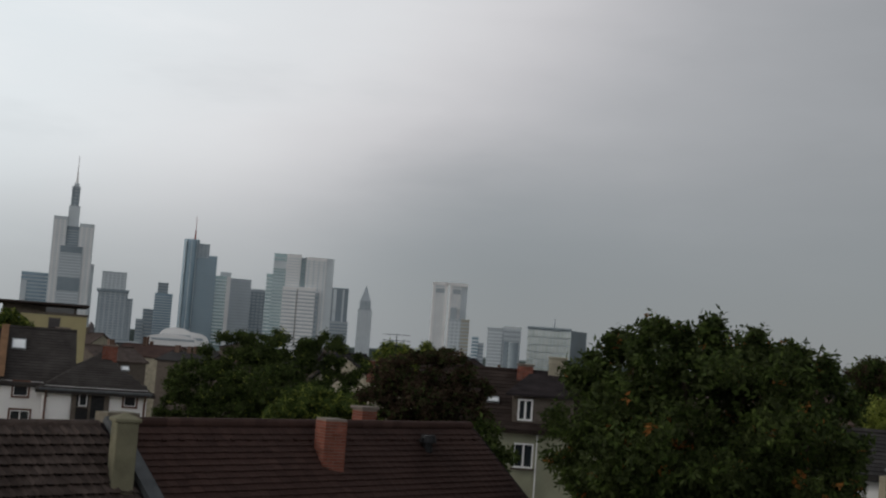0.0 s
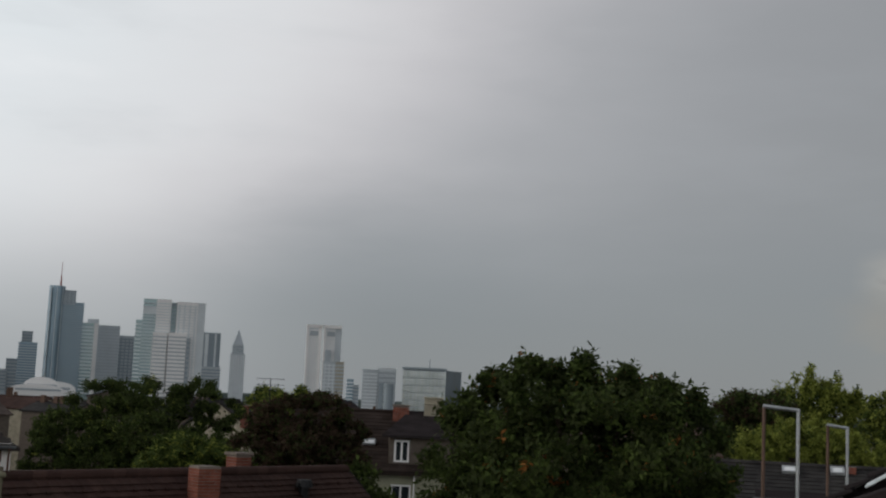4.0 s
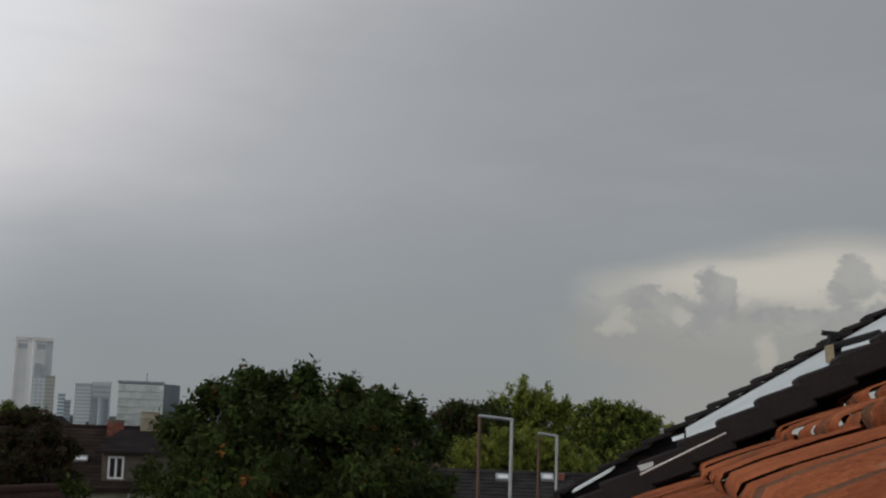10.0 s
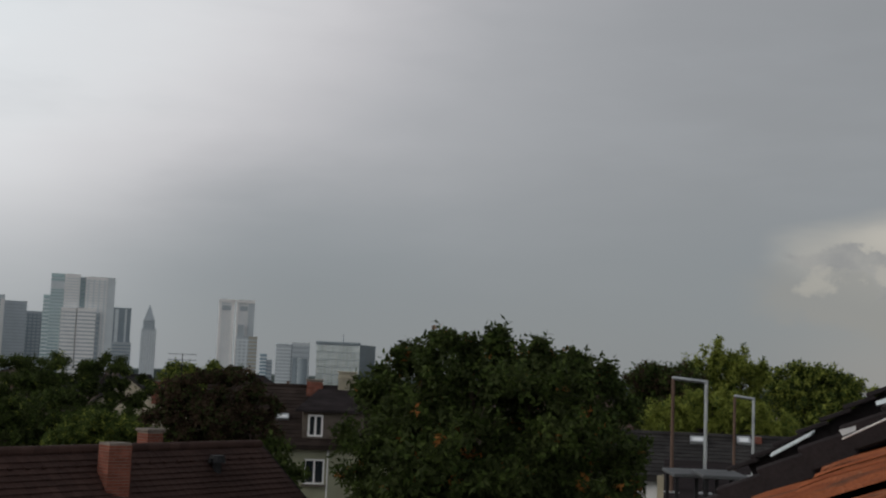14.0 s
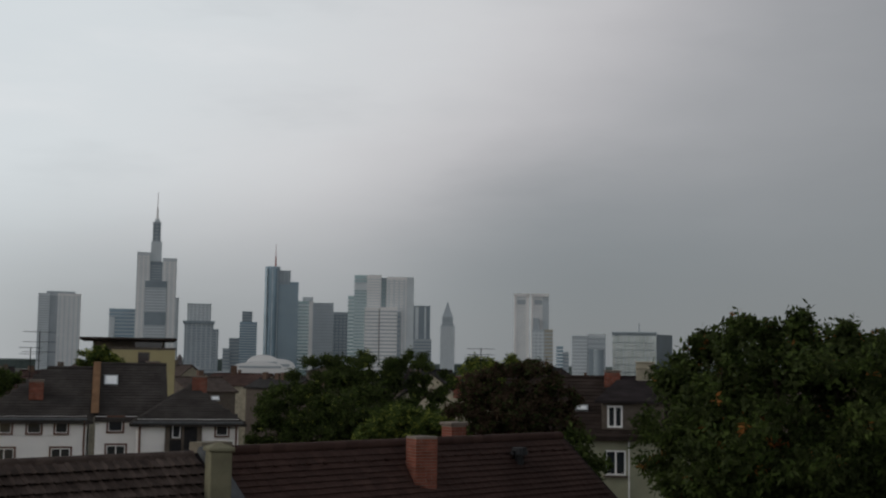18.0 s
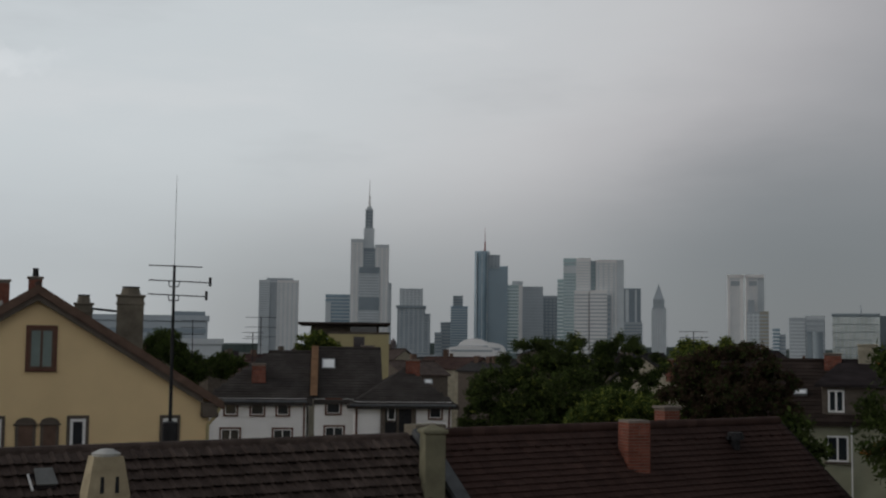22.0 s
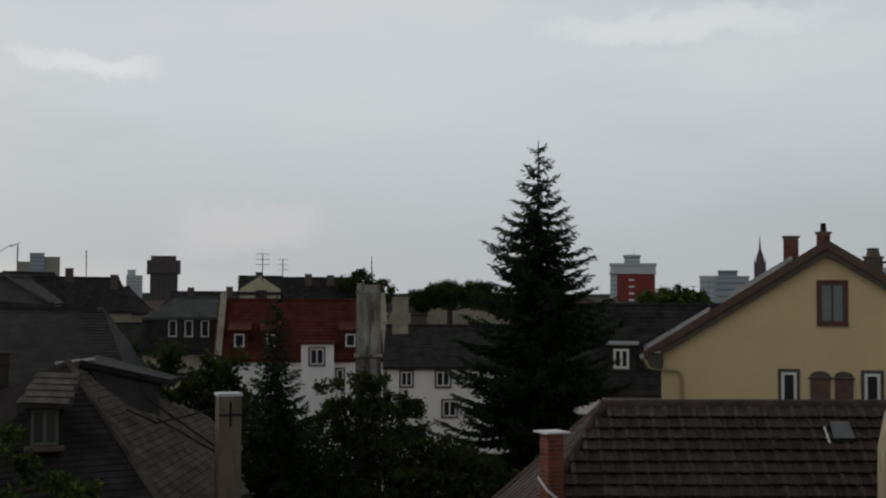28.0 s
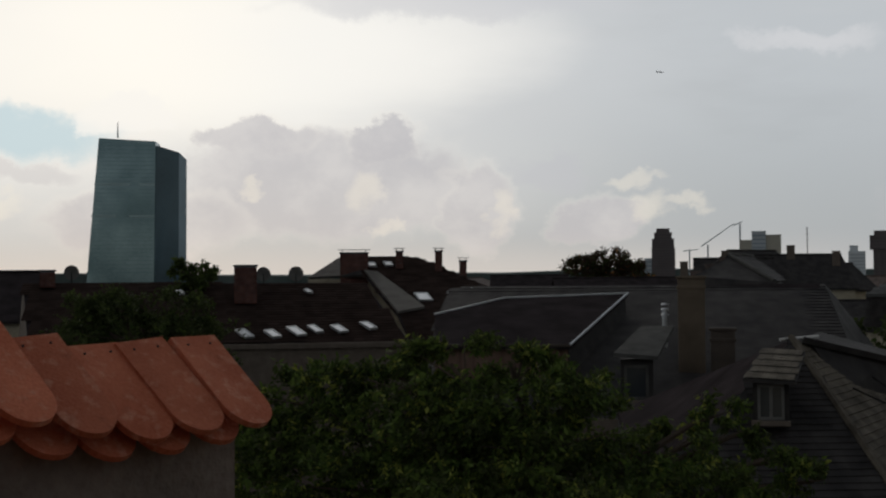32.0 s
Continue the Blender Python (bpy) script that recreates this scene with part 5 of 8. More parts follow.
# hip end: diamond slates laid on the steep end
hv = ((RA - (hip_f + hip_b) / 2)).normalized()
hu = (hip_b - hip_f).normalized() * -1
bm = bmesh.new()
hn = hu.cross(hv).normalized()
if hn.z < 0:
    hu = -hu
    hn = hu.cross(hv).normalized()
Lh = (RA - (hip_f + hip_b) / 2).length
q = 0.19
for j in range(int(Lh / q) + 1):
    half = (hip_b - hip_f).length / 2 * (1 - j * q / Lh)
    for i in range(-20, 21):
        x = (i + 0.5 * (j % 2)) * q * 2
        if abs(x) > half - 0.1:
            continue
        c = (hip_f + hip_b) / 2 + hv * (j * q) + hu * x + hn * 0.012
        pts = [c - hu * q * 0.96 + hn * 0.006, c - hv * q * 0.98 + hn * 0.022, c + hu * q * 0.96 + hn * 0.006, c + hv * q * 0.96]
        vv = [bm.verts.new(p) for p in pts]
        bm.faces.new(vv)
        lo_ = [bm.verts.new(p - hn * 0.018) for p in pts[:3]]
        bm.faces.new((lo_[0], lo_[1], vv[1], vv[0]))
        bm.faces.new((lo_[1], lo_[2], vv[2], vv[1]))
part("slate_covering", bm, M_BROWN, house, "diamond pattern tiles on the hip")["kind"] = "stuff"

# chimneys and fittings on the brown roofs
def stand(p, ang=0.0):
    """Upright pose at p, turned with the roof."""
    return Matrix.Translation(p) @ Matrix.Rotation(math.atan2(RU.y, RU.x) + ang, 4, "Z")


p = roof_az(18.95, 3.4)
tc = thing("vent_chimney", "tapered tan rendered chimney with vent slots and white dome", "chimney", Matrix.Translation(Vector((p.x, p.y, p.z - 1.0))) @ Matrix.Rotation(radians(19 + 12), 4, "Z"), "chimneys")
zt = EYE.z + p.xy.length * math.tan(radians(-4.75)) - (p.z - 1.0)
bm = bmesh.new()
lo = [bm.verts.new(c) for c in ((-0.40, -0.36, 0), (0.40, -0.36, 0), (0.40, 0.36, 0), (-0.40, 0.36, 0))]
mi_ = [bm.verts.new(c) for c in ((-0.37, -0.33, zt - 0.65), (0.37, -0.33, zt - 0.65), (0.37, 0.33, zt - 0.65), (-0.37, 0.33, zt - 0.65))]
hi = [bm.verts.new(c) for c in ((-0.26, -0.24, zt), (0.26, -0.24, zt), (0.26, 0.24, zt), (-0.26, 0.24, zt))]
for a, b in ((lo, mi_), (mi_, hi)):
    for i in range(4):
        bm.faces.new((a[i], a[(i + 1) % 4], b[(i + 1) % 4], b[i]))
bm.faces.new(hi)
M_TANR = mat("tan_render", (0.38, 0.32, 0.215), 0.9, 0, 0.3, 2.5, 0.4, 50)
part("shaft", bm, M_TANR, tc)
for x in (-0.16, 0.10):
    part("vent_slot", prism_bm([(x, -0.345, zt - 0.62), (x + 0.07, -0.345, zt - 0.62), (x + 0.075, -0.30, zt - 0.34), (x + 0.02, -0.30, zt - 0.34)], (0, 0.06, 0)), M_IRON, tc)
bm = bmesh.new()
tube(bm, (0, 0, zt), (0, 0, zt + 0.05), 0.24, 0.26, 14)
tube(bm, (0, 0, zt + 0.05), (0, 0, zt + 0.12), 0.25, 0.12, 14)
part("dome_cap", bm, M_VSHEET, tc, "white domed cap")
part("flashing", bbox(-0.46, 0.9, -0.62, -0.30, 0.35, 0.42, 0.01), M_ZINC, tc)
p = roof_az(21.6, 0.95, 0.05)
hm = ROOF_M.copy()
hm.translation = p
ht = thing("roof_hatch", "grey metal roof hatch with a raised lid", "hatch", hm)
part("kerb", bbox(-0.22, 0.22, -0.20, 0.20, -0.03, 0.05, 0.01), M_BITUMEN, ht)
part("lid", prism_bm([(-0.15, -0.17, 0.09), (0.24, -0.17, 0.09), (0.20, 0.20, 0.15), (-0.14, 0.20, 0.15)], (0, 0, 0.03)), mat("hatch_sheet", (0.20, 0.205, 0.20), 0.6, 0.2, 0.25, 3, 0.1, 40), ht)
part("prop", bbox(-0.26, -0.225, -0.26, 0.16, 0.05, 0.08), M_WFRAME, ht, "white rail beside the lid")
p = roof_az(4.62, 1.9)
gc = thing("party_chimney", "tall grey rendered chimney with a capped head", "chimney", stand(Vector((p.x, p.y, p.z - 1.2)), radians(-20)), "chimneys")
hgt = EYE.z + p.xy.length * math.tan(radians(-3.75)) - (p.z - 1.2)
M_MOSS = mat("mossy_render", (0.18, 0.17, 0.115), 0.92, 0, 0.4, 1.8, 0.5, 40)
part("shaft", bbox(-0.235, 0.235, -0.25, 0.25, 0, hgt, 0.02), M_MOSS, gc)
part("cap", bbox(-0.285, 0.285, -0.30, 0.30, hgt, hgt + 0.09, 0.02), M_MOSS, gc)
bm = bmesh.new()
v4 = [bm.verts.new(c) for c in ((-0.28, -0.28, hgt + 0.09), (0.28, -0.28, hgt + 0.09), (0.28, 0.28, hgt + 0.09), (-0.28, 0.28, hgt + 0.09))]
tp = bm.verts.new((0, 0, hgt + 0.2))
for i in range(4):
    bm.faces.new((v4[i], v4[(i + 1) % 4], tp))
part("crown", bm, M_MOSS, gc)
part("flashing", bbox(-0.36, 0.40, -0.42, 0.34, 0.55, 0.78, 0.02), M_ZINC, gc, "bluish zinc flashing")
pw_ = thing("fire_wall", "grey stone fire wall head between the roofs", "wall", Matrix())
part("coping", prism_bm([roof_at(CUT - 0.25, 0.0, 0.05), roof_at(CUT + 0.12, 0.0, 0.05), roof_at(CUT + 0.12, 6.4, 0.05), roof_at(CUT - 0.25, 6.4, 0.05)], RNRM * 0.14), M_LEAD, pw_, "dull lead covered coping")
part("head", prism_bm([mid + Vector((0, 0, -0.4)) - RU * 0.1, mid + RU * 0.75 + Vector((0, 0, -0.4)), mid + RU * 0.75 - RN * 0.5 + Vector((0, 0, -0.4)), mid - RU * 0.1 - RN * 0.5 + Vector((0, 0, -0.4))], (0, 0, 0.62)), M_SOOTR, pw_)
p = roof_az(-4.38, 1.35)
m = stand(Vector((p.x, p.y, p.z - 0.8)), radians(-18))
hgt = EYE.z + p.xy.length * math.tan(radians(-3.02)) - (p.z - 0.8)
chimney_thing("brick_chimney", "red brick chimney on the rust tile roof", m, 0.60, 0.60, hgt, "brick", 0, False)
p = roof_az(-6.85, 0.0) - RN * 0.9
m = stand(Vector((p.x, p.y, p.z - 1.2)), radians(-10))
chimney_thing("brick_chimney", "red brick chimney behind the ridge", m, 0.50, 0.5, EYE.z + p.xy.length * math.tan(radians(-2.5)) - (p.z - 1.2), "brick", 0, True)
p = roof_az(-8.75, 1.0, 0.02)
vt_ = thing("roof_vent", "dark round roof vent cowl", "vent", stand(p))
bm = bmesh.new()
tube(bm, (0, 0, -0.1), (0, 0, 0.22), 0.13, None, 10)
part("pipe", bm, M_IRON, vt_)
bm = bmesh.new()
tube(bm, (0, 0, 0.22), (0, 0, 0.42), 0.24, 0.20, 12)
tube(bm, (-0.3, 0, 0.3), (0.3, 0, 0.3), 0.05, None, 6)
part("cowl", bm, M_IRON, vt_)
p = roof_az(-12.4, 4.9, 0.03)
skylight_on(tower, p, RU, RV, 1.1, 1.25)
p = roof_az(34.0, 1.0)
b = bearing(34.0)
bp_ = Vector((b.x * 22.6, b.y * 22.6, EYE.z + 22.6 * math.tan(radians(-9.3))))
bc = chimney_thing("brick_chimney", "red brick chimney with a white metal top on the hip", Matrix.Translation(bp_) @ Matrix.Rotation(radians(34 + 30), 4, "Z"), 0.31, 0.31, 22.6 * (math.tan(radians(-6.0)) - math.tan(radians(-9.3))), "brick", 0, False)
part("top_sheet", bbox(-0.24, 0.24, -0.24, 0.24, 1.33, 1.36), M_WFRAME, bc, "white metal cover sheet")
for sx, pts_ in ((0, [(-0.165, -0.172, 0.30), (0.175, -0.172, 0.02), (0.175, -0.172, 0.08), (-0.165, -0.172, 0.36)]), (1, [(-0.172, -0.165, 0.30), (-0.172, 0.175, 0.50), (-0.172, 0.175, 0.56), (-0.172, -0.165, 0.36)])):
    part("flashing", prism_bm(pts_, (0, -0.008, 0) if not sx else (-0.008, 0, 0)), M_WFRAME, bc, "white metal step flashing")
for k in range(24):
    s = CUT + 0.6 + k * 0.5
    m = ROOF_M.copy()
    m.translation = roof_at(s, 0.62, 0.05)
    if k == 0:
        sn = part("snow_hook", bbox(-0.06, 0.06, -0.03, 0.03, 0, 0.05), M_RUSTP, tower, m=m).data
    else:
        share("snow_hook", sn, tower, m)

# ---- more houses round the yard ----
def pt(az, el, d):
    return spot(az, d, d * math.tan(radians(el)))


def meet(az, el, a, b, c):
    """Where the line of sight at az, el meets the plane through a, b and c."""
    n = (b - a).cross(c - a)
    w = bearing(az, el)
    return EYE + w * (((a - EYE) @ n) / (w @ n))


def plane_part(owner, name, pts, m, thick=0.14, label="", tile=None, tm=None):
    """A roof plane through given corners (az, el, d), in world axes, with optional slates on it."""
    P = [pt(*p) for p in pts]
    n = (P[1] - P[0]).cross(P[2] - P[0]).normalized()
    if n.z < 0:
        n = -n
    bm = prism_bm(P, -n * thick)
    ob = part(name, bm, m, owner, label)
    if tile:
        u = Vector((-n.y, n.x, 0)).normalized()
        v = n.cross(u).normalized()
        if v.z < 0:
            u, v = -u, -v
        us, vs_ = [(p - P[0]) @ u for p in P], [(p - P[0]) @ v for p in P]
        poly = list(zip(us, vs_))

        def inside(x, y):
            c = False
            for i in range(len(poly)):
                (x1, y1), (x2, y2) = poly[i], poly[i - 1]
                if (y1 > y) != (y2 > y) and x < (x2 - x1) * (y - y1) / (y2 - y1) + x1:
                    c = not c
            return c
        du, dv = tile
        o = P[0] + u * min(us) + v * min(vs_) + n * 0.012
        u0, v0 = min(us), min(vs_)
        bm = bmesh.new()
        tiles_on(bm, o, u, v, du, dv, int((max(us) - u0) / du) + 1, int((max(vs_) - v0) / dv) + 1, 0.022,
                 lambda c, i, j: inside(u0 + du * (i + 0.5), v0 + dv * (j + 0.5)))
        part("roof_tiles", bm, tm or m, owner)["kind"] = "stuff"
    return ob


def simple_house(name, label, az, d, az0, az1, e_el, r_el, wall_m, roof_m, depth=9.0, hip=(0, 0), tile=(0.4, 0.34), rot=0.0, group="houses", over=0.3):
    ob = thing(name, label, "house", place(az, d, -EYE.z, rot), group)
    x0, x1 = across(az, az0, d), across(az, az1, d)
    ze = rise(e_el, d)
    zr = EYE.z + (d + depth / 2) * math.tan(radians(r_el))
    body_walls(ob, x0, x1, 0, depth, ze - 0.02, wall_m)
    gable_roof(ob, x0, x1, 0, depth, ze, zr, roof_m, over, tile=tile, hip=hip)
    gables(ob, x0, x1, 0, depth, ze, zr, wall_m, hip)
    return ob, v_of(0, ze, depth / 2, zr), ze


def win_at(ob, ref, d, a0, a1, e0, e1, trim=None, wings=1, y=0.0, fb=0.07, frame_m=None):
    x0, x1 = across(ref, a0, d), across(ref, a1, d)
    window_in(ob, x0, rise(e0, d), x1 - x0, rise(e1, d) - rise(e0, d), y, frame_m, trim, wings, fb=fb)


# dormer house beside the big tree
dh, dv_, dz = simple_house("dormer_house", "pale green house with a brown tile roof and dormer", -11.6, 60, -8.2, -16.5, -2.75, -0.32, mat("green_render", (0.30, 0.30, 0.215), 0.9, 0, 0.25, 0.8, 0.2, 50), M_DARKT, 9, group="houses")
x0, x1 = across(-11.6, -12.45, 60), across(-11.6, -15.2, 60)
do_ = part("dormer", bbox(x0, x1, 0.25, 4.2, rise(-2.72, 60), rise(-1.42, 60)), M_STONE, dh, "dark clad dormer")
part("dormer_roof", prism_bm([(x0 - 0.35, -0.1, rise(-1.42, 60)), (x1, -0.1, rise(-1.42, 60)), (x1 - 0.2, 4.4, rise(-0.35, 60)), (x0 + 1.0, 4.4, rise(-0.35, 60))], (0, 0, 0.12)), M_BITUMEN, dh)
win_at(dh, -11.6, 60, -12.68, -13.36, -2.52, -1.54, None, 2, 0.24, 0.09)
win_at(dh, -11.6, 60, -12.6, -13.5, -4.6, -3.5, None, 2, 0.0, 0.08)
bm = bmesh.new()
part("downpipe", bbox(across(-11.6, -13.66, 60), across(-11.6, -13.60, 60), -0.1, 0.0, 0, rise(-2.8, 60)), M_WFRAME, dh)
for a, el in ((-8.15, -1.85), (-9.5, -2.0), (-11.25, -1.92)):
    x = across(-11.6, a, 60)
    yy = (rise(el, 60) - dz) / (dv_.z / dv_.y)
    skylight_on(dh, Vector((x, yy, rise(el, 60) + 0.06)), (1, 0, 0), dv_, 0.6, 0.45)
chimney_thing("rendered_chimney", "pale square chimney on the brown roof", place(-14.35, 64, 64 * math.tan(radians(-0.8))), 0.9, 0.7, 1.3, M_RENDER, 0)
chimney_thing("brick_chimney", "red brick chimney on the brown roof", place(-12.9, 64, 64 * math.tan(radians(-0.7))), 0.8, 0.6, 0.75, "brick", 0)
sg, _, _ = simple_house("gable_cottage", "grey gabled house behind the copper tree", -6.6, 105, -5.8, -7.4, -1.2, -0.1, M_RENDER, M_SLATE, 6, rot=60)
chimney_thing("brick_chimney", "red brick chimney on a small gable", place(-5.95, 100, 100 * math.tan(radians(-1.3))), 0.6, 0.6, 1.7, "brick", 0)
# dark roof house behind the steel frames
rh, rv, rz_ = simple_house("slate_roof_house", "white house with a dark slate roof and roof windows", -29.0, 42, -25.2, -40.0, -3.45, -1.82, M_WHITE, M_SLATE, 6.5, group="houses")
for a, el, w, h in ((-29.75, -2.35, 0.5, 0.55), (-31.9, -2.3, 0.45, 0.6), (-26.9, -2.6, 0.35, 0.4)):
    skylight_on(rh, Vector((across(-29, a, 42), (rise(el, 42) - rz_) / (rv.z / rv.y), rise(el, 42) + 0.05)), (1, 0, 0), rv, w, h)
for a in (-32.55,):
    chimney_thing("brick_chimney", "small brown brick chimney on the slate ridge", place(a, 45, 45 * math.tan(radians(-2.4))), 0.34, 0.34, 0.55, "brick", 0, False)
win_at(rh, -29.0, 42, -26.6, -27.3, -4.6, -3.8, None, 1)
bg_, _, _ = simple_house("brown_gable_house", "brown gabled house behind the big tree", -26.6, 62, -25.6, -27.4, -1.3, 0.95, M_STONE, M_WOOD, 5, rot=70)
# dark roof left of the yellow house
jh, jv, jz = simple_house("dark_tile_house", "pale house with a dark tile roof and dormer window", 30.0, 70, 33.6, 24.5, -4.0, -0.28, M_WHITE, M_SLATE, 10)
part("dormer", bbox(across(30, 31.5, 70), across(30, 30.2, 70), 0.9, 3.6, rise(-3.3, 70), rise(-2.05, 70)), M_SLATE, jh)
part("dormer_roof", bbox(across(30, 31.6, 70), across(30, 30.1, 70), 0.6, 3.9, rise(-2.08, 70), rise(-1.95, 70), 0.03), M_ZINC, jh)
win_at(jh, 30.0, 70, 31.25, 30.55, -3.15, -2.25, None, 2, 0.88, 0.13)
# red roofed house
lh_, lv, lz = simple_house("red_roof_house", "white house with a red tile roof and dormers", 45.2, 80, 49.0, 41.6, -2.6, -0.1, M_WHITE, M_RED, 10, tile=(0.34, 0.36))
for a0, a1 in ((48.45, 47.7), (47.0, 46.35), (43.45, 42.7)):
    xa, xb = across(45.2, a0, 80), across(45.2, a1, 80)
    part("dormer", bbox(xa, xb, 0.6, 3.2, rise(-2.35, 80), rise(-1.5, 80)), M_RED, lh_)
    part("dormer_roof", prism_bm([(xa - 0.2, 0.3, rise(-1.5, 80)), (xb + 0.2, 0.3, rise(-1.5, 80)), (xb + 0.2, 3.4, rise(-1.1, 80)), (xa - 0.2, 3.4, rise(-1.1, 80))], (0, 0, 0.1)), M_RED, lh_)
    win_at(lh_, 45.2, 80, a0 - 0.15, a1 + 0.15, -2.2, -1.62, None, 1, 0.58, 0.08)
part("bay", bbox(across(45.2, 45.3, 80), across(45.2, 43.85, 80), -0.8, 2.0, 0, rise(-2.05, 80)), M_WHITE, lh_)
part("bay_roof", bbox(across(45.2, 45.4, 80), across(45.2, 43.75, 80), -1.0, 2.4, rise(-2.05, 80), rise(-1.95, 80)), M_RED, lh_)
win_at(lh_, 45.2, 80, 44.9, 44.3, -2.95, -2.25, M_STONE, 2, -0.8)
win_at(lh_, 45.2, 80, 43.7, 43.4, -3.9, -3.2, M_STONE, 1)
for a0, a1, s in ((48.0, 49.12, 0), (40.95, 41.6, 0)):
    x = across(45.2, a1, 80)
    part("party_wall", prism_bm([(x, -0.5, rise(-2.75, 80)), (x, 5, rise(0.02, 80) + 0.35), (x, 10.4, rise(-2.7, 80))], (0.4, 0, 0)), M_RENDER, lh_, "pale capped fire wall")
bh, bv, bz = simple_house("dark_roof_house", "white house with a dark roof and framed windows", 39.2, 74, 41.4, 35.6, -2.95, -1.25, M_WHITE, M_SLATE, 9)
for a0, a1, e0, e1 in ((40.8, 40.3, -3.95, -3.3), (40.85, 40.2, -5.3, -4.6), (39.2, 38.6, -3.95, -3.3), (38.9, 38.3, -5.3, -4.6), (37.6, 37.0, -3.95, -3.3)):
    win_at(bh, 39.2, 74, a0, a1, e0, e1, M_STONE, 2)
ah, av, az_ = simple_house("mansard_house", "slate mansard house with a row of dormer windows", 50.2, 88, 52.2, 48.15, -2.3, -0.75, M_RENDER, M_SLATE, 9)
part("mansard", bbox(across(50.2, 52.1, 88), across(50.2, 48.25, 88), -0.25, 3, rise(-2.3, 88), rise(-0.8, 88)), M_SLATE, ah)
gable_roof(ah, across(50.2, 52.1, 88), across(50.2, 48.25, 88), -0.2, 8, rise(-0.8, 88), rise(0.0, 92), mat("grey_slate", (0.075, 0.078, 0.076), 0.75, 0, 0.3, 1.0, 0.3, 40, island=0.2), 0.3, hip=(2.0, 0), tile=(0.4, 0.34))
for a0, a1 in ((51.15, 50.8), (50.45, 50.1), (49.75, 49.4), (48.9, 48.6)):
    win_at(ah, 50.2, 88, a0, a1, -1.72, -1.0, None, 1, -0.27, 0.06)
ch_, _, _ = simple_house("cream_gable_house", "cream gabled house with a dark roof", 47.15, 125, 48.0, 46.3, 0.3, 0.95, M_YELLOW, M_SLATE, 5)
part("gable_front", prism_bm([(across(47.15, 48.05, 125), -0.1, rise(-1.5, 125)), (across(47.15, 46.25, 125), -0.1, rise(-1.5, 125)), (across(47.15, 46.25, 125), -0.1, rise(0.4, 125)), (0, -0.1, rise(0.98, 125)), (across(47.15, 48.05, 125), -0.1, rise(0.4, 125))], (0, 0.3, 0)), mat("cream_render", (0.52, 0.48, 0.33), 0.9, 0, 0.15, 0.5, 0.2, 40), ch_)
win_at(ch_, 47.15, 125, 47.35, 46.85, -0.25, 0.35, None, 1, -0.12, frame_m=M_IRON)
simple_house("long_dark_roof", "long dark roof with small skylights and aerials", 44.9, 128, 46.4, 43.2, -0.6, 0.9, M_RENDER, M_SLATE, 9)
simple_house("far_slate_house", "slate roofed house at the back", 53.6, 105, 54.6, 52.3, -2.2, -1.15, M_RENDER, M_SLATE, 8)
for a, d, a0, a1, e, r, rot, m in ((58.0, 115, 59.5, 56.2, -0.6, 0.72, 0, M_SLATE), (54.6, 120, 56.4, 52.6, -0.5, 0.85, 20, M_SLATE), (55.9, 135, 57.2, 54.2, 0.0, 1.05, 50, M_SLATE), (57.0, 150, 58.5, 55.0, -0.2, 0.7, -20, M_BITUMEN), (52.8, 140, 53.6, 51.6, -0.6, 0.45, 40, M_SLATE), (49.6, 140, 51.0, 48.2, -0.6, 0.25, 0, M_SLATE), (66.8, 150, 68.6, 65.2, -0.8, 0.05, 0, M_BITUMEN),
                              (62.0, 120, 65.5, 60.0, -0.9, -0.1, 10, M_BITUMEN)):
    simple_house("far_slate_house", "dark slate roofed house in the distance", a, d, a0, a1, e, r, M_RENDER, m, 8, rot=rot, tile=None)
for a, d, el, h in ((55.4, 118, 0.8, 0.9), (53.5, 122, 0.5, 1.0), (58.2, 118, 0.6, 0.9), (48.5, 138, 0.1, 0.9), (50.2, 140, 0.1, 0.8), (47.2, 126, 0.85, 0.6), (45.0, 130, 0.7, 0.8), (44.0, 130, 0.7, 0.7), (60.0, 118, -0.2, 1.6)):
    chimney_thing("rendered_chimney", "small dark chimney on a far roof", place(a, d, d * math.tan(radians(el)) - 0.3), 0.7, 0.6, h + 0.3, M_STONE, 0)


def small_aerial(az, d, e0, e1, w=0.5):
    ob = thing("roof_aerial", "thin rooftop television aerial", "antenna", place(az, d, 0), "aerials")
    z0, z1 = d * math.tan(radians(e0)), d * math.tan(radians(e1))
    bm = bmesh.new()
    tube(bm, (0, 0, z0), (0, 0, z1), d * 0.00035, None, 5)
    part("mast", bm, M_IRON, ob)
    for f in (0.98, 0.8, 0.62):
        bm = bmesh.new()
        tube(bm, (-w, 0, z0 + (z1 - z0) * f), (w, 0, z0 + (z1 - z0) * f), d * 0.0002, None, 5)
        part("aerial_arm", bm, M_IRON, ob)


for a, d, e0, e1, w in ((47.05, 124, 0.7, 2.0, 0.7), (46.15, 126, 0.5, 1.75, 0.5), (48.0, 132, -0.2, 0.9, 0.5), (42.15, 128, 0.5, 1.9, 0.1), (54.7, 125, 0.6, 2.05, 0.15), (12.4, 100, -1.0, 1.4, 1.2), (12.75, 100, -0.8, 0.7, 0.8), (27.7, 68, -0.6, 0.6, 0.2), (15.4, 100, -0.5, 1.2, 0.9), (-7.0, 110, -0.5, 0.95, 1.2)):
    small_aerial(a, d, e0, e1, w)
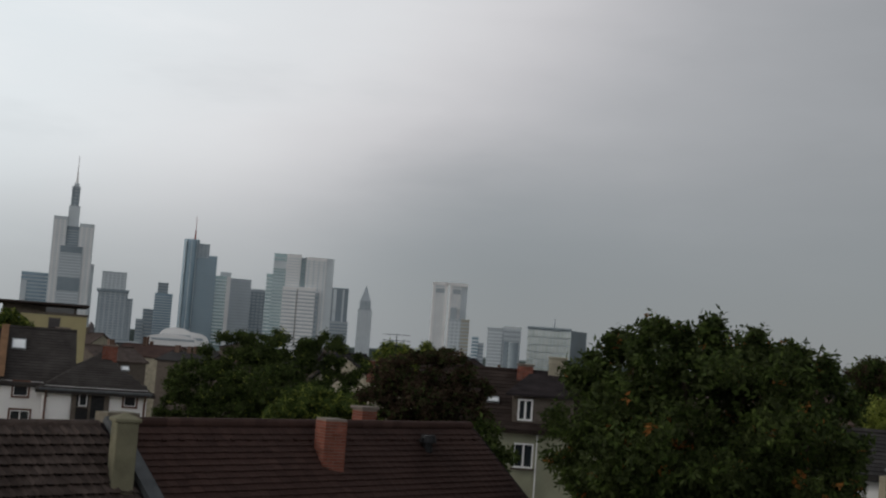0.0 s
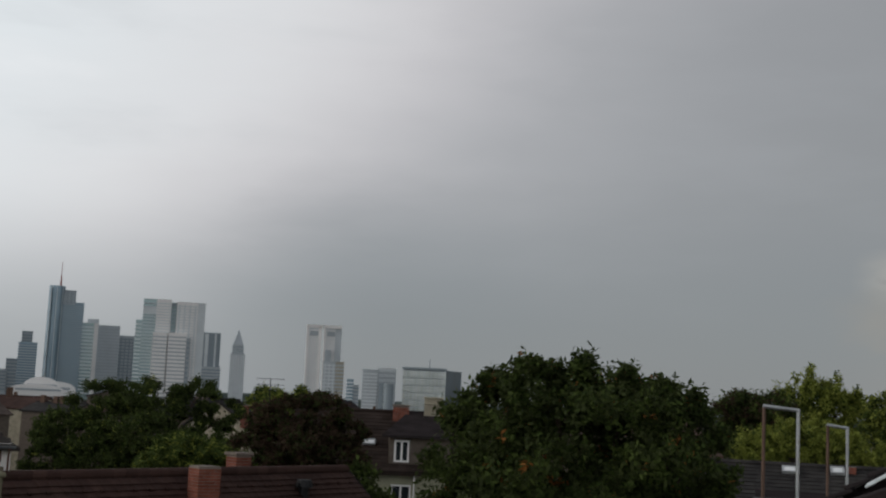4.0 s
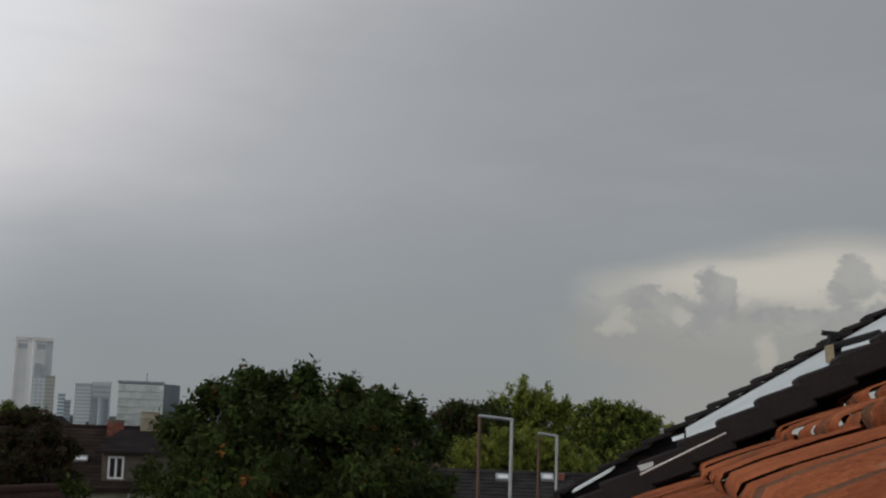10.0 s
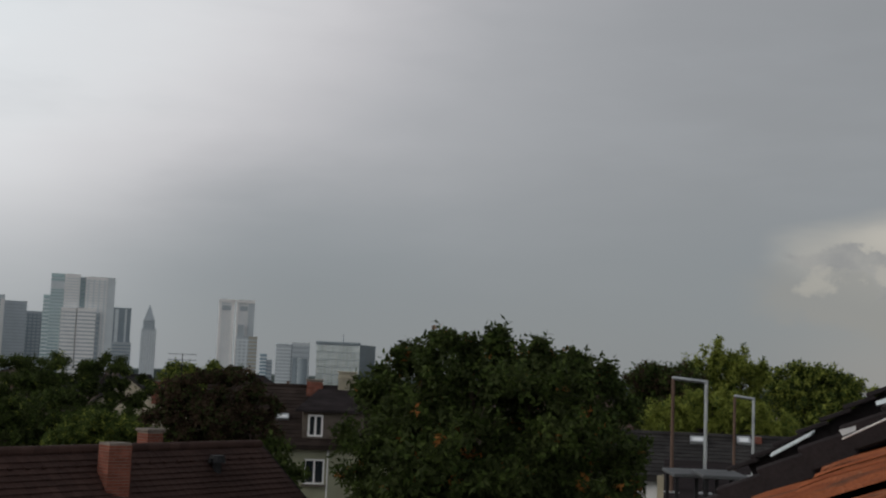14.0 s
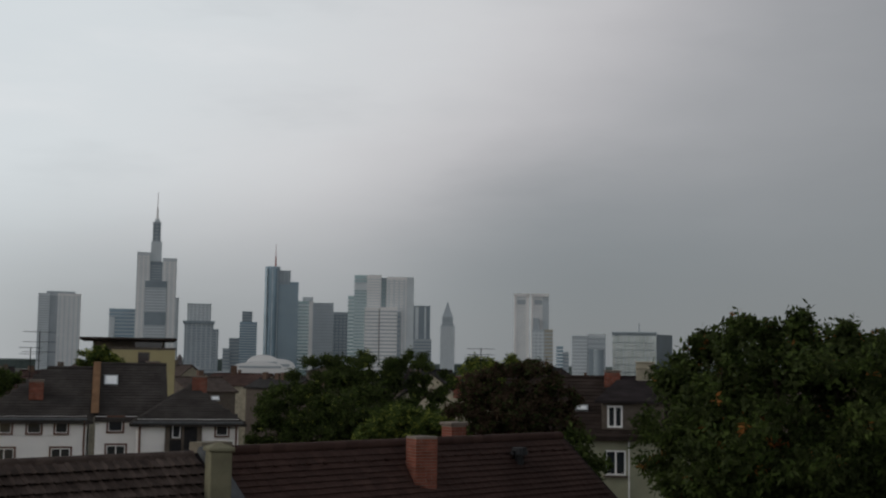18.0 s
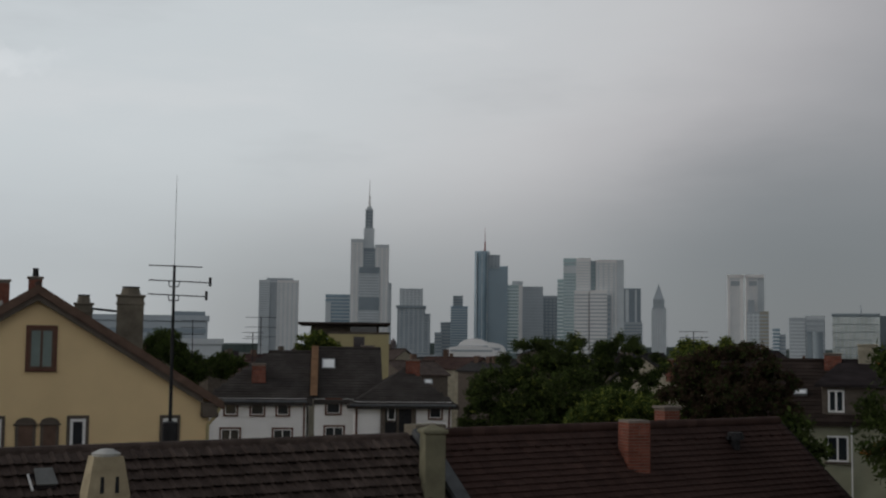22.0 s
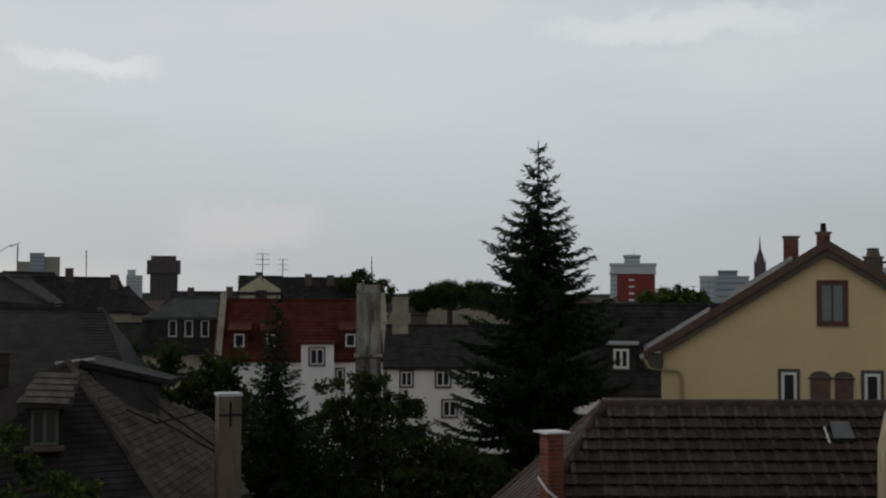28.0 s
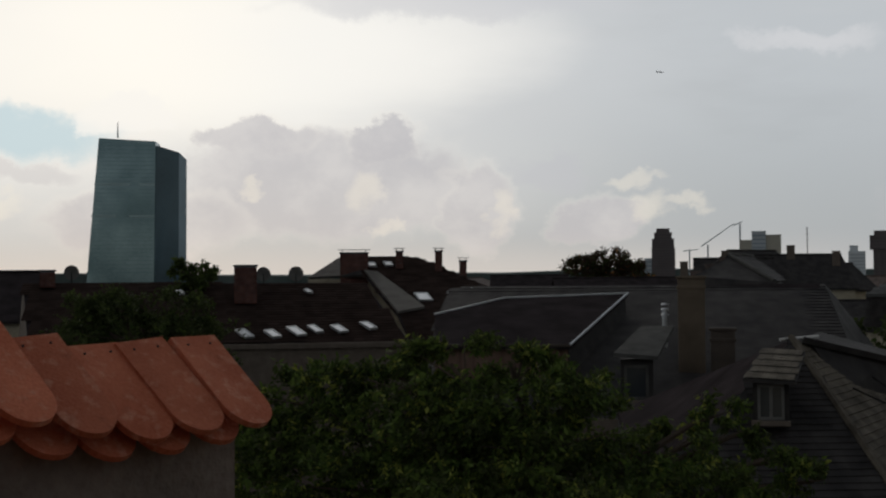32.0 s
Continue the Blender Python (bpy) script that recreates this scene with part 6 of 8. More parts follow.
# weathered concrete chimney
cc = thing("concrete_chimney", "tall weathered concrete chimney stack with stains", "chimney", place(42.28, 50, -EYE.z), "chimneys")
M_CONC = mat("stained_concrete", (0.36, 0.34, 0.295), 0.92, 0, 0.45, 0.9, 0.5, 25, (0.52, 0.50, 0.45))
flecks(M_CONC, (0.07, 0.062, 0.052), 2.6, 0.45, 0.58, 0.85, (1, 1, 0.16))
flecks(M_CONC, (0.10, 0.09, 0.08), 6.0, 0.58, 0.66, 0.6)
zz = rise(0.62, 50)
bm = bmesh.new()
lo = [bm.verts.new(c) for c in ((-0.62, -0.5, 0), (0.62, -0.5, 0), (0.62, 0.5, 0), (-0.62, 0.5, 0))]
hi = [bm.verts.new(c) for c in ((-0.47, -0.42, zz), (0.47, -0.42, zz), (0.47, 0.42, zz), (-0.47, 0.42, zz))]
for i in range(4):
    bm.faces.new((lo[i], lo[(i + 1) % 4], hi[(i + 1) % 4], hi[i]))
bm.faces.new(hi)
part("shaft", bm, M_CONC, cc)
part("collar", bbox(-0.56, 0.56, -0.52, 0.52, rise(-2.65, 50), rise(-2.5, 50), 0.02), M_CONC, cc)
part("collar", bbox(-0.50, 0.50, -0.46, 0.46, zz - 0.35, zz - 0.22, 0.02), M_CONC, cc)
chimney_thing("rendered_chimney", "grey rendered chimney by the dark roof", place(40.85, 72, 72 * math.tan(radians(-1.6))), 0.9, 0.8, 2.0, M_RENDER, 0)
# slate hip house near by
nh = thing("slate_hip_house", "near slate hip roof house with a small dormer", "house", Matrix())
A_, Rb = (55.35, -2.80, 25), (49.3, -5.4, 30)
plane_part(nh, "roof_slope", [A_, (61.8, -9.6, 21), (51.15, -9.4, 22)], M_SLATE, tile=(0.22, 0.16))
M_MOSSL = mat("mossy_slate", (0.062, 0.054, 0.044), 0.9, 0, 0.5, 2.4, 0.5, 40, (0.16, 0.14, 0.11), island=0.14)
plane_part(nh, "roof_slope", [A_, (51.15, -9.4, 22), (47.7, -8.6, 27), Rb], M_BITUMEN, tile=(0.20, 0.15), tm=M_MOSSL)
plane_part(nh, "wall", [(61.8, -9.6, 21), (51.15, -9.4, 22), (51.15, -34, 22), (61.8, -35, 21)], M_SLATE)
plane_part(nh, "wall", [(51.15, -9.4, 22), (47.7, -8.6, 27), (47.7, -29, 27), (51.15, -34, 22)], M_SLATE)
plane_part(nh, "wall", [(61.8, -9.6, 21), (63.0, -6.0, 33), (63.0, -24, 33), (61.8, -35, 21)], M_SLATE)
plane_part(nh, "wall", [(47.7, -8.6, 27), (49.3, -5.45, 30), (63.0, -6.0, 33), (63.0, -24, 33), (47.7, -29, 27)], M_SLATE)
plane_part(nh, "roof_slope", [A_, Rb, (63.0, -6.0, 33), (61.8, -9.6, 21)], M_BITUMEN)
bm = bmesh.new()
tube(bm, pt(55.45, -2.72, 25), pt(51.2, -9.3, 22), 0.07, None, 6)
part("hip_ridge", bm, M_MOSSL, nh)
bm = bmesh.new()
tube(bm, pt(55.9, -2.85, 25), pt(54.3, -2.70, 25.5), 0.032, None, 6)
part("ridge_cap", bm, M_VSHEET, nh, "pale lead ridge cap")
plane_part(nh, "shed_dormer_roof", [(54.9, -2.72, 25), (51.0, -3.62, 27), (50.6, -3.5, 29), (54.2, -2.5, 29)], M_SLATE, 0.12, "shed dormer roof with pale edge")
plane_part(nh, "shed_dormer_wall", [(54.6, -2.95, 25.3), (51.5, -3.7, 27), (51.5, -5.2, 26.6), (53.2, -5.2, 25)], M_SLATE, 0.1)
bm = bmesh.new()
for a, b in (((52.9, -4.9, 24.6), (51.6, -5.5, 25)), ((51.6, -5.5, 25), (49.0, -4.9, 25)), ((51.6, -5.3, 25), (48.9, -6.9, 25)), ((52.1, -4.4, 25.5), (49.0, -6.6, 25.5))):
    tube(bm, pt(*a), pt(*b), 0.018, None, 5)
part("roof_rail", bm, M_IRON, nh)
pd = 22.4
sd = thing("slate_dormer", "small dormer with a slate pent roof and grey window", "dormer", place(56.2, pd, 0))
dx = lambda az: across(56.2, az, pd)
dz_ = lambda el: pd * math.tan(radians(el))
part("cheek", bbox(dx(57.1), dx(55.55), 0.05, 2.2, dz_(-6.7), dz_(-4.6)), M_SLATE, sd)
rb = [Vector((dx(57.5), -0.25, dz_(-4.5))), Vector((dx(55.25), -0.25, dz_(-4.62))), Vector((dx(54.75), 1.5, dz_(-3.55))), Vector((dx(56.7), 1.5, dz_(-3.45)))]
part("pent_roof", prism_bm(rb, (0, 0, -0.06)), M_SLATE, sd)
bm = bmesh.new()
for j in range(5):
    for i in range(6):
        f0, f1, g0, g1 = (i + 0.3 * (j % 2)) / 6.3 + 0.003, (i + 1 + 0.3 * (j % 2)) / 6.3 - 0.003, j / 5, (j + 1) / 5
        q = lambda f, g: (rb[0].lerp(rb[1], f)).lerp(rb[3].lerp(rb[2], f), g) + Vector((0, 0, 0.012))
        vv = [bm.verts.new(q(*c) + Vector((0, 0, h))) for c, h in (((f0, g0), 0.015), ((f1, g0), 0.015), ((f1, g1), 0), ((f0, g1), 0))]
        bm.faces.new(vv)
part("slate_covering", bm, M_MOSSL, sd)["kind"] = "stuff"
window_in(sd, dx(56.9), dz_(-6.35), dx(55.75) - dx(56.9), dz_(-4.8) - dz_(-6.35), 0.05, mat("grey_frame", (0.12, 0.12, 0.115), 0.7, 0, 0.2, 4, 0.1, 40), None, 2, False, fb=0.05)
# square pillar chimney by the slate roof
pc = thing("pillar_chimney", "tall square tan chimney with an iron tie cross", "chimney", place(48.5, 24, -EYE.z, 10), "chimneys")
ptop = rise(-4.35, 24)
M_PILLAR = flecks(mat("tan_brown_render", (0.20, 0.16, 0.115), 0.9, 0, 0.3, 2, 0.4, 50), (0.07, 0.055, 0.045), 3.0, 0.5, 0.68, 0.6, (1, 1, 0.3))
part("shaft", bbox(-0.21, 0.21, -0.21, 0.21, 0, ptop, 0.015), M_PILLAR, pc)
part("head", bbox(-0.23, 0.23, -0.23, 0.23, ptop, ptop + 0.06, 0.01), M_PALE, pc)
part("tie_cross", bbox(-0.02, 0.02, -0.235, -0.21, ptop - 0.55, ptop - 0.1), M_IRON, pc)
part("tie_cross", bbox(-0.21, 0.21, -0.232, -0.212, ptop - 0.36, ptop - 0.32), M_IRON, pc)
# big dark mansard house
M_GSLATE = mat("pale_slate", (0.07, 0.070, 0.066), 0.9, 0, 0.4, 2.5, 0.4, 40, spec=0.05)
M_DSTONE = mat("sooty_stone", (0.06, 0.05, 0.042), 0.9, 0, 0.35, 2, 0.4, 40)
kh = thing("dark_mansard_house", "long dark slate house with a zinc edged roof box", "house", Matrix())
plane_part(kh, "roof_slope", [(70.5, -0.5, 46), (54.0, -0.42, 46), (52.0, -6.6, 35), (72.5, -6.0, 35)], M_SLATE, tile=(0.40, 0.30))
plane_part(kh, "roof_slope", [(54.0, -0.42, 46), (52.0, -6.6, 35), (50.9, -4.6, 50)], M_SLATE, tile=(0.40, 0.30))
plane_part(kh, "roof_slope", [(70.5, -0.5, 46), (54.0, -0.42, 46), (50.9, -4.6, 50), (70.5, -3.6, 57)], M_SLATE)
plane_part(kh, "wall", [(72.5, -6.0, 35), (52.0, -6.6, 35), (52.0, -23, 35), (72.5, -23, 35)], M_STONE)
plane_part(kh, "wall", [(52.0, -6.6, 35), (50.9, -4.6, 50), (50.9, -16, 50), (52.0, -23, 35)], M_SLATE)
plane_part(kh, "ridge_wall", [(62.0, -0.46, 45.6), (54.2, -0.40, 45.6), (54.2, -1.0, 45.2), (62.0, -1.0, 45.2)], M_BITUMEN, 0.3)
dg = thing("dark_hip_house", "dark hipped tile roof behind the long slate house", "house", Matrix(), "houses")
plane_part(dg, "roof_slope", [(58.05, 0.90, 62), (59.7, 0.02, 58), (59.7, -1.2, 57), (56.0, -1.2, 57), (56.1, -0.28, 58)], M_SLATE, tile=(0.4, 0.34), tm=M_BROWN)
plane_part(dg, "roof_slope", [(58.05, 0.90, 62), (57.0, 0.80, 66), (55.6, -0.25, 62), (56.1, -0.28, 58)], M_SLATE, tile=(0.4, 0.34))
plane_part(dg, "wall", [(59.7, -1.2, 57.2), (56.0, -1.2, 57.2), (56.0, -12, 57.2), (59.7, -12, 57.2)], M_RENDER)
for a_, b_ in (((58.05, 0.92, 62), (56.1, -0.26, 58)), ((58.05, 0.92, 62), (57.0, 0.82, 66))):
    bm = bmesh.new()
    tube(bm, pt(*a_), pt(*b_), 0.09, None, 6)
    part("hip_ridge", bm, M_GSLATE, dg, "pale worn ridge")
zr_ = [(71.2, -3.08, 37), (65.09, -3.12, 37), (62.49, -0.80, 43), (68.03, -0.98, 43), (71.2, -1.7, 41)]
plane_part(kh, "box_roof", zr_, M_BITUMEN, 0.12)
for a, b in ((1, 2), (2, 3), (3, 4)):
    bm = bmesh.new()
    tube(bm, pt(*zr_[a]) + Vector((0, 0, 0.02)), pt(*zr_[b]) + Vector((0, 0, 0.02)), 0.04, None, 4)
    part("zinc_edge", bm, M_ZINC, kh, "pale zinc edge strip")
bm = bmesh.new()
tube(bm, pt(*zr_[0]), pt(*zr_[1]), 0.05, None, 4)
part("gutter", bm, M_DSTONE, kh)
plane_part(kh, "box_wall", [(71.2, -3.2, 37.3), (65.2, -3.2, 37.3), (65.2, -5.0, 36.8), (71.2, -5.0, 36.8)], M_WOOD, 0.15, "dark boarded front")
plane_part(kh, "box_side", [(65.15, -3.2, 37.3), (62.6, -1.0, 42.8), (62.6, -2.4, 42), (65.0, -5.0, 37)], M_SLATE, 0.1)
for k in range(9):
    az = 70.8 - k * 0.65
    a, b = pt(az, -3.25, 37.2), pt(az, -4.9, 36.75)
    bm = bmesh.new()
    tube(bm, a, b, 0.04, None, 4)
    part("board_strip", bm, M_WOOD, kh)
M_TANCH = mat("grey_tan_render", (0.115, 0.092, 0.068), 0.9, 0, 0.35, 1.4, 0.4, 40)
kc = chimney_thing("rendered_chimney", "broad tan rendered chimney on the slate slope", place(59.7, 38, 38 * math.tan(radians(-5.6))), 0.78, 0.7, 38 * (math.tan(radians(-0.15)) - math.tan(radians(-5.6))), M_TANCH, 0, True)
chimney_thing("rendered_chimney", "dark rendered chimney with a corbelled cap", place(58.35, 36, 36 * math.tan(radians(-7.0))), 0.66, 0.6, 36 * (math.tan(radians(-2.45)) - math.tan(radians(-7.0))), M_DSTONE, 0, True)
vp = thing("vent_pipe", "pale metal flue pipe with a rain cap", "pipe", place(60.87, 38, 38 * math.tan(radians(-3.2))))
bm = bmesh.new()
tube(bm, (0, 0, 0), (0, 0, 1.15), 0.075, None, 10)
part("pipe", bm, M_ZINC, vp)
for z in (0.95, 1.1, 1.25):
    bm = bmesh.new()
    tube(bm, (0, 0, z), (0, 0, z + 0.06), 0.12, 0.09, 10)
    part("cowl_ring", bm, M_ZINC, vp)
kd = thing("pent_dormer", "pent roof dormer with an open dark window", "dormer", place(62.0, 33.5, 0))
kx = lambda az: across(62.0, az, 33.5)
kz = lambda el: 33.5 * math.tan(radians(el))
part("cheek", bbox(kx(62.85), kx(61.4), 0.1, 2.6, kz(-6.2), kz(-3.75)), M_SLATE, kd)
part("pent_roof", prism_bm([(kx(63.15), -0.2, kz(-3.6)), (kx(61.2), -0.2, kz(-3.75)), (kx(60.35), 2.8, kz(-2.6)), (kx(61.9), 2.8, kz(-2.6))], (0, 0, 0.1)), M_GSLATE, kd)
window_in(kd, kx(62.7), kz(-5.55), kx(61.6) - kx(62.7), kz(-4.0) - kz(-5.55), 0.1, M_GSLATE, None, 1, fb=0.08)
# long house with roof windows
oh = thing("skylight_house", "long dark tile house with a row of roof windows", "house", Matrix())
M_DKTILE = mat("dark_brown_tile", (0.032, 0.023, 0.020), 0.9, 0, 0.35, 1.0, 0.3, 40, island=0.18, spec=0.0)
plane_part(oh, "roof_slope", [(89.2, -0.12, 64), (74.4, -0.22, 64), (72.3, -2.95, 56), (89.0, -3.0, 56)], M_BITUMEN, tile=(0.45, 0.36), tm=M_DKTILE)
plane_part(oh, "wall", [(89.0, -3.0, 56), (70.0, -2.95, 56), (70.0, -15, 56), (89.0, -15, 56)], M_STONE)
plane_part(oh, "gable_wall", [(89.0, -3.0, 56), (89.2, -0.12, 64), (89.4, -2.6, 72), (89.4, -12, 72), (89.0, -15, 56)], M_STONE)
plane_part(oh, "gutter_board", [(89.0, -2.9, 55.9), (70.0, -2.86, 55.9), (70.0, -3.1, 55.9), (89.0, -3.1, 55.9)], M_STONE, 0.2)
Pa, Pb = pt(79.6, -0.15, 64), pt(79.6, -2.97, 56)
ov = (Pa - Pb).normalized()
ou = bearing(79.6 - 90)
for a, el, w, h in ((79.75, -2.75, 0.75, 1.0), (78.5, -2.75, 0.7, 0.9), (77.4, -2.68, 0.75, 1.1), (76.55, -2.55, 0.6, 0.9), (75.5, -2.55, 0.7, 0.9), (74.15, -2.42, 0.65, 0.9), (82.6, -0.75, 0.45, 0.5), (76.9, -0.75, 0.4, 0.5)):
    skylight_on(oh, meet(a, el, pt(89.2, -0.12, 64), pt(70.0, -0.25, 64), pt(70.0, -2.95, 56)) + Vector((0, 0, 0.05)), ou, ov - ou * 0.75, w * 0.62, h * 1.2)
chimney_thing("brick_chimney", "broad sooty brick chimney on the long dark roof", place(79.7, 60.5, 60.5 * math.tan(radians(-1.1))), 1.05, 0.8, 60.5 * (math.tan(radians(0.55)) + math.tan(radians(1.1))), "sooty brick", 0)
chimney_thing("brick_chimney", "dark brick chimney at the ridge", place(88.2, 63, 63 * math.tan(radians(-0.3))), 0.7, 0.7, 0.75, "sooty brick", 0)


M_DISH = mat("dish_grey", (0.16, 0.16, 0.155), 0.6, 0, 0.15, 3, 0, 20)


def dish(az, d, el, r):
    ob = thing("satellite_dish", "dark round satellite dish on a short pole", "satellite dish", place(az, d, d * math.tan(radians(el))), "dishes")
    bm = bmesh.new()
    n = 18
    c = bm.verts.new((0, 0.12, 0))
    ring = [bm.verts.new((r * math.cos(2 * math.pi * i / n), 0, r * math.sin(2 * math.pi * i / n))) for i in range(n)]
    for i in range(n):
        bm.faces.new((c, ring[i], ring[(i + 1) % n]))
    bmesh.ops.solidify(bm, geom=bm.faces[:], thickness=0.03)
    part("bowl", bm, M_DISH, ob)
    bm = bmesh.new()
    tube(bm, (0, 0.15, -r - 0.5), (0, 0.15, 0), 0.04, None, 6)
    part("pole", bm, M_IRON, ob)
    bm = bmesh.new()
    tube(bm, (0, 0, -r * 0.9), (0, -r * 0.8, 0), 0.02, None, 5)
    part("feed_arm", bm, M_IRON, ob)


dish(87.2, 63.5, 0.32, 0.36)
dish(78.9, 64, 0.2, 0.36)
dish(77.45, 64, 0.2, 0.38)
gbh = thing("tall_gable_block", "dark hipped house with chimneys and skylights", "house", Matrix())
ga, gb_, gc_ = pt(75.4, 1.0, 76), pt(71.95, 0.92, 76), pt(70.5, -2.6, 61)


def on_block(az, el):
    """Bearing, elevation and level distance of a place on the block's roof plane."""
    return (az, el, (meet(az, el, ga, gb_, gc_) - EYE).xy.length)


plane_part(gbh, "roof_slope", [on_block(*q_) for q_ in ((75.4, 1.0), (71.95, 0.92), (68.66, -0.51), (69.2, -2.9), (72.3, -2.9), (72.86, -1.7), (74.37, 0.15))], M_BITUMEN, tile=(0.45, 0.36), tm=M_DKTILE)
plane_part(gbh, "roof_slope", [(75.4, 1.0, 76), on_block(74.37, 0.15), (76.9, 0.05, 74)], M_SLATE)
M_PARA = mat("grey_parapet", (0.115, 0.108, 0.098), 0.9, 0, 0.3, 1.2, 0.4, 40)
P_ = [meet(a_, e_, ga, gb_, gc_) + Vector((0, 0, 0.10)) for a_, e_ in ((74.37, 0.21), (73.75, 0.10), (71.64, -1.5), (72.86, -1.72))]
part("parapet", prism_bm(P_, Vector((0, 0, 0.12))), M_PARA, gbh, "grey sloping parapet between the roofs")
plane_part(gbh, "wall", [(76.9, 0.05, 76.6), (68.66, -0.55, 76.6), (68.66, -6, 76.6), (76.9, -6, 76.6)], M_RENDER)
for a, w, e0, e1 in ((74.83, 1.6, -0.3, 1.1), (72.78, 0.42, 0.4, 1.15), (71.0, 0.42, 0.0, 1.15), (69.9, 0.42, -0.4, 0.7)):
    c_ = chimney_thing("brick_chimney", "dark brick chimney with a metal cover", place(a, 73, 73 * math.tan(radians(e0))), w, 0.6, 73 * (math.tan(radians(e1)) - math.tan(radians(e0))), "sooty brick", 0)
    hh = 73 * (math.tan(radians(e1)) - math.tan(radians(e0)))
    part("cover_sheet", bbox(-w / 2 - 0.12, w / 2 + 0.12, -0.4, 0.4, hh + 0.2, hh + 0.23), M_ZINC, c_)
    for s in (-1, 1):
        part("cover_leg", bbox(s * w * 0.42 - 0.02, s * w * 0.42 + 0.02, -0.02, 0.02, hh + 0.06, hh + 0.2), M_IRON, c_)
gu = (gb_ - ga).normalized()
gn = gu.cross(gc_ - ga).normalized()
gv = gn.cross(gu) if gn.cross(gu).z > 0 else -gn.cross(gu)
for a, el, w, h in ((71.9, -1.15, 0.75, 1.3), (70.4, -1.05, 0.65, 1.1), (69.45, -0.80, 0.5, 0.9), (74.15, 0.42, 0.45, 0.8), (73.4, 0.45, 0.45, 0.8)):
    skylight_on(gbh, meet(a, el, ga, gb_, gc_) + Vector((0, 0, 0.08)), gu, gv - gu * 0.5, w, h)
# pale gabled shed at the far left
simple_house("pale_gable_house", "pale gabled house past the long roof", 90.5, 75, 93.0, 88.6, -1.6, 0.35, M_RENDER, M_BITUMEN, 10, rot=0, tile=None)
# roofs of the town between the white houses and the towers
rr = random.Random(17)
for k in range(34):
    az = rr.uniform(-12.0, 21.0)
    d = rr.uniform(130, 330)
    w = rr.uniform(1.2, 2.6) * 130 / d
    r = rr.uniform(-0.55, 0.12) + (0.0 if d > 200 else -0.35)
    if -1.0 < az < 6.5:
        r = min(r, -0.3 - 0.25 * rr.random())
    ob, _, _ = simple_house("town_house", "town house with a dark tile roof in the distance", az, d, az + w, az - w, r - rr.uniform(0.5, 0.8) * 130 / d, r, rr.choice([M_RENDER, M_STONE, M_STONE]),
                            rr.choice([M_SLATE, M_BROWN, M_RUST, M_BITUMEN]), 9, rot=rr.choice([0, 25, -30, 70]), tile=None, group="town houses")
    for j in range(rr.randint(1, 3)):
        x = rr.uniform(-0.8, 0.8) * across(az, az - w, d)
        zc = rise(r, d + 4.5) - 0.6
        part("chimney", bbox(x - 0.35, x + 0.35, 4.0, 4.7, zc, zc + rr.uniform(1.2, 2.0)), M_STONE if rr.random() < 0.5 else M_WOOD, ob)
for k in range(26):
    az = rr.uniform(22, 70)
    d = rr.uniform(170, 330)
    w = rr.uniform(1.5, 3.0) * 130 / d
    r = rr.uniform(-0.5, 0.15)
    simple_house("town_house", "town house with a dark tile roof in the distance", az, d, az + w, az - w, r - 0.7 * 130 / d, r, rr.choice([M_RENDER, M_STONE]),
                 rr.choice([M_SLATE, M_BROWN, M_BITUMEN]), 9, rot=rr.choice([0, 25, -30, 70]), tile=None, group="town houses")
for k in range(16):
    az = rr.uniform(-42, -12)
    d = rr.uniform(110, 260)
    w = rr.uniform(1.5, 3.0) * 130 / d
    r = rr.uniform(-0.9, -0.2)
    simple_house("town_house", "town house with a dark tile roof in the distance", az, d, az + w, az - w, r - 0.7 * 130 / d, r, rr.choice([M_RENDER, M_STONE]),
                 rr.choice([M_SLATE, M_BROWN, M_BITUMEN]), 9, rot=rr.choice([0, 25, -30, 70]), tile=None, group="town houses")
cl = thing("church_lantern", "small domed church lantern above grey roofs", "church", place(6.45, 420, -EYE.z))
part("tower", bbox(-2.6, 2.6, 0, 5, 0, rise(0.05, 420)), M_GREYP, cl)
bm = bmesh.new()
tube(bm, (0, 2.5, rise(0.05, 420)), (0, 2.5, rise(0.3, 420)), 0.95, 0.9, 10)
tube(bm, (0, 2.5, rise(0.3, 420)), (0, 2.5, rise(0.5, 420)), 1.1, 0.1, 10)
part("lantern", bm, M_MUD, cl)

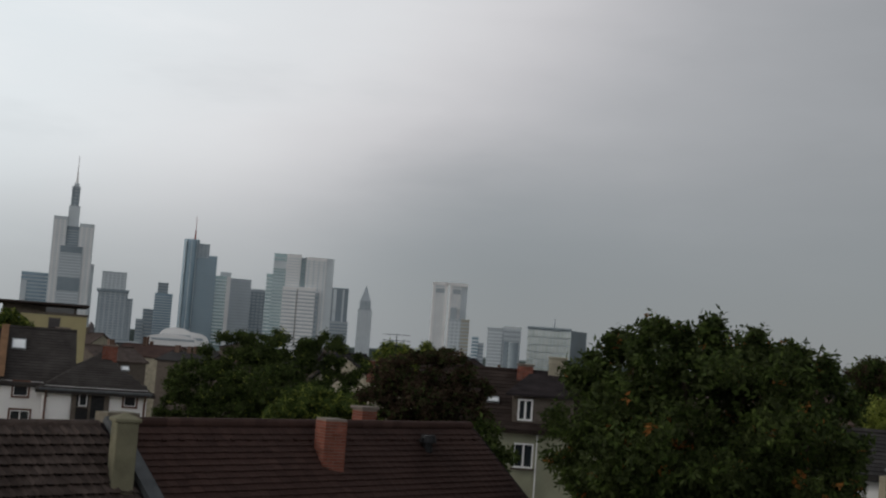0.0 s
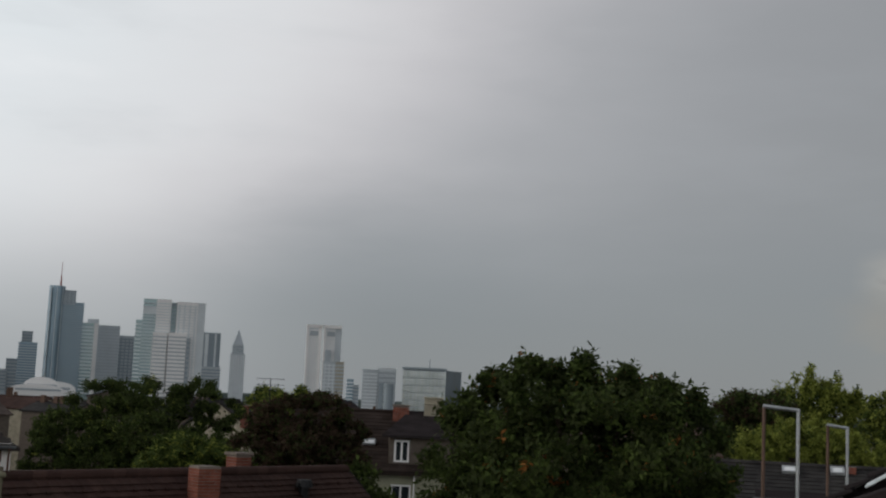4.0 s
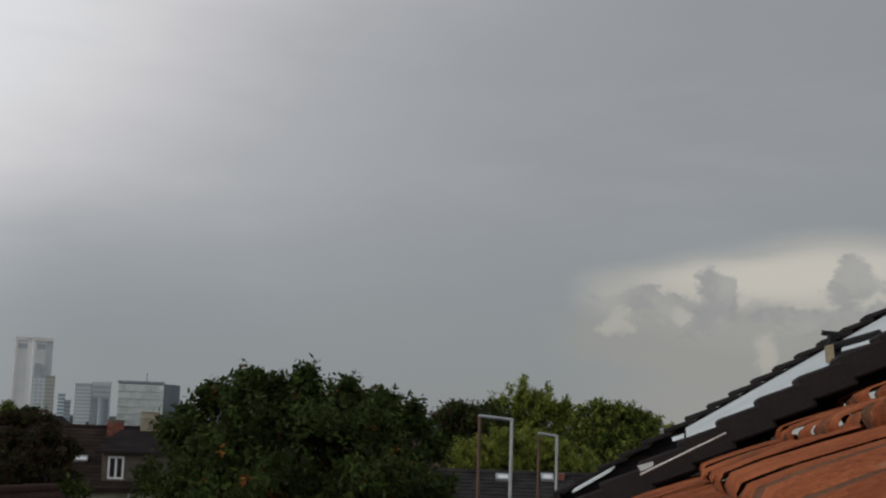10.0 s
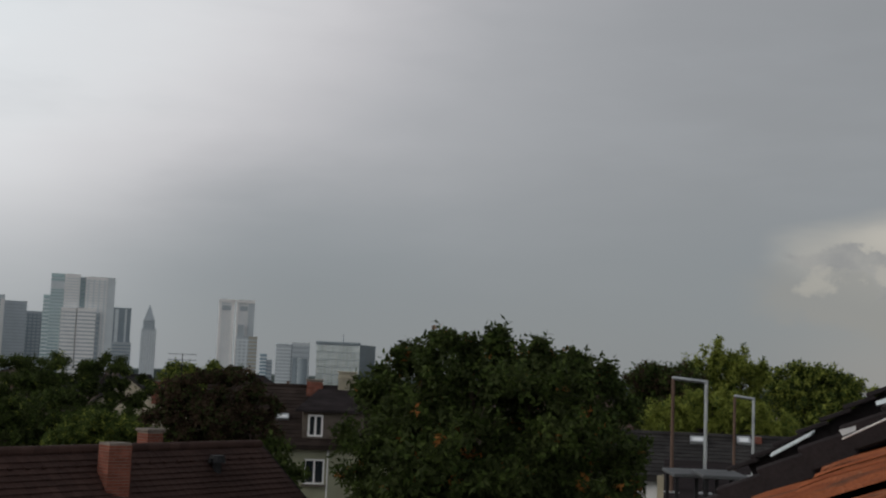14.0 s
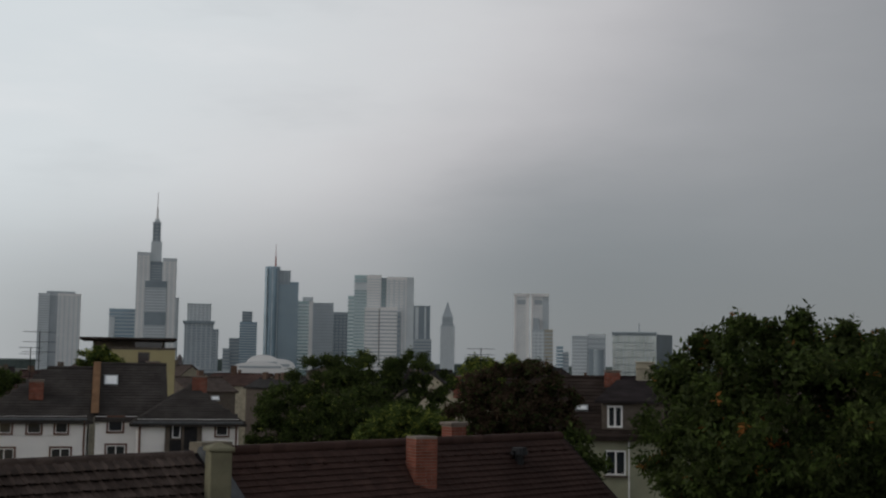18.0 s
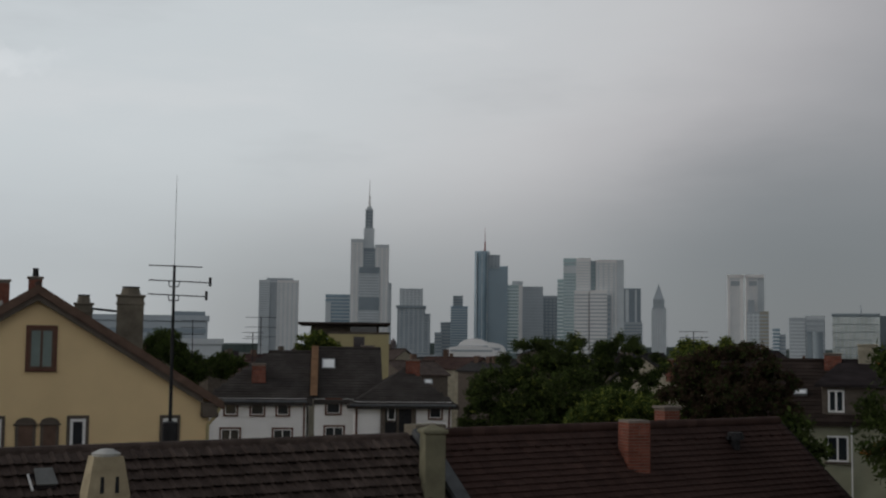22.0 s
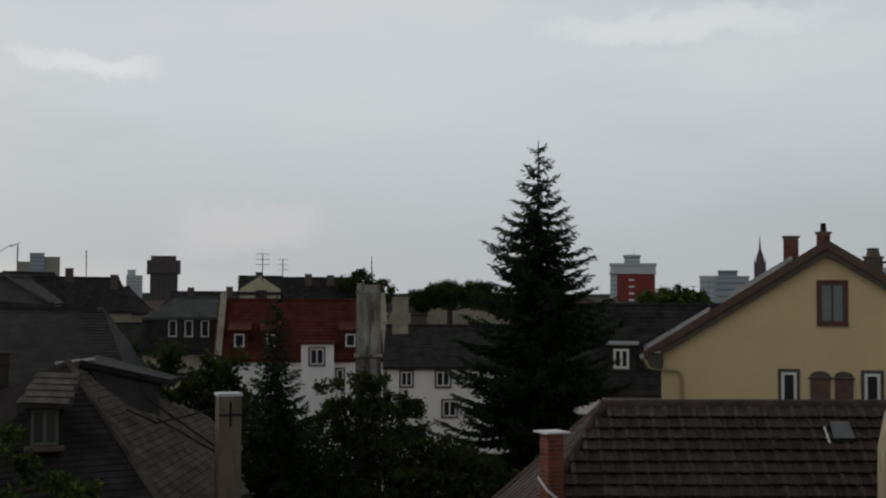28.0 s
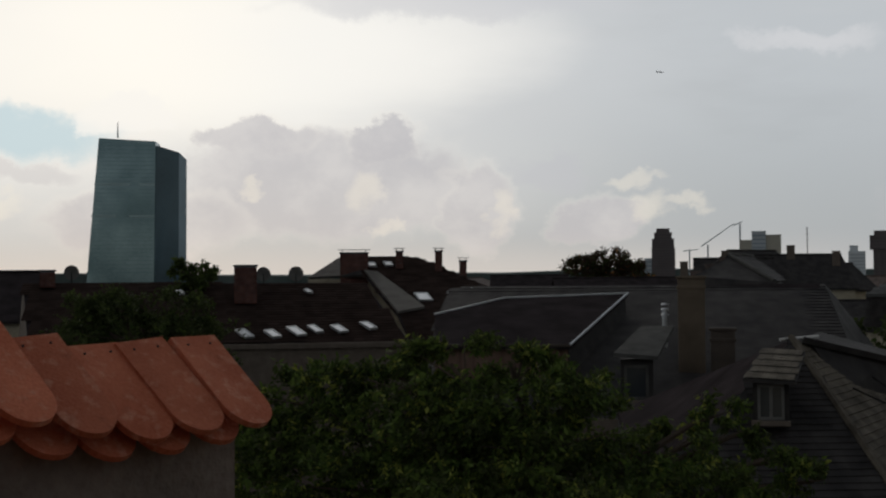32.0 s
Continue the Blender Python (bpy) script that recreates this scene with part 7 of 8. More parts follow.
# ---- trees ----
def leaf_mat(name, a, b, c=None):
    m = bpy.data.materials.new(name)
    m.use_nodes = True
    N, L = m.node_tree.nodes, m.node_tree.links
    p = N["Principled BSDF"]
    p.inputs["Roughness"].default_value = 0.75
    p.inputs["Specular IOR Level"].default_value = 0.08
    geo = N.new("ShaderNodeNewGeometry")
    tc = N.new("ShaderNodeTexCoord")
    no = N.new("ShaderNodeTexNoise")
    no.inputs["Scale"].default_value = 0.8
    L.new(tc.outputs["Object"], no.inputs[0])
    add = N.new("ShaderNodeMath")
    add.operation = "MULTIPLY_ADD"
    L.new(geo.outputs["Random Per Island"], add.inputs[0])
    add.inputs[1].default_value = 0.7
    L.new(no.outputs[0], add.inputs[2])
    mr = N.new("ShaderNodeMapRange")
    mr.inputs[1].default_value, mr.inputs[2].default_value = 0.35, 1.15
    L.new(add.outputs[0], mr.inputs[0])
    mx = N.new("ShaderNodeMix")
    mx.data_type = "RGBA"
    mx.inputs[6].default_value, mx.inputs[7].default_value = (*a, 1), (*b, 1)
    L.new(mr.outputs[0], mx.inputs[0])
    L.new(mx.outputs[2], p.inputs["Base Color"])
    tr = N.new("ShaderNodeBsdfTranslucent")
    L.new(mx.outputs[2], tr.inputs[0])
    ms = N.new("ShaderNodeMixShader")
    ms.inputs[0].default_value = 0.25
    L.new(p.outputs[0], ms.inputs[1])
    L.new(tr.outputs[0], ms.inputs[2])
    L.new(ms.outputs[0], N["Material Output"].inputs[0])
    return m


L_DARK = leaf_mat("leaf_dark_green", (0.022, 0.032, 0.011), (0.054, 0.070, 0.023))
L_MID = leaf_mat("leaf_green", (0.028, 0.048, 0.012), (0.078, 0.108, 0.028))
# yellow-green leaf, lightened further so its colour holds the sunlight on the back row
L_LIME = leaf_mat("leaf_sunlit_yellow_green", (0.11, 0.14, 0.024), (0.25, 0.28, 0.06))
L_RUSTY = leaf_mat("leaf_red_brown", (0.034, 0.024, 0.016), (0.066, 0.044, 0.028))
L_ORANGE = leaf_mat("leaf_orange", (0.20, 0.075, 0.02), (0.32, 0.14, 0.04))
L_FIR = leaf_mat("needles", (0.012, 0.022, 0.012), (0.035, 0.055, 0.028))
L_YARD = leaf_mat("leaf_yard", (0.028, 0.054, 0.013), (0.10, 0.145, 0.032))


def leaves_mesh(name, pos, axis, size, width, mats, slots, rng, leaflets=5, spread=0.6, droop=0.25):
    """Sprays of pointed leaves: each position carries a fan of leaflets along its axis."""
    n = len(pos)
    k = leaflets
    ax = axis / np.linalg.norm(axis, axis=1, keepdims=True)
    P = np.repeat(pos, k, 0)
    A = np.repeat(ax, k, 0)
    S = np.repeat(size, k)
    step = np.tile(np.arange(k) / max(k - 1, 1), n)
    rnd = rng.normal(size=(n * k, 3))
    side = np.cross(A, rnd)
    side /= np.linalg.norm(side, axis=1, keepdims=True) + 1e-9
    d = A * (1 - spread) + side * spread * 1.3 + np.array([0, 0, -droop])
    d /= np.linalg.norm(d, axis=1, keepdims=True)
    base = P + A * (S * (step - 0.5) * 1.6)[:, None]
    w = np.cross(d, rng.normal(size=(n * k, 3)))
    w /= np.linalg.norm(w, axis=1, keepdims=True) + 1e-9
    L = (S * rng.uniform(0.7, 1.2, n * k))[:, None]
    W = L * width
    v = np.stack([base, base + d * L * 0.45 + w * W, base + d * L, base + d * L * 0.45 - w * W], 1).reshape(-1, 3)
    me = bpy.data.meshes.new(name)
    m = n * k
    me.vertices.add(4 * m)
    me.vertices.foreach_set("co", v.ravel())
    me.loops.add(4 * m)
    me.loops.foreach_set("vertex_index", np.arange(4 * m))
    me.polygons.add(m)
    me.polygons.foreach_set("loop_start", np.arange(m) * 4)
    me.polygons.foreach_set("loop_total", np.full(m, 4))
    for x in mats:
        me.materials.append(x)
    me.polygons.foreach_set("material_index", np.repeat(slots, k).astype(np.int32))
    me.update()
    me.validate()
    return me


def broad_tree(label, az, d, lobes, ground, n, size, mats, probs, seed, leaflets=5, width=0.22, trunk_r=0.25, group="trees", trunk_x=0.0, inner=0.35, droop=0.25, clump=26):
    """lobes: (bearing, el, extra distance, rx, rz) of the crown's rounded masses; ground: foot height above the eye."""
    rng = np.random.default_rng(seed)
    ob = thing("tree", label, "tree", place(az, d, ground), group)
    inv = ob.matrix_basis.inverted()
    cs = []
    for a, el, dy, rx, rz in lobes:
        dd = d + dy
        c = inv @ spot(a, dd, dd * math.tan(radians(el)))
        cs.append((np.array(c), rx, rz))
    vol = np.array([rx * rx * rz for _, rx, rz in cs]) ** 0.75
    cnt = np.maximum(20, (n * vol / vol.sum()).astype(int))
    pos, ax = [], []
    for (c, rx, rz), k in zip(cs, cnt):
        # uneven boughs: leaves gather in clumps over the lobe's outer shell
        m = max(6, k // clump)
        u = rng.normal(size=(m, 3))
        u /= np.linalg.norm(u, axis=1, keepdims=True)
        r = np.where(rng.random(m) < inner, rng.uniform(0.3, 0.8, m), rng.uniform(0.74, 1.02, m))
        cl = u * r[:, None]
        pick = rng.integers(0, m, k)
        q = cl[pick] + rng.normal(size=(k, 3)) * 0.115
        pos.append(c + q * np.array([rx, rx, rz]))
        ax.append(cl[pick] * 0.9 + rng.normal(size=(k, 3)) * 0.45 + np.array([0, 0, 0.12]))
    pos, ax = np.concatenate(pos), np.concatenate(ax)
    slots = rng.choice(len(mats), len(pos), p=probs)
    me = leaves_mesh("crown", pos, ax, rng.uniform(0.75, 1.25, len(pos)) * size, width, mats, slots, rng, leaflets, 0.6, droop)
    cr = new("crown", me)
    cr.parent = ob
    top = max(c[2] for c, _, _ in cs)
    bm = bmesh.new()
    fork = Vector((trunk_x, 0, max(1.5, min(c[2] - rz for c, _, rz in cs) + 0.6)))
    tube(bm, (trunk_x, 0, 0), fork, trunk_r * 1.25, trunk_r, 10)
    part("trunk", bm, M_BARK, ob)
    for c, rx, rz in cs:
        bm = bmesh.new()
        c = Vector(c)
        k = fork.lerp(c, 0.5) + Vector((0, 0, 0.15 * rz))
        tube(bm, fork, k, trunk_r * 0.5, trunk_r * 0.32, 6)
        tube(bm, k, c, trunk_r * 0.32, trunk_r * 0.15, 6)
        for _ in range(5):
            e = c + Vector(rng.normal(size=3) * np.array([rx, rx, rz]) * 0.28)
            tube(bm, c.lerp(k, 0.3), e, trunk_r * 0.12, trunk_r * 0.03, 5)
        part("limb", bm, M_BARK, ob)
    return ob


def fir_tree(label, az, d, top_el, ground, half_w, seed, levels=46, group="conifers"):
    rng = np.random.default_rng(seed)
    ob = thing("fir_tree", label, "tree", place(az, d, ground), group)
    H = d * math.tan(radians(top_el)) - ground
    bm = bmesh.new()
    tube(bm, (0, 0, 0), (0, 0, H * 0.6), 0.28, 0.14, 8)
    tube(bm, (0, 0, H * 0.6), (0, 0, H), 0.14, 0.015, 8)
    part("trunk", bm, M_BARK, ob)
    pos, ax, size = [], [], []
    bm = bmesh.new()
    n_b = levels * 11
    for i in range(n_b):
        f = ((i + rng.uniform(0, 1)) / n_b) ** 0.62
        z = H * (1 - f * 0.88)
        R = half_w * min(1.0, 0.115 * (H - z)) if H - z < 5.5 else min(half_w, half_w * (0.63 + 0.055 * (H - z - 5.5)))
        t = i * 2.39996 + rng.uniform(-0.4, 0.4)
        r = max(0.16, R * (rng.uniform(0.62, 1.0) if rng.random() < 0.85 else rng.uniform(1.0, 1.12)))
        o = np.array([math.cos(t), math.sin(t), 0])
        lift = 0.55 * math.exp(-(H - z) / 1.6)
        dip = rng.uniform(0.30, 0.55)
        pts = []
        for s in np.linspace(0, 1, 7):
            pts.append(np.array([0, 0, z + r * (lift * s - dip * s + (dip * 0.95) * s ** 2.4)]) + o * r * s)
        for a, c in zip(pts[:-1], pts[1:]):
            tube(bm, a, c, 0.018, 0.012, 3, False)
        m = max(4, int(r / 0.085))
        for s in np.linspace(0.10, 1, m):
            j = min(5, int(s * 6))
            g = s * 6 - j
            p = pts[j] * (1 - g) + pts[j + 1] * g
            dirv = pts[j + 1] - pts[j]
            dirv /= np.linalg.norm(dirv)
            lat = np.cross(dirv, [0, 0, 1])
            for sd in (-1, 1):
                pos.append(p)
                ax.append(dirv * 0.9 + lat * sd * 0.65 + np.array([0, 0, rng.uniform(-0.45, 0.10)]))
                size.append(0.17 + 0.20 * min(1.0, r / 1.5) * (1.1 - s))
    part("branches", bm, M_BARK, ob)["kind"] = "stuff"
    pos, ax, size = np.array(pos), np.array(ax), np.array(size)
    me = leaves_mesh("needles", pos, ax, size, 0.16, [L_FIR], np.zeros(len(pos)), rng, 4, 0.30, 0.10)
    nd = new("needles", me)
    nd.parent = ob
    nd["kind"] = "stuff"
    return ob


G0 = -EYE.z
broad_tree("large dense green tree with a few orange leaves", -20.7, 35, [
    (-17.1, -0.2, 0, 1.3, 1.1), (-18.5, 0.4, 0.4, 1.4, 1.1), (-19.9, 0.75, -0.2, 1.5, 1.1), (-21.5, 0.95, 0.2, 1.5, 1.1), (-23.0, 0.95, -0.2, 1.4, 1.1), (-24.4, 0.45, 0, 1.3, 1.1), (-25.8, -0.3, 0.3, 1.3, 1.0),
    (-20.7, -1.8, -0.8, 3.2, 2.0), (-16.9, -2.6, 0, 1.6, 1.7), (-25.4, -2.6, 0, 1.7, 1.8), (-18.4, -4.6, -0.6, 2.5, 1.9), (-23.2, -4.6, -0.5, 2.7, 1.9), (-20.8, -7.2, 0, 3.6, 2.2), (-15.9, -4.9, 0.5, 1.3, 1.4), (-27.0, -4.6, 0.5, 0.9, 1.3)],
    G0, 20000, 0.19, [L_DARK, L_MID, L_ORANGE], [0.62, 0.365, 0.015], 1, 7, 0.20, 0.32, inner=0.25, clump=60)
broad_tree("wide green tree beyond the rust roof", -1.3, 90, [
    (1.6, -2.0, 0, 2.5, 1.6), (0.0, -0.6, 1, 2.4, 1.6), (-2.0, -0.2, 0, 2.3, 1.5), (-3.8, -0.1, 0.5, 1.8, 1.2), (-4.9, -0.9, 0, 1.5, 1.2), (-1.5, -2.0, -1.5, 3.4, 2.0), (-4.0, -2.4, -1, 2.2, 1.8), (2.2, -3.0, -0.5, 1.8, 1.5), (0.2, -3.2, -1.5, 2.8, 2.0), (-2.8, -3.6, -2, 3.0, 2.0)],
    G0, 26000, 0.19, [L_MID, L_DARK, L_LIME], [0.40, 0.58, 0.02], 2, 5, 0.30, 0.35, inner=0.2, clump=70)
broad_tree("olive green shrub tree behind the ridge", -4.3, 70, [(-3.4, -2.6, 0, 1.7, 1.1), (-5.0, -2.9, 0.4, 1.8, 1.2), (-2.4, -3.3, 0, 1.4, 1.0)], G0, 5000, 0.17, [L_MID, L_LIME], [0.8, 0.2], 3, 5, 0.26, 0.2)
broad_tree("bright green tree top behind a gable", -7.6, 120, [(-6.8, -0.3, 0, 1.9, 1.6), (-8.2, -0.2, 0, 2.0, 1.5), (-9.4, -0.5, 0, 1.6, 1.2)], G0, 6000, 0.25, [L_MID, L_LIME], [0.6, 0.4], 4, 5, 0.28, 0.3)
broad_tree("red brown copper tree", -8.6, 55, [(-7.4, -0.8, 0, 1.25, 0.85), (-9.2, -0.5, 0, 1.25, 0.8), (-10.6, -1.0, 0.4, 0.9, 0.65), (-8.4, -2.0, -0.5, 1.6, 1.0), (-10.3, -2.3, 0, 1.15, 0.8), (-6.6, -2.3, 0, 1.1, 0.9), (-9.0, -3.4, 0, 1.6, 0.8)],
    G0, 14000, 0.13, [L_RUSTY, L_DARK], [0.68, 0.32], 5, 5, 0.30, 0.3, inner=0.2, clump=60)
broad_tree("small green tree beside the dormer house", -11.3, 52, [(-11.2, -3.7, 0, 1.0, 0.9), (-11.9, -4.6, 0, 1.0, 1.0), (-10.4, -4.2, 0, 0.9, 0.8)], G0, 700, 0.25, [L_DARK, L_MID], [0.6, 0.4], 6, 5, 0.26, 0.15)
broad_tree("green roof terrace bush by the flat roof", 9.7, 104, [(9.2, 0.2, 0, 1.2, 1.0), (10.2, 0.3, 0, 1.1, 0.9), (9.7, -0.5, 0, 1.6, 1.0)], G0, 1800, 0.24, [L_MID, L_LIME], [0.7, 0.3], 7, 5, 0.26, 0.2)
broad_tree("dark green trees beyond the yellow house", 17.0, 130, [(18.2, -0.4, 0, 2.0, 1.6), (16.6, 0.0, 0, 2.0, 1.5), (15.6, -0.9, 0, 2.0, 1.6), (13.9, -0.8, 4, 2.0, 1.2)], G0, 9000, 0.22, [L_MID, L_DARK], [0.6, 0.4], 8, 5, 0.28, 0.3)
# the row of trees past the steel frames
broad_tree("olive green tree in the back row", -28.4, 78, [(-27.9, 0.2, 0, 1.7, 1.5), (-29.2, 0.3, 0, 1.6, 1.4), (-28.6, -1.2, 0, 2.2, 1.6)], G0, 6500, 0.21, [L_DARK, L_RUSTY, L_MID], [0.45, 0.25, 0.3], 9, 5, 0.26, 0.3, "back row trees")
broad_tree("tall yellow green poplar in the back row", -31.0, 84, [(-30.1, 0.7, 0, 1.1, 2.1), (-31.0, 0.9, 0, 1.2, 2.2), (-32.0, 0.6, 0, 1.1, 2.0), (-32.7, 0.3, 0, 0.9, 1.8), (-31.2, -1.2, 0, 2.6, 1.8)], G0, 9000, 0.20, [L_LIME, L_MID], [0.85, 0.15], 10, 5, 0.26, 0.3, "back row trees", droop=-0.1)
broad_tree("rounded green tree in the back row", -34.8, 80, [(-34.3, 0.5, 0, 1.5, 1.7), (-35.5, 0.4, 0, 1.4, 1.5), (-36.3, 0.0, 0, 1.1, 1.6), (-33.6, -0.3, 0, 1.1, 1.5), (-35.2, -1.4, 0, 2.4, 1.7)], G0, 9000, 0.21, [L_MID, L_LIME, L_DARK], [0.42, 0.43, 0.15], 11, 5, 0.26, 0.3, "back row trees")
broad_tree("yellow green far tree by the roof edge", -37.8, 110, [(-37.5, -0.1, 0, 1.5, 1.5), (-38.6, 0.1, 0, 1.4, 1.4), (-39.6, -0.3, 0, 1.5, 1.4)], G0, 900, 0.45, [L_LIME, L_MID], [0.6, 0.4], 12, 5, 0.26, 0.3, "back row trees")
broad_tree("bright yellow green willow bush", -30.5, 58, [(-28.6, -1.2, 0, 1.0, 1.0), (-29.6, -0.9, 0, 1.0, 1.1), (-30.7, -0.8, 0, 0.9, 1.0), (-32.0, -1.0, 0, 1.1, 1.0), (-33.4, -1.5, 0, 1.0, 0.8)], G0, 6500, 0.17, [L_LIME, L_MID], [0.85, 0.15], 13, 5, 0.16, 0.2, droop=0.1)
# conifers and yard trees
fir_tree("tall dark fir with drooping branches", 34.6, 45, 7.15, G0, 4.1, 21)
fir_tree("smaller dark conifer in the yard", 46.4, 38, 0.1, G0, 2.6, 22, 40)
broad_tree("dark yard tree with thin foliage", 42.2, 40, [(43.4, -4.7, 0, 1.0, 0.7), (42.0, -4.0, 0, 0.9, 0.6), (41.1, -5.0, 0, 0.8, 0.6), (42.6, -5.8, 0, 1.4, 1.0), (40.1, -7.0, 0, 1.2, 0.8), (38.6, -7.7, 0.5, 1.2, 0.8), (41.6, -7.6, -0.4, 2.0, 1.2), (44.3, -7.4, 0, 1.5, 1.2), (43.3, -9.4, 0, 2.2, 1.3), (38.9, -8.6, 0.3, 1.9, 1.3), (36.8, -8.2, 0.8, 1.4, 1.1)], G0, 9000, 0.15, [L_DARK, L_RUSTY, L_MID], [0.78, 0.10, 0.12], 23, 5, 0.26, 0.2)
broad_tree("dark hedge trees in the back yard", 50.6, 48, [(51.6, -3.2, 0, 1.6, 1.3), (50.0, -3.8, 0, 1.5, 1.3), (48.8, -3.9, 1, 1.4, 1.2), (52.6, -3.0, 3, 1.3, 1.1), (50.5, -5.6, 0, 2.6, 1.6), (48.2, -6.5, 0, 2.2, 1.8)], G0, 2000, 0.26, [L_DARK, L_MID], [0.7, 0.3], 24, 5, 0.26, 0.2)
broad_tree("round dark green tree behind the red roof", 42.3, 130, [(42.9, 0.6, 0, 1.7, 1.5), (41.7, 0.4, 0, 1.4, 1.3), (42.3, -0.6, 0, 2.2, 1.5)], G0, 2800, 0.30, [L_DARK, L_MID], [0.6, 0.4], 25, 5, 0.26, 0.3)
broad_tree("green trees behind the dark roof", 38.6, 140, [(40.0, -0.1, 0, 1.6, 1.2), (38.9, 0.2, 0, 2.0, 1.5), (37.4, 0.2, 0, 2.0, 1.5), (36.0, -0.2, 0, 2.0, 1.4)], G0, 10000, 0.2, [L_DARK, L_MID], [0.5, 0.5], 26, 5, 0.26, 0.3)
broad_tree("olive trees in front of the pale flats", 28.6, 200, [(29.4, 0.0, 0, 2.5, 1.6), (28.4, 0.1, 0, 2.4, 1.6), (27.4, -0.1, 0, 2.2, 1.4)], G0, 2200, 0.45, [L_MID, L_LIME], [0.75, 0.25], 27, 5, 0.26, 0.3)
broad_tree("brown autumn tree with a round crown", 63.5, 160, [(64.4, 0.3, 0, 2.6, 2.0), (63.2, 0.45, 0, 2.6, 2.2), (62.2, 0.1, 0, 2.3, 1.8)], G0, 2800, 0.34, [L_RUSTY, L_ORANGE, L_DARK], [0.64, 0.02, 0.34], 28, 5, 0.26, 0.35, inner=0.2)
broad_tree("dark green tree beyond the capped wall", 84.0, 34, [(85.6, -0.9, 0, 0.9, 0.6), (84.2, -1.2, 0, 1.0, 0.7), (82.4, -1.5, 0, 1.1, 0.7), (86.8, -1.6, 0, 0.9, 0.7), (84.4, -2.6, 0, 2.4, 1.1), (82.0, -3.2, 0, 1.4, 0.9)], G0, 3600, 0.12, [L_DARK, L_MID], [0.8, 0.2], 29, 5, 0.24, 0.2)
broad_tree("small green roof garden tree", 81.8, 62, [(82.6, 0.35, 0, 0.7, 0.5), (81.3, 0.45, 0, 0.6, 0.45), (82.0, -0.1, 0, 1.3, 0.4)], G0, 500, 0.22, [L_DARK, L_MID], [0.5, 0.5], 30, 5, 0.26, 0.15)
broad_tree("leafy walnut tree close below the look-out", 66.0, 14, [
    (70.5, -3.9, 0, 0.75, 0.32), (67.8, -3.9, 0.5, 0.7, 0.35), (65.2, -4.6, 0, 0.6, 0.35), (72.8, -4.5, 0.3, 0.7, 0.4), (64.4, -5.6, 0.3, 0.5, 0.3), (75.5, -6.6, 0.5, 0.8, 0.5), (68.5, -5.6, 0, 1.2, 0.5), (62.2, -7.9, 0, 0.6, 0.3), (66.5, -7.4, -0.5, 1.2, 0.55), (71.5, -7.4, -0.3, 1.3, 0.6),
    (58.7, -5.9, 0.5, 0.35, 0.22), (59.6, -7.3, 0.4, 0.6, 0.35), (57.6, -6.9, 0.8, 0.3, 0.2), (56.2, -8.0, 0.6, 0.5, 0.25), (61.5, -9.2, 0, 1.2, 0.5), (67.0, -9.8, -0.5, 1.8, 0.7), (75.0, -9.5, 0, 1.2, 0.6), (54.6, -8.9, 0.8, 0.4, 0.2), (77.5, -5.2, 1.2, 0.8, 0.4), (74.5, -5.0, 0.8, 0.8, 0.4), (79.0, -7.5, 1.0, 0.9, 0.6), (78.5, -10.0, 0.6, 1.2, 0.7)],
    G0, 11000, 0.085, [L_YARD, L_DARK, L_LIME], [0.50, 0.42, 0.08], 31, 7, 0.20, 0.16, inner=0.4, clump=34)

# ---- the roof beneath the look-out: old clay tiles ----
SA, PT, HH, EDGE = 52.3, radians(27), 0.089, 5.95
sv, rv_ = bearing(SA), bearing(SA - 90, -0.75)     # the old eaves sag a little towards the verge
UP = (-sv * math.cos(PT) + Vector((0, 0, 1)) * math.sin(PT)).normalized()
UP = (UP - rv_ * UP.dot(rv_)).normalized()
NRM = UP.cross(rv_)
OWN = Matrix((rv_, UP, NRM)).transposed().to_4x4()


def own(L, q, out=0.0):
    """Place on the own roof: L along the eaves, q metres down the slope from under the eye."""
    return EYE + rv_ * L - UP * q + Vector((0, 0, -HH)) + NRM * out


VERGE_UP = (-bearing(54.0) * math.cos(radians(31)) + Vector((0, 0, 1)) * math.sin(radians(31))).normalized()     # the steeper slope of the verge


class slope_line:
    """A line up the roof slope through a place at az, el, d, seen to pass a second bearing."""

    def __init__(self, a0, e0, a1, e1, d):
        self.p = pt(a0, e0, d)
        w, r = bearing(a1, e1), self.p - EYE
        k = r.cross(VERGE_UP).dot(w.cross(VERGE_UP)) / w.cross(VERGE_UP).length_squared
        self.u = (EYE + w * k - self.p).normalized()

    def at(self, az, out=0.0):
        b = bearing(az - 90)
        return self.p + self.u * (-((self.p - EYE).dot(b)) / self.u.dot(b)) + NRM * out


def lay(line, az, x=0.0, z=0.0):
    """Pose on a slope line: local x along the eaves, y up the slope."""
    u = line.u
    x_ = (u * rv_.dot(u) - rv_).normalized()
    m = Matrix((x_, u, x_.cross(u))).transposed().to_4x4()
    m.translation = line.at(az)
    return m @ Matrix.Translation((x, 0, z))


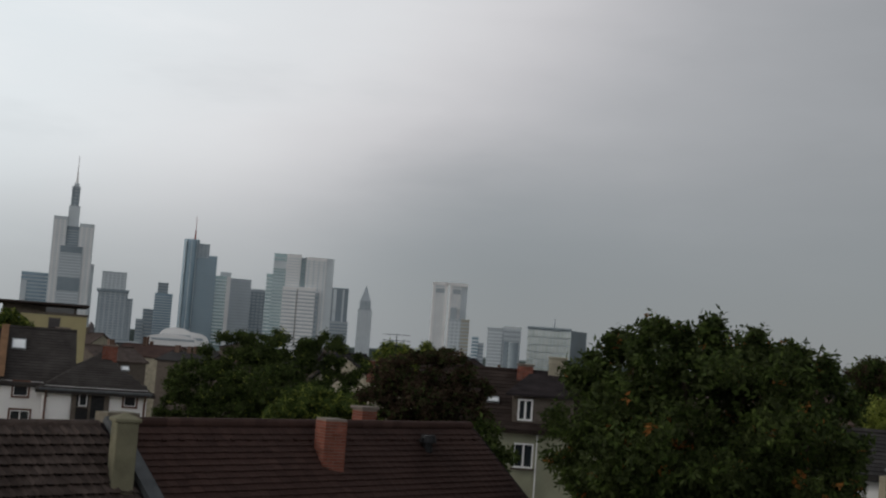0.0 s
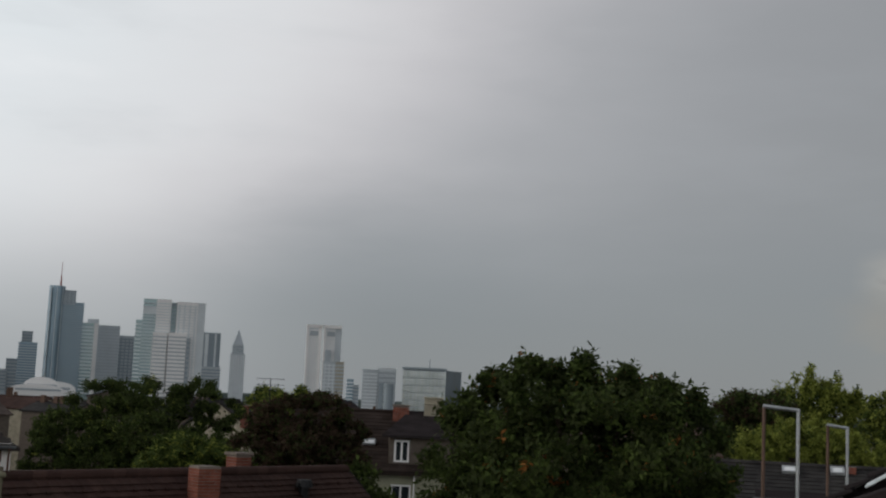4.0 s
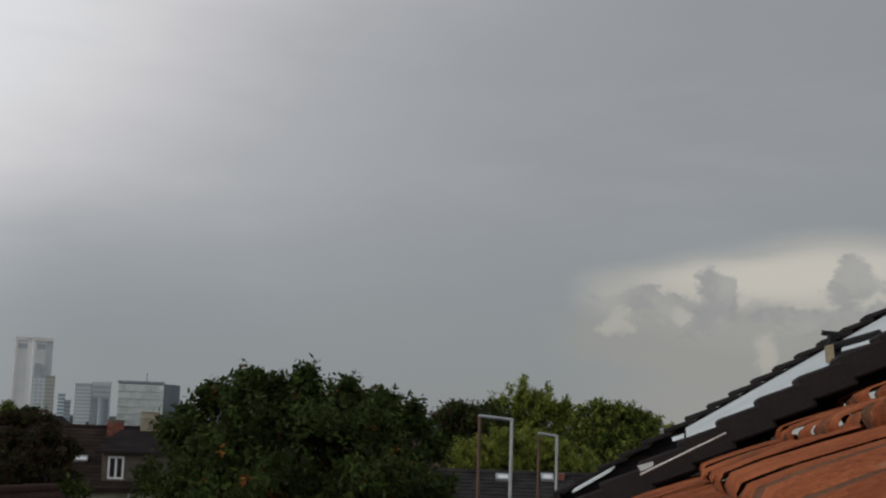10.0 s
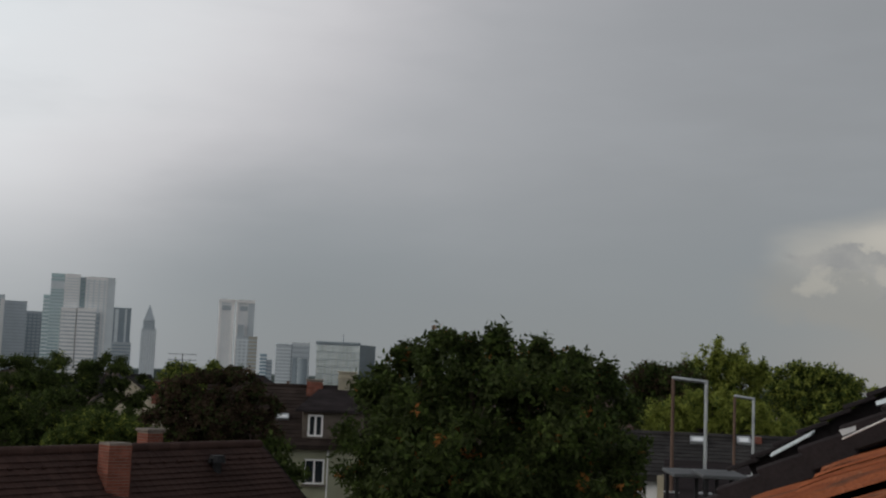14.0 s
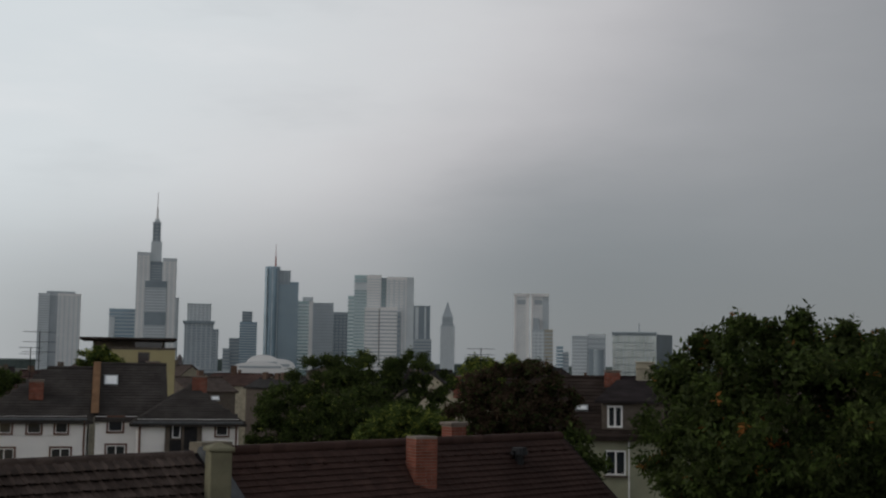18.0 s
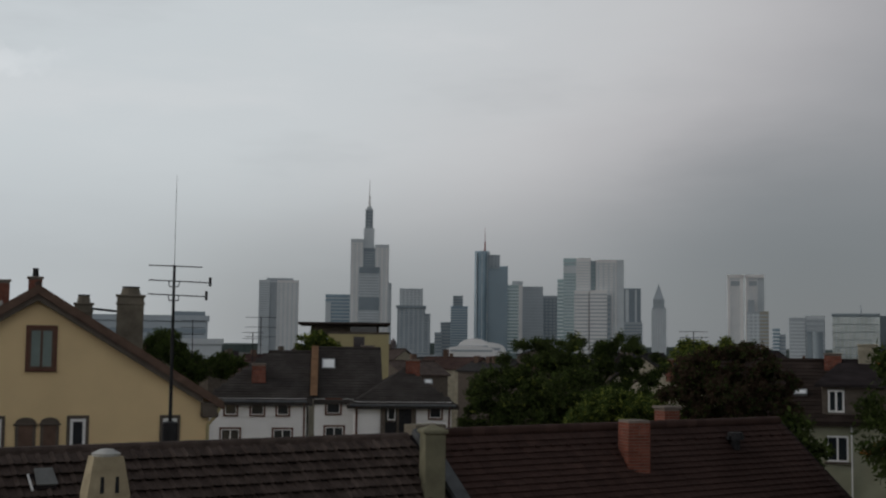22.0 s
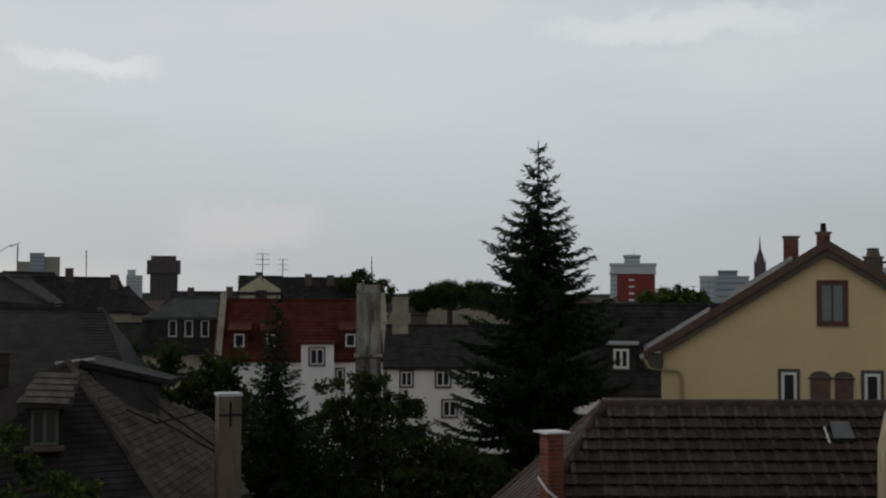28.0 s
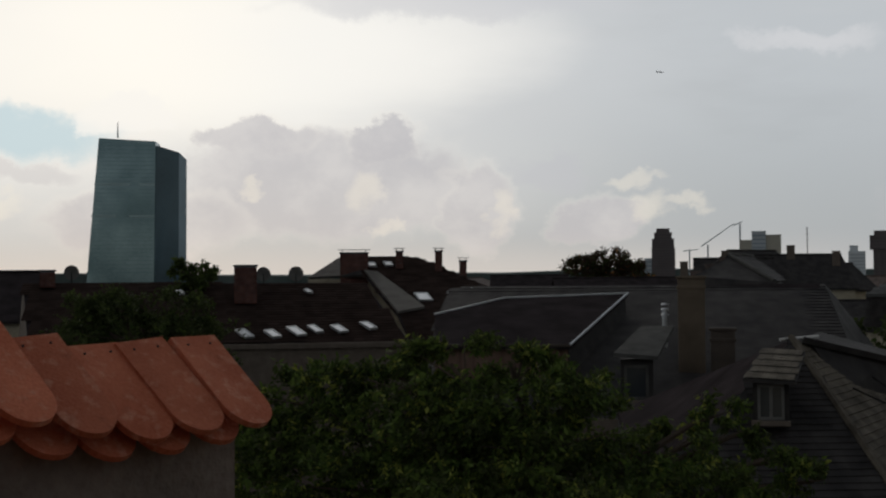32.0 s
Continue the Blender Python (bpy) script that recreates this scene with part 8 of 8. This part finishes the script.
orf = thing("clay_tile_roof", "old orange clay tile roof slope under the look-out", "roof", Matrix())
part("roof_deck", prism_bm([own(-6, 1.6, -0.135), own(EDGE, 1.6, -0.135), own(EDGE, -3.4, -0.135), own(-6, -3.4, -0.135)], -NRM * 0.2), M_BITUMEN, orf)
ownh = thing("look_out_house", "rendered house that carries the clay tile roof", "house", Matrix())
wz_ = own(0, 1.4).z - 0.4
walls = [own(-6, 1.3), own(EDGE, 1.3), own(EDGE, -6), own(-6, -6)]
for i in range(4):
    a, b = walls[i].copy(), walls[(i + 1) % 4].copy()
    a.z = b.z = 0
    c = (walls[0] + walls[2]) / 2
    inn = (Vector((c.x, c.y, 0)) - (a + b) / 2).normalized() * 0.3
    part("wall", prism_bm([a, b, b + inn, a + inn], (0, 0, wz_)), M_RENDER, ownh)
# one old interlocking tile: two round rolls, a flat trough darkened as shade, a rounded nose
W_, D_ = 0.39, 0.33
bm = bmesh.new()
prof = []
for k in range(21):
    f = k / 20
    if f <= 0.70:
        r_ = math.sin(math.pi * f / 0.70) ** 0.6 * (1.0 - 0.22 * math.exp(-((f - 0.35) / 0.05) ** 2))
    else:
        r_ = -0.12 * min(1.0, (f - 0.70) / 0.06)
    prof.append(((f - 0.5) * W_, 0.050 + 0.010 * r_))
rows = []
for y, up_, k in ((-D_ / 2 - 0.060, -0.02, 0.3), (-D_ / 2 - 0.068, 0.034, 0.80), (-D_ / 2 - 0.066, 0.046, 0.92), (-D_ / 2 - 0.050, 0.054, 1.0), (-D_ / 2 + 0.02, 0.050, 1.0), (0.0, 0.032, 0.98), (D_ / 2, 0.006, 0.95)):
    rows.append([bm.verts.new((x, y, z * k + up_)) for x, z in prof])
for a, b in zip(rows[:-1], rows[1:]):
    for k in range(20):
        f_ = bm.faces.new((a[k], a[k + 1], b[k + 1], b[k]))
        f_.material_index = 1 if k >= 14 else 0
clay = bpy.data.meshes.new("clay_tile")
bm.to_mesh(clay)
bm.free()
clay.materials.append(M_CLAY)
# trough clay: shade between the rolls is put into this darker colour
M_TROUGH = mat("shaded_trough_clay", (0.115, 0.062, 0.043), 0.95, 0, 0.45, 9.0, 0.8, 60, (0.23, 0.115, 0.07), spec=0.05, piece=0.2)
flecks(M_TROUGH, (0.30, 0.10, 0.045), 7.0, 0.52, 0.66, 0.7)
clay.materials.append(M_TROUGH)
for p_ in clay.polygons:
    p_.use_smooth = True
M_GAP = mat("gap_shade", (0.05, 0.035, 0.028), 0.95, 0, 0.4, 8, 0.6, 60)
rt_ = random.Random(4)
NOSE = -0.1635
for i in range(15):
    L = EDGE - W_ * (i + 0.5)
    for j in range(-9, 5):
        down = NOSE + D_ * (j - 0.5) + rt_.uniform(-0.012, 0.012)
        m = OWN.copy()
        m.translation = own(L, down, -0.112 + rt_.uniform(-0.005, 0.008))
        m = m @ Matrix.Rotation(rt_.uniform(-0.03, 0.03), 4, "Z") @ Matrix.Rotation(rt_.uniform(-0.04, 0.04), 4, "Y") @ Matrix.Rotation(rt_.uniform(-0.02, 0.02), 4, "X")
        share("clay_tile", clay, orf, m)
# the same tiles go on under and behind the look-out
cv = np.array([v.co for v in clay.vertices])
cf = [tuple(p.vertices) for p in clay.polygons]
av, af = [], []
for i in range(-1, 41):
    for j in range(-13, 7):
        if 0 <= i < 15 and -9 <= j < 5 or i < 0:
            continue
        m = OWN.copy()
        m.translation = own(EDGE - W_ * (i + 0.5), NOSE + D_ * (j - 0.5), -0.112 + rt_.uniform(-0.004, 0.006))
        mm, n0 = np.array(m), len(av)
        av.extend(map(tuple, cv @ mm[:3, :3].T + mm[:3, 3]))
        af.extend(tuple(n0 + q for q in f) for f in cf)
rest = bpy.data.meshes.new("more_tiles")
rest.from_pydata(av, [], af)
rest.materials.append(M_CLAY)
rest.materials.append(M_TROUGH)
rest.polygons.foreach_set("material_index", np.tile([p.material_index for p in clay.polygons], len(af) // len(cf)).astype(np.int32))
ro = new("more_tiles", rest)
ro.parent = orf
ro["kind"] = "stuff"
back = -sv * 3.4 + DOWN * 2.4
part("back_slope", prism_bm([own(-6, -3.4, -0.05), own(EDGE, -3.4, -0.05), own(EDGE, -3.4, -0.05) + back, own(-6, -3.4, -0.05) + back], DOWN * 0.15), M_CLAY, orf, "far slope of the clay tile roof")
# dark strips that stand in for shade in the gaps under the noses
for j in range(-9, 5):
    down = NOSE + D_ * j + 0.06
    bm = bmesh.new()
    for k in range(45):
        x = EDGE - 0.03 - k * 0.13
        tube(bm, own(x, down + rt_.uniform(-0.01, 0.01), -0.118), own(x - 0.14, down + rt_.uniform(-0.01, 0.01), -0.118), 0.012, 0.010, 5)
    part("mortar_bed", bm, M_GAP, orf)
# the stepped black verge beyond the tiles
slabs = slope_line(-35.88, -1.16, -48.19, 5.80, 5.65)
edge = slope_line(-32.14, -2.70, -47.11, 6.20, 7.5)
bm = bmesh.new()
prev = None
for k in range(13):
    f = k / 12
    cur = [bm.verts.new(slabs.at(-34.0).lerp(slabs.at(-49.8), f) - NRM * 0.05), bm.verts.new(own(EDGE - 0.03, 0.75 - 3.6 * f, -0.03))]
    if prev:
        bm.faces.new((prev[0], cur[0], cur[1], prev[1]))
    prev = cur
bmesh.ops.solidify(bm, geom=bm.faces[:], thickness=0.02)
part("black_strip", bm, mat("tarred_board", (0.062, 0.052, 0.057), 0.8, 0, 0.35, 5, 0.3, 50), orf, "dark tarred board between tiles and verge")
bm = bmesh.new()
rod = slope_line(-36.12, -1.63, -39.9, 0.35, 5.35)
tube(bm, rod.at(-36.1), rod.at(-39.8), 0.0045, 0.003, 6)
part("pale_rod", bm, M_WFRAME, orf, "thin pale metal strip")
vg = thing("black_verge", "stepped black verge slabs along the roof edge", "roof edge", Matrix())
bm = bmesh.new()
box(bm, -0.10, 0.16, -0.13, 0.08, -0.14, -0.022, 0.010)
for v in bm.verts:
    v.co.z += 0.030 * (0.08 - v.co.y) / 0.21 - 0.008
slab = bpy.data.meshes.new("verge_slab")
bm.to_mesh(slab)
bm.free()
slab.materials.append(M_BLACK)
p0_, p1_ = slabs.at(-36.4), slabs.at(-49.6)
n_ = int((p1_ - p0_).length / 0.19)
for k in range(-9, n_ + 1):
    m = lay(slabs, -36.4)
    m.translation = p0_ + slabs.u * (0.19 * k + 0.08)
    share("verge_slab", slab, vg, m)
bm = bmesh.new()
box(bm, -0.10, 0.12, -0.11, 0.07, -0.030, -0.004, 0.005)
for v in bm.verts:
    v.co.z += 0.030 * (0.07 - v.co.y) / 0.18 - 0.015
slab2 = bpy.data.meshes.new("edge_slab")
bm.to_mesh(slab2)
bm.free()
slab2.materials.append(M_BLACK)
p0_, p1_ = edge.at(-32.1), edge.at(-47.05)
n_ = int((p1_ - p0_).length / 0.145)
for k in range(n_ + 1):
    m = lay(edge, -32.1)
    m.translation = p0_ + edge.u * (0.145 * k)
    share("edge_slab", slab2, vg, m)
bm = bmesh.new()
tube(bm, edge.at(-46.95, -0.01), edge.at(-46.95, -0.01) + rv_ * 0.12, 0.03, 0.03, 12)
part("end_roll", bm, M_BLACK, vg)
part("back_board", prism_bm([edge.at(-32.1, -0.03), edge.at(-47.0, -0.03), edge.at(-47.0, -0.30), edge.at(-32.1, -0.22)], rv_ * 0.05), M_BLACK, vg)
fl = thing("zinc_flashing", "pale metal flashing between the verge slabs", "flashing", Matrix())
M_SHEET = mat("pale_sheet", (0.62, 0.67, 0.69), 0.35, 0.0, 0.18, 2.2, 0.08, 30)


def sheet(a0, a1, hi, lo, back=0.0):
    """A pale sheet between the outer edge and the slabs, between two bearings."""
    P = [edge.at(a0, hi) - rv_ * 0.13, edge.at(a1, hi) - rv_ * 0.13, slabs.at(a1, lo) + rv_ * 0.16, slabs.at(a0, lo) + rv_ * 0.16]
    part("sheet", prism_bm(P, -NRM * 0.01), M_SHEET, fl)


sheet(-37.9, -44.0, -0.045, -0.05)
sheet(-44.5, -47.05, -0.045, -0.05)
part("sheet", prism_bm([edge.at(-33.2, -0.035) - rv_ * 0.16, edge.at(-34.9, -0.035) - rv_ * 0.16, edge.at(-34.7, -0.045) - rv_ * 0.22, edge.at(-33.1, -0.045) - rv_ * 0.22], -NRM * 0.01), M_SHEET, fl)
part("sheet", prism_bm([pt(-37.45, 0.02, 5.9), pt(-38.0, 0.22, 5.9), pt(-38.0, 0.02, 5.8), pt(-37.5, -0.16, 5.8)], rv_ * 0.01), M_SHEET, fl)
part("clip", prism_bm([pt(-35.96, -1.26, 5.3), pt(-36.66, -1.05, 5.3), pt(-36.66, -1.26, 5.3), pt(-36.12, -1.50, 5.3)], rv_ * 0.015), M_SHEET, fl)
part("clip", prism_bm([pt(-44.0, 4.15, 5.9), pt(-44.35, 4.25, 5.9), pt(-44.4, 3.55, 5.9), pt(-44.05, 3.40, 5.9)], rv_ * 0.02), M_TANR, fl, "weathered bracket plate")
sg_ = thing("snow_guard", "dark pipe snow guard with an iron bracket", "snow guard", Matrix())
for o in (0.0, -0.05):
    bm = bmesh.new()
    tube(bm, pt(-44.1, 4.06, 5.95) + Vector((0, 0, o)), pt(-46.3, 4.74, 5.85) + Vector((0, 0, o)), 0.016, None, 6)
    part("pipe", bm, M_IRON, sg_)
bm = bmesh.new()
tube(bm, pt(-44.25, 4.62, 6.0), pt(-44.2, 3.5, 6.0), 0.018, None, 6)
part("bracket", bm, M_IRON, sg_)
bm = bmesh.new()
tube(bm, pt(-43.86, 4.72, 6.0), pt(-44.75, 4.64, 6.0), 0.012, None, 6)
part("top_bar", bm, M_IRON, sg_)
# lower neighbour with the yellow chimney and the steel frames
nb = thing("neighbour_flat_roof", "neighbouring house with a flat dark roof", "house", Matrix())
cn = [spot(-28.6, 12.5, -1.05), spot(-28.6, 21, -1.05), spot(-62, 22, -1.05), spot(-62, 9, -1.05), spot(-40, 8.5, -1.05)]
part("flat_roof", prism_bm(cn, DOWN * 0.25), M_BITUMEN, nb)
for i in range(5):
    a, b = cn[i].copy(), cn[(i + 1) % 5].copy()
    a.z = b.z = 0
    c = sum(cn, Vector()) / 5
    inn = (Vector((c.x, c.y, 0)) - (a + b) / 2).normalized() * 0.3
    part("wall", prism_bm([a, b, b + inn, a + inn], (0, 0, EYE.z - 1.3)), M_RENDER, nb)
yc_ = thing("yellow_brick_chimney", "yellow brick chimney with a dark cap edge", "chimney", place(-48.88, 13, -1.05, -8), "chimneys")
a, b = bmesh.new(), bmesh.new()
brick_stack(a, b, 0.74, 0.6, 2.54, 0.0, 0.17, 0.040, 0.008)
part("shaft", b, M_MORTAR, yc_)
part("brickwork", a, M_YBRICK, yc_, "yellow facing bricks")["kind"] = "stuff"
part("cap", bbox(-0.385, 0.385, -0.32, 0.32, 2.54, 2.60, 0.01), M_YBRICK, yc_)
for az, d, w, top, rot in ((-29.65, 14, 0.36, 0.66, 12), (-32.0, 17.5, 0.25, -0.02, 12)):
    fr = thing("steel_frame", "tall galvanised steel tube frame on the flat roof", "steel frame", place(az, d, -1.05, rot), "steel frames")
    h = 1.05 + d * math.tan(radians(top))
    for s in (-1, 1):
        bm = bmesh.new()
        tube(bm, (s * w / 2, 0, 0), (s * w / 2, 0, h), 0.019, None, 8)
        part("post", bm, M_STEEL if s > 0 else M_WOOD, fr)
        part("foot_plate", bbox(s * w / 2 - 0.07, s * w / 2 + 0.07, -0.07, 0.07, 0, 0.012), M_STEEL, fr)
    bm = bmesh.new()
    tube(bm, (-w / 2 - 0.01, 0, h + 0.012), (w / 2 + 0.01, 0, h - 0.02), 0.020, None, 8)
    part("top_rail", bm, M_STEEL, fr)
for az, d, w in ((-29.9, 9.4, 0.34), (-31.1, 8.9, 0.30)):
    tb = thing("metal_panel", "dull grey metal panel on short legs", "panel", place(az, d, -1.05 if az > -40 else 0, 8), "metal panels")
    z = 1.05 + d * math.tan(radians(-3.55))
    part("sheet", bbox(-w / 2, w / 2, -0.2, 0.5, z, z + 0.025, 0.005), M_LEAD, tb)
    for sx in (-1, 1):
        for sy in (-0.15, 0.4):
            part("leg", bbox(sx * (w / 2 - 0.03) - 0.012, sx * (w / 2 - 0.03) + 0.012, sy, sy + 0.024, 0, z), M_IRON, tb)

# ---- the capped wall beside the look-out ----
CAZ = 82.0
WD_ = bearing(CAZ - 90) * math.cos(radians(37)) + bearing(CAZ) * math.sin(radians(37))     # along the wall
SD_ = bearing(CAZ - 90) * math.sin(radians(37)) - bearing(CAZ) * math.cos(radians(37))     # down the cap, level
cw = thing("tile_capped_wall", "grey rendered wall capped with new clay beaver tail tiles", "wall", Matrix())
M_WALLR = mat("grey_brown_render", (0.17, 0.15, 0.13), 0.92, 0, 0.35, 4, 0.5, 40)
P0 = pt(79.3, -6.25, 2.95)
wa, wb = P0 + WD_ * 0.02 - SD_ * 0.10, P0 - WD_ * 2.4 - SD_ * 0.10
wa.z = wb.z = 0
part("wall_body", prism_bm([wa, wb, wb - SD_ * 0.34, wa - SD_ * 0.34], (0, 0, P0.z + 0.0)), M_WALLR, cw)
# beaver tail tile: flat, rounded lower end
bm = bmesh.new()
tw, tl = 0.140, 0.305
out = [(-tw / 2, tl), (-tw / 2, 0.075)]
out += [(-tw / 2 * math.cos(math.pi * k / 12), 0.075 - 0.075 * math.sin(math.pi * k / 12)) for k in range(1, 12)]
out += [(tw / 2, 0.075), (tw / 2, tl)]
prism(bm, [(x, y, 0) for x, y in out], (0, 0, 0.015))
beaver = bpy.data.meshes.new("beaver_tile")
bm.to_mesh(beaver)
bm.free()
beaver.materials.append(M_CLAYNEW)
cp = radians(40)
UC = -SD_ * math.cos(cp) + Vector((0, 0, 1)) * math.sin(cp)
CM = Matrix((WD_, UC, WD_.cross(UC))).transposed().to_4x4()
rc = random.Random(9)
ELS = (-6.65, -7.0, -7.2, -7.0, -6.3, -5.2, -4.2, -3.2, -2.2, -1.2, -0.3)
for k in range(11):
    q_ = P0 - WD_ * (0.141 * k - 0.012)
    d_ = q_.xy.length
    zk = EYE.z + d_ * math.tan(radians(ELS[k]))
    for row in (1, 0):
        m = CM.copy()
        m.translation = Vector((q_.x, q_.y, zk)) + (Vector((0, 0, -0.034)) - WD_ * 0.07 - SD_ * 0.035 if row else Vector((0, 0, 0.006 * (k % 2))))
        m = m @ Matrix.Rotation(radians(rc.uniform(-1.5, 1.5) + 5.0), 4, "Z") @ Matrix.Rotation(radians(rc.uniform(-1.5, 1.5) + 2.0), 4, "Y")
        ob = share("beaver_tile", beaver, cw, m)
        if not row:
            for dx_ in (-0.035, 0.035):
                c = m @ Vector((dx_, tl - 0.03, 0.014))
                bm = bmesh.new()
                tube(bm, c, c + m.to_3x3() @ Vector((0, 0, 0.004)), 0.003, None, 6)
                part("nail", bm, M_IRON, cw)
bm = bmesh.new()
prism(bm, [P0 - SD_ * 0.30 + Vector((0, 0, 0.15)), P0 - WD_ * 2.4 - SD_ * 0.30 + Vector((0, 0, 0.15)), P0 - WD_ * 2.4 - SD_ * 0.12, P0 - SD_ * 0.12], DOWN * 0.2)
part("bedding", bm, M_MORTAR, cw)
# small airliner far off
M_PLANE = mat("airliner_grey", (0.30, 0.31, 0.33), 0.5, 0, 0.1, 0.2, 0, 1)
pl = thing("airliner", "small grey airliner far off in the sky", "aeroplane", Matrix.Translation(spot(60.96, 2900, 2900 * math.tan(radians(9.05)))) @ Matrix.Rotation(radians(60.65 + 8), 4, "Z"))
bm = bmesh.new()
tube(bm, (-8, 0, 0), (7, 0, -0.6), 1.0, 0.9, 8)
tube(bm, (7, 0, -0.6), (9, 0, -0.9), 0.9, 0.2, 8)
part("fuselage", bm, M_PLANE, pl)
part("wing", prism_bm([(-1, -9, 0.4), (0.5, -9, 0.4), (3, 0, -0.5), (-1, 0, -0.5)], (0, 0, 0.3)), M_PLANE, pl)
part("wing", prism_bm([(-1, 9, 0.4), (0.5, 9, 0.4), (3, 0, -0.5), (-1, 0, -0.5)], (0, 0, 0.3)), M_PLANE, pl)
part("tail_fin", prism_bm([(-8, 0, 0.6), (-5.5, 0, 0.6), (-7.6, 0, 3.6), (-8.8, 0, 3.6)], (0, 0.3, 0)), M_PLANE, pl)

# ---- single roof tiles of the long brown roof ----
lay_tiles(house, 0, CUT - 0.25, (-1.0, 5.2), 0.27, 0.288, M_BROWNT, M_BROWN, 1)
lay_tiles(tower, CUT + 0.15, LEN, (CUT, CUT + 6.2), 0.30, 0.205, M_RUSTP, M_RUST, 1, 0.22)
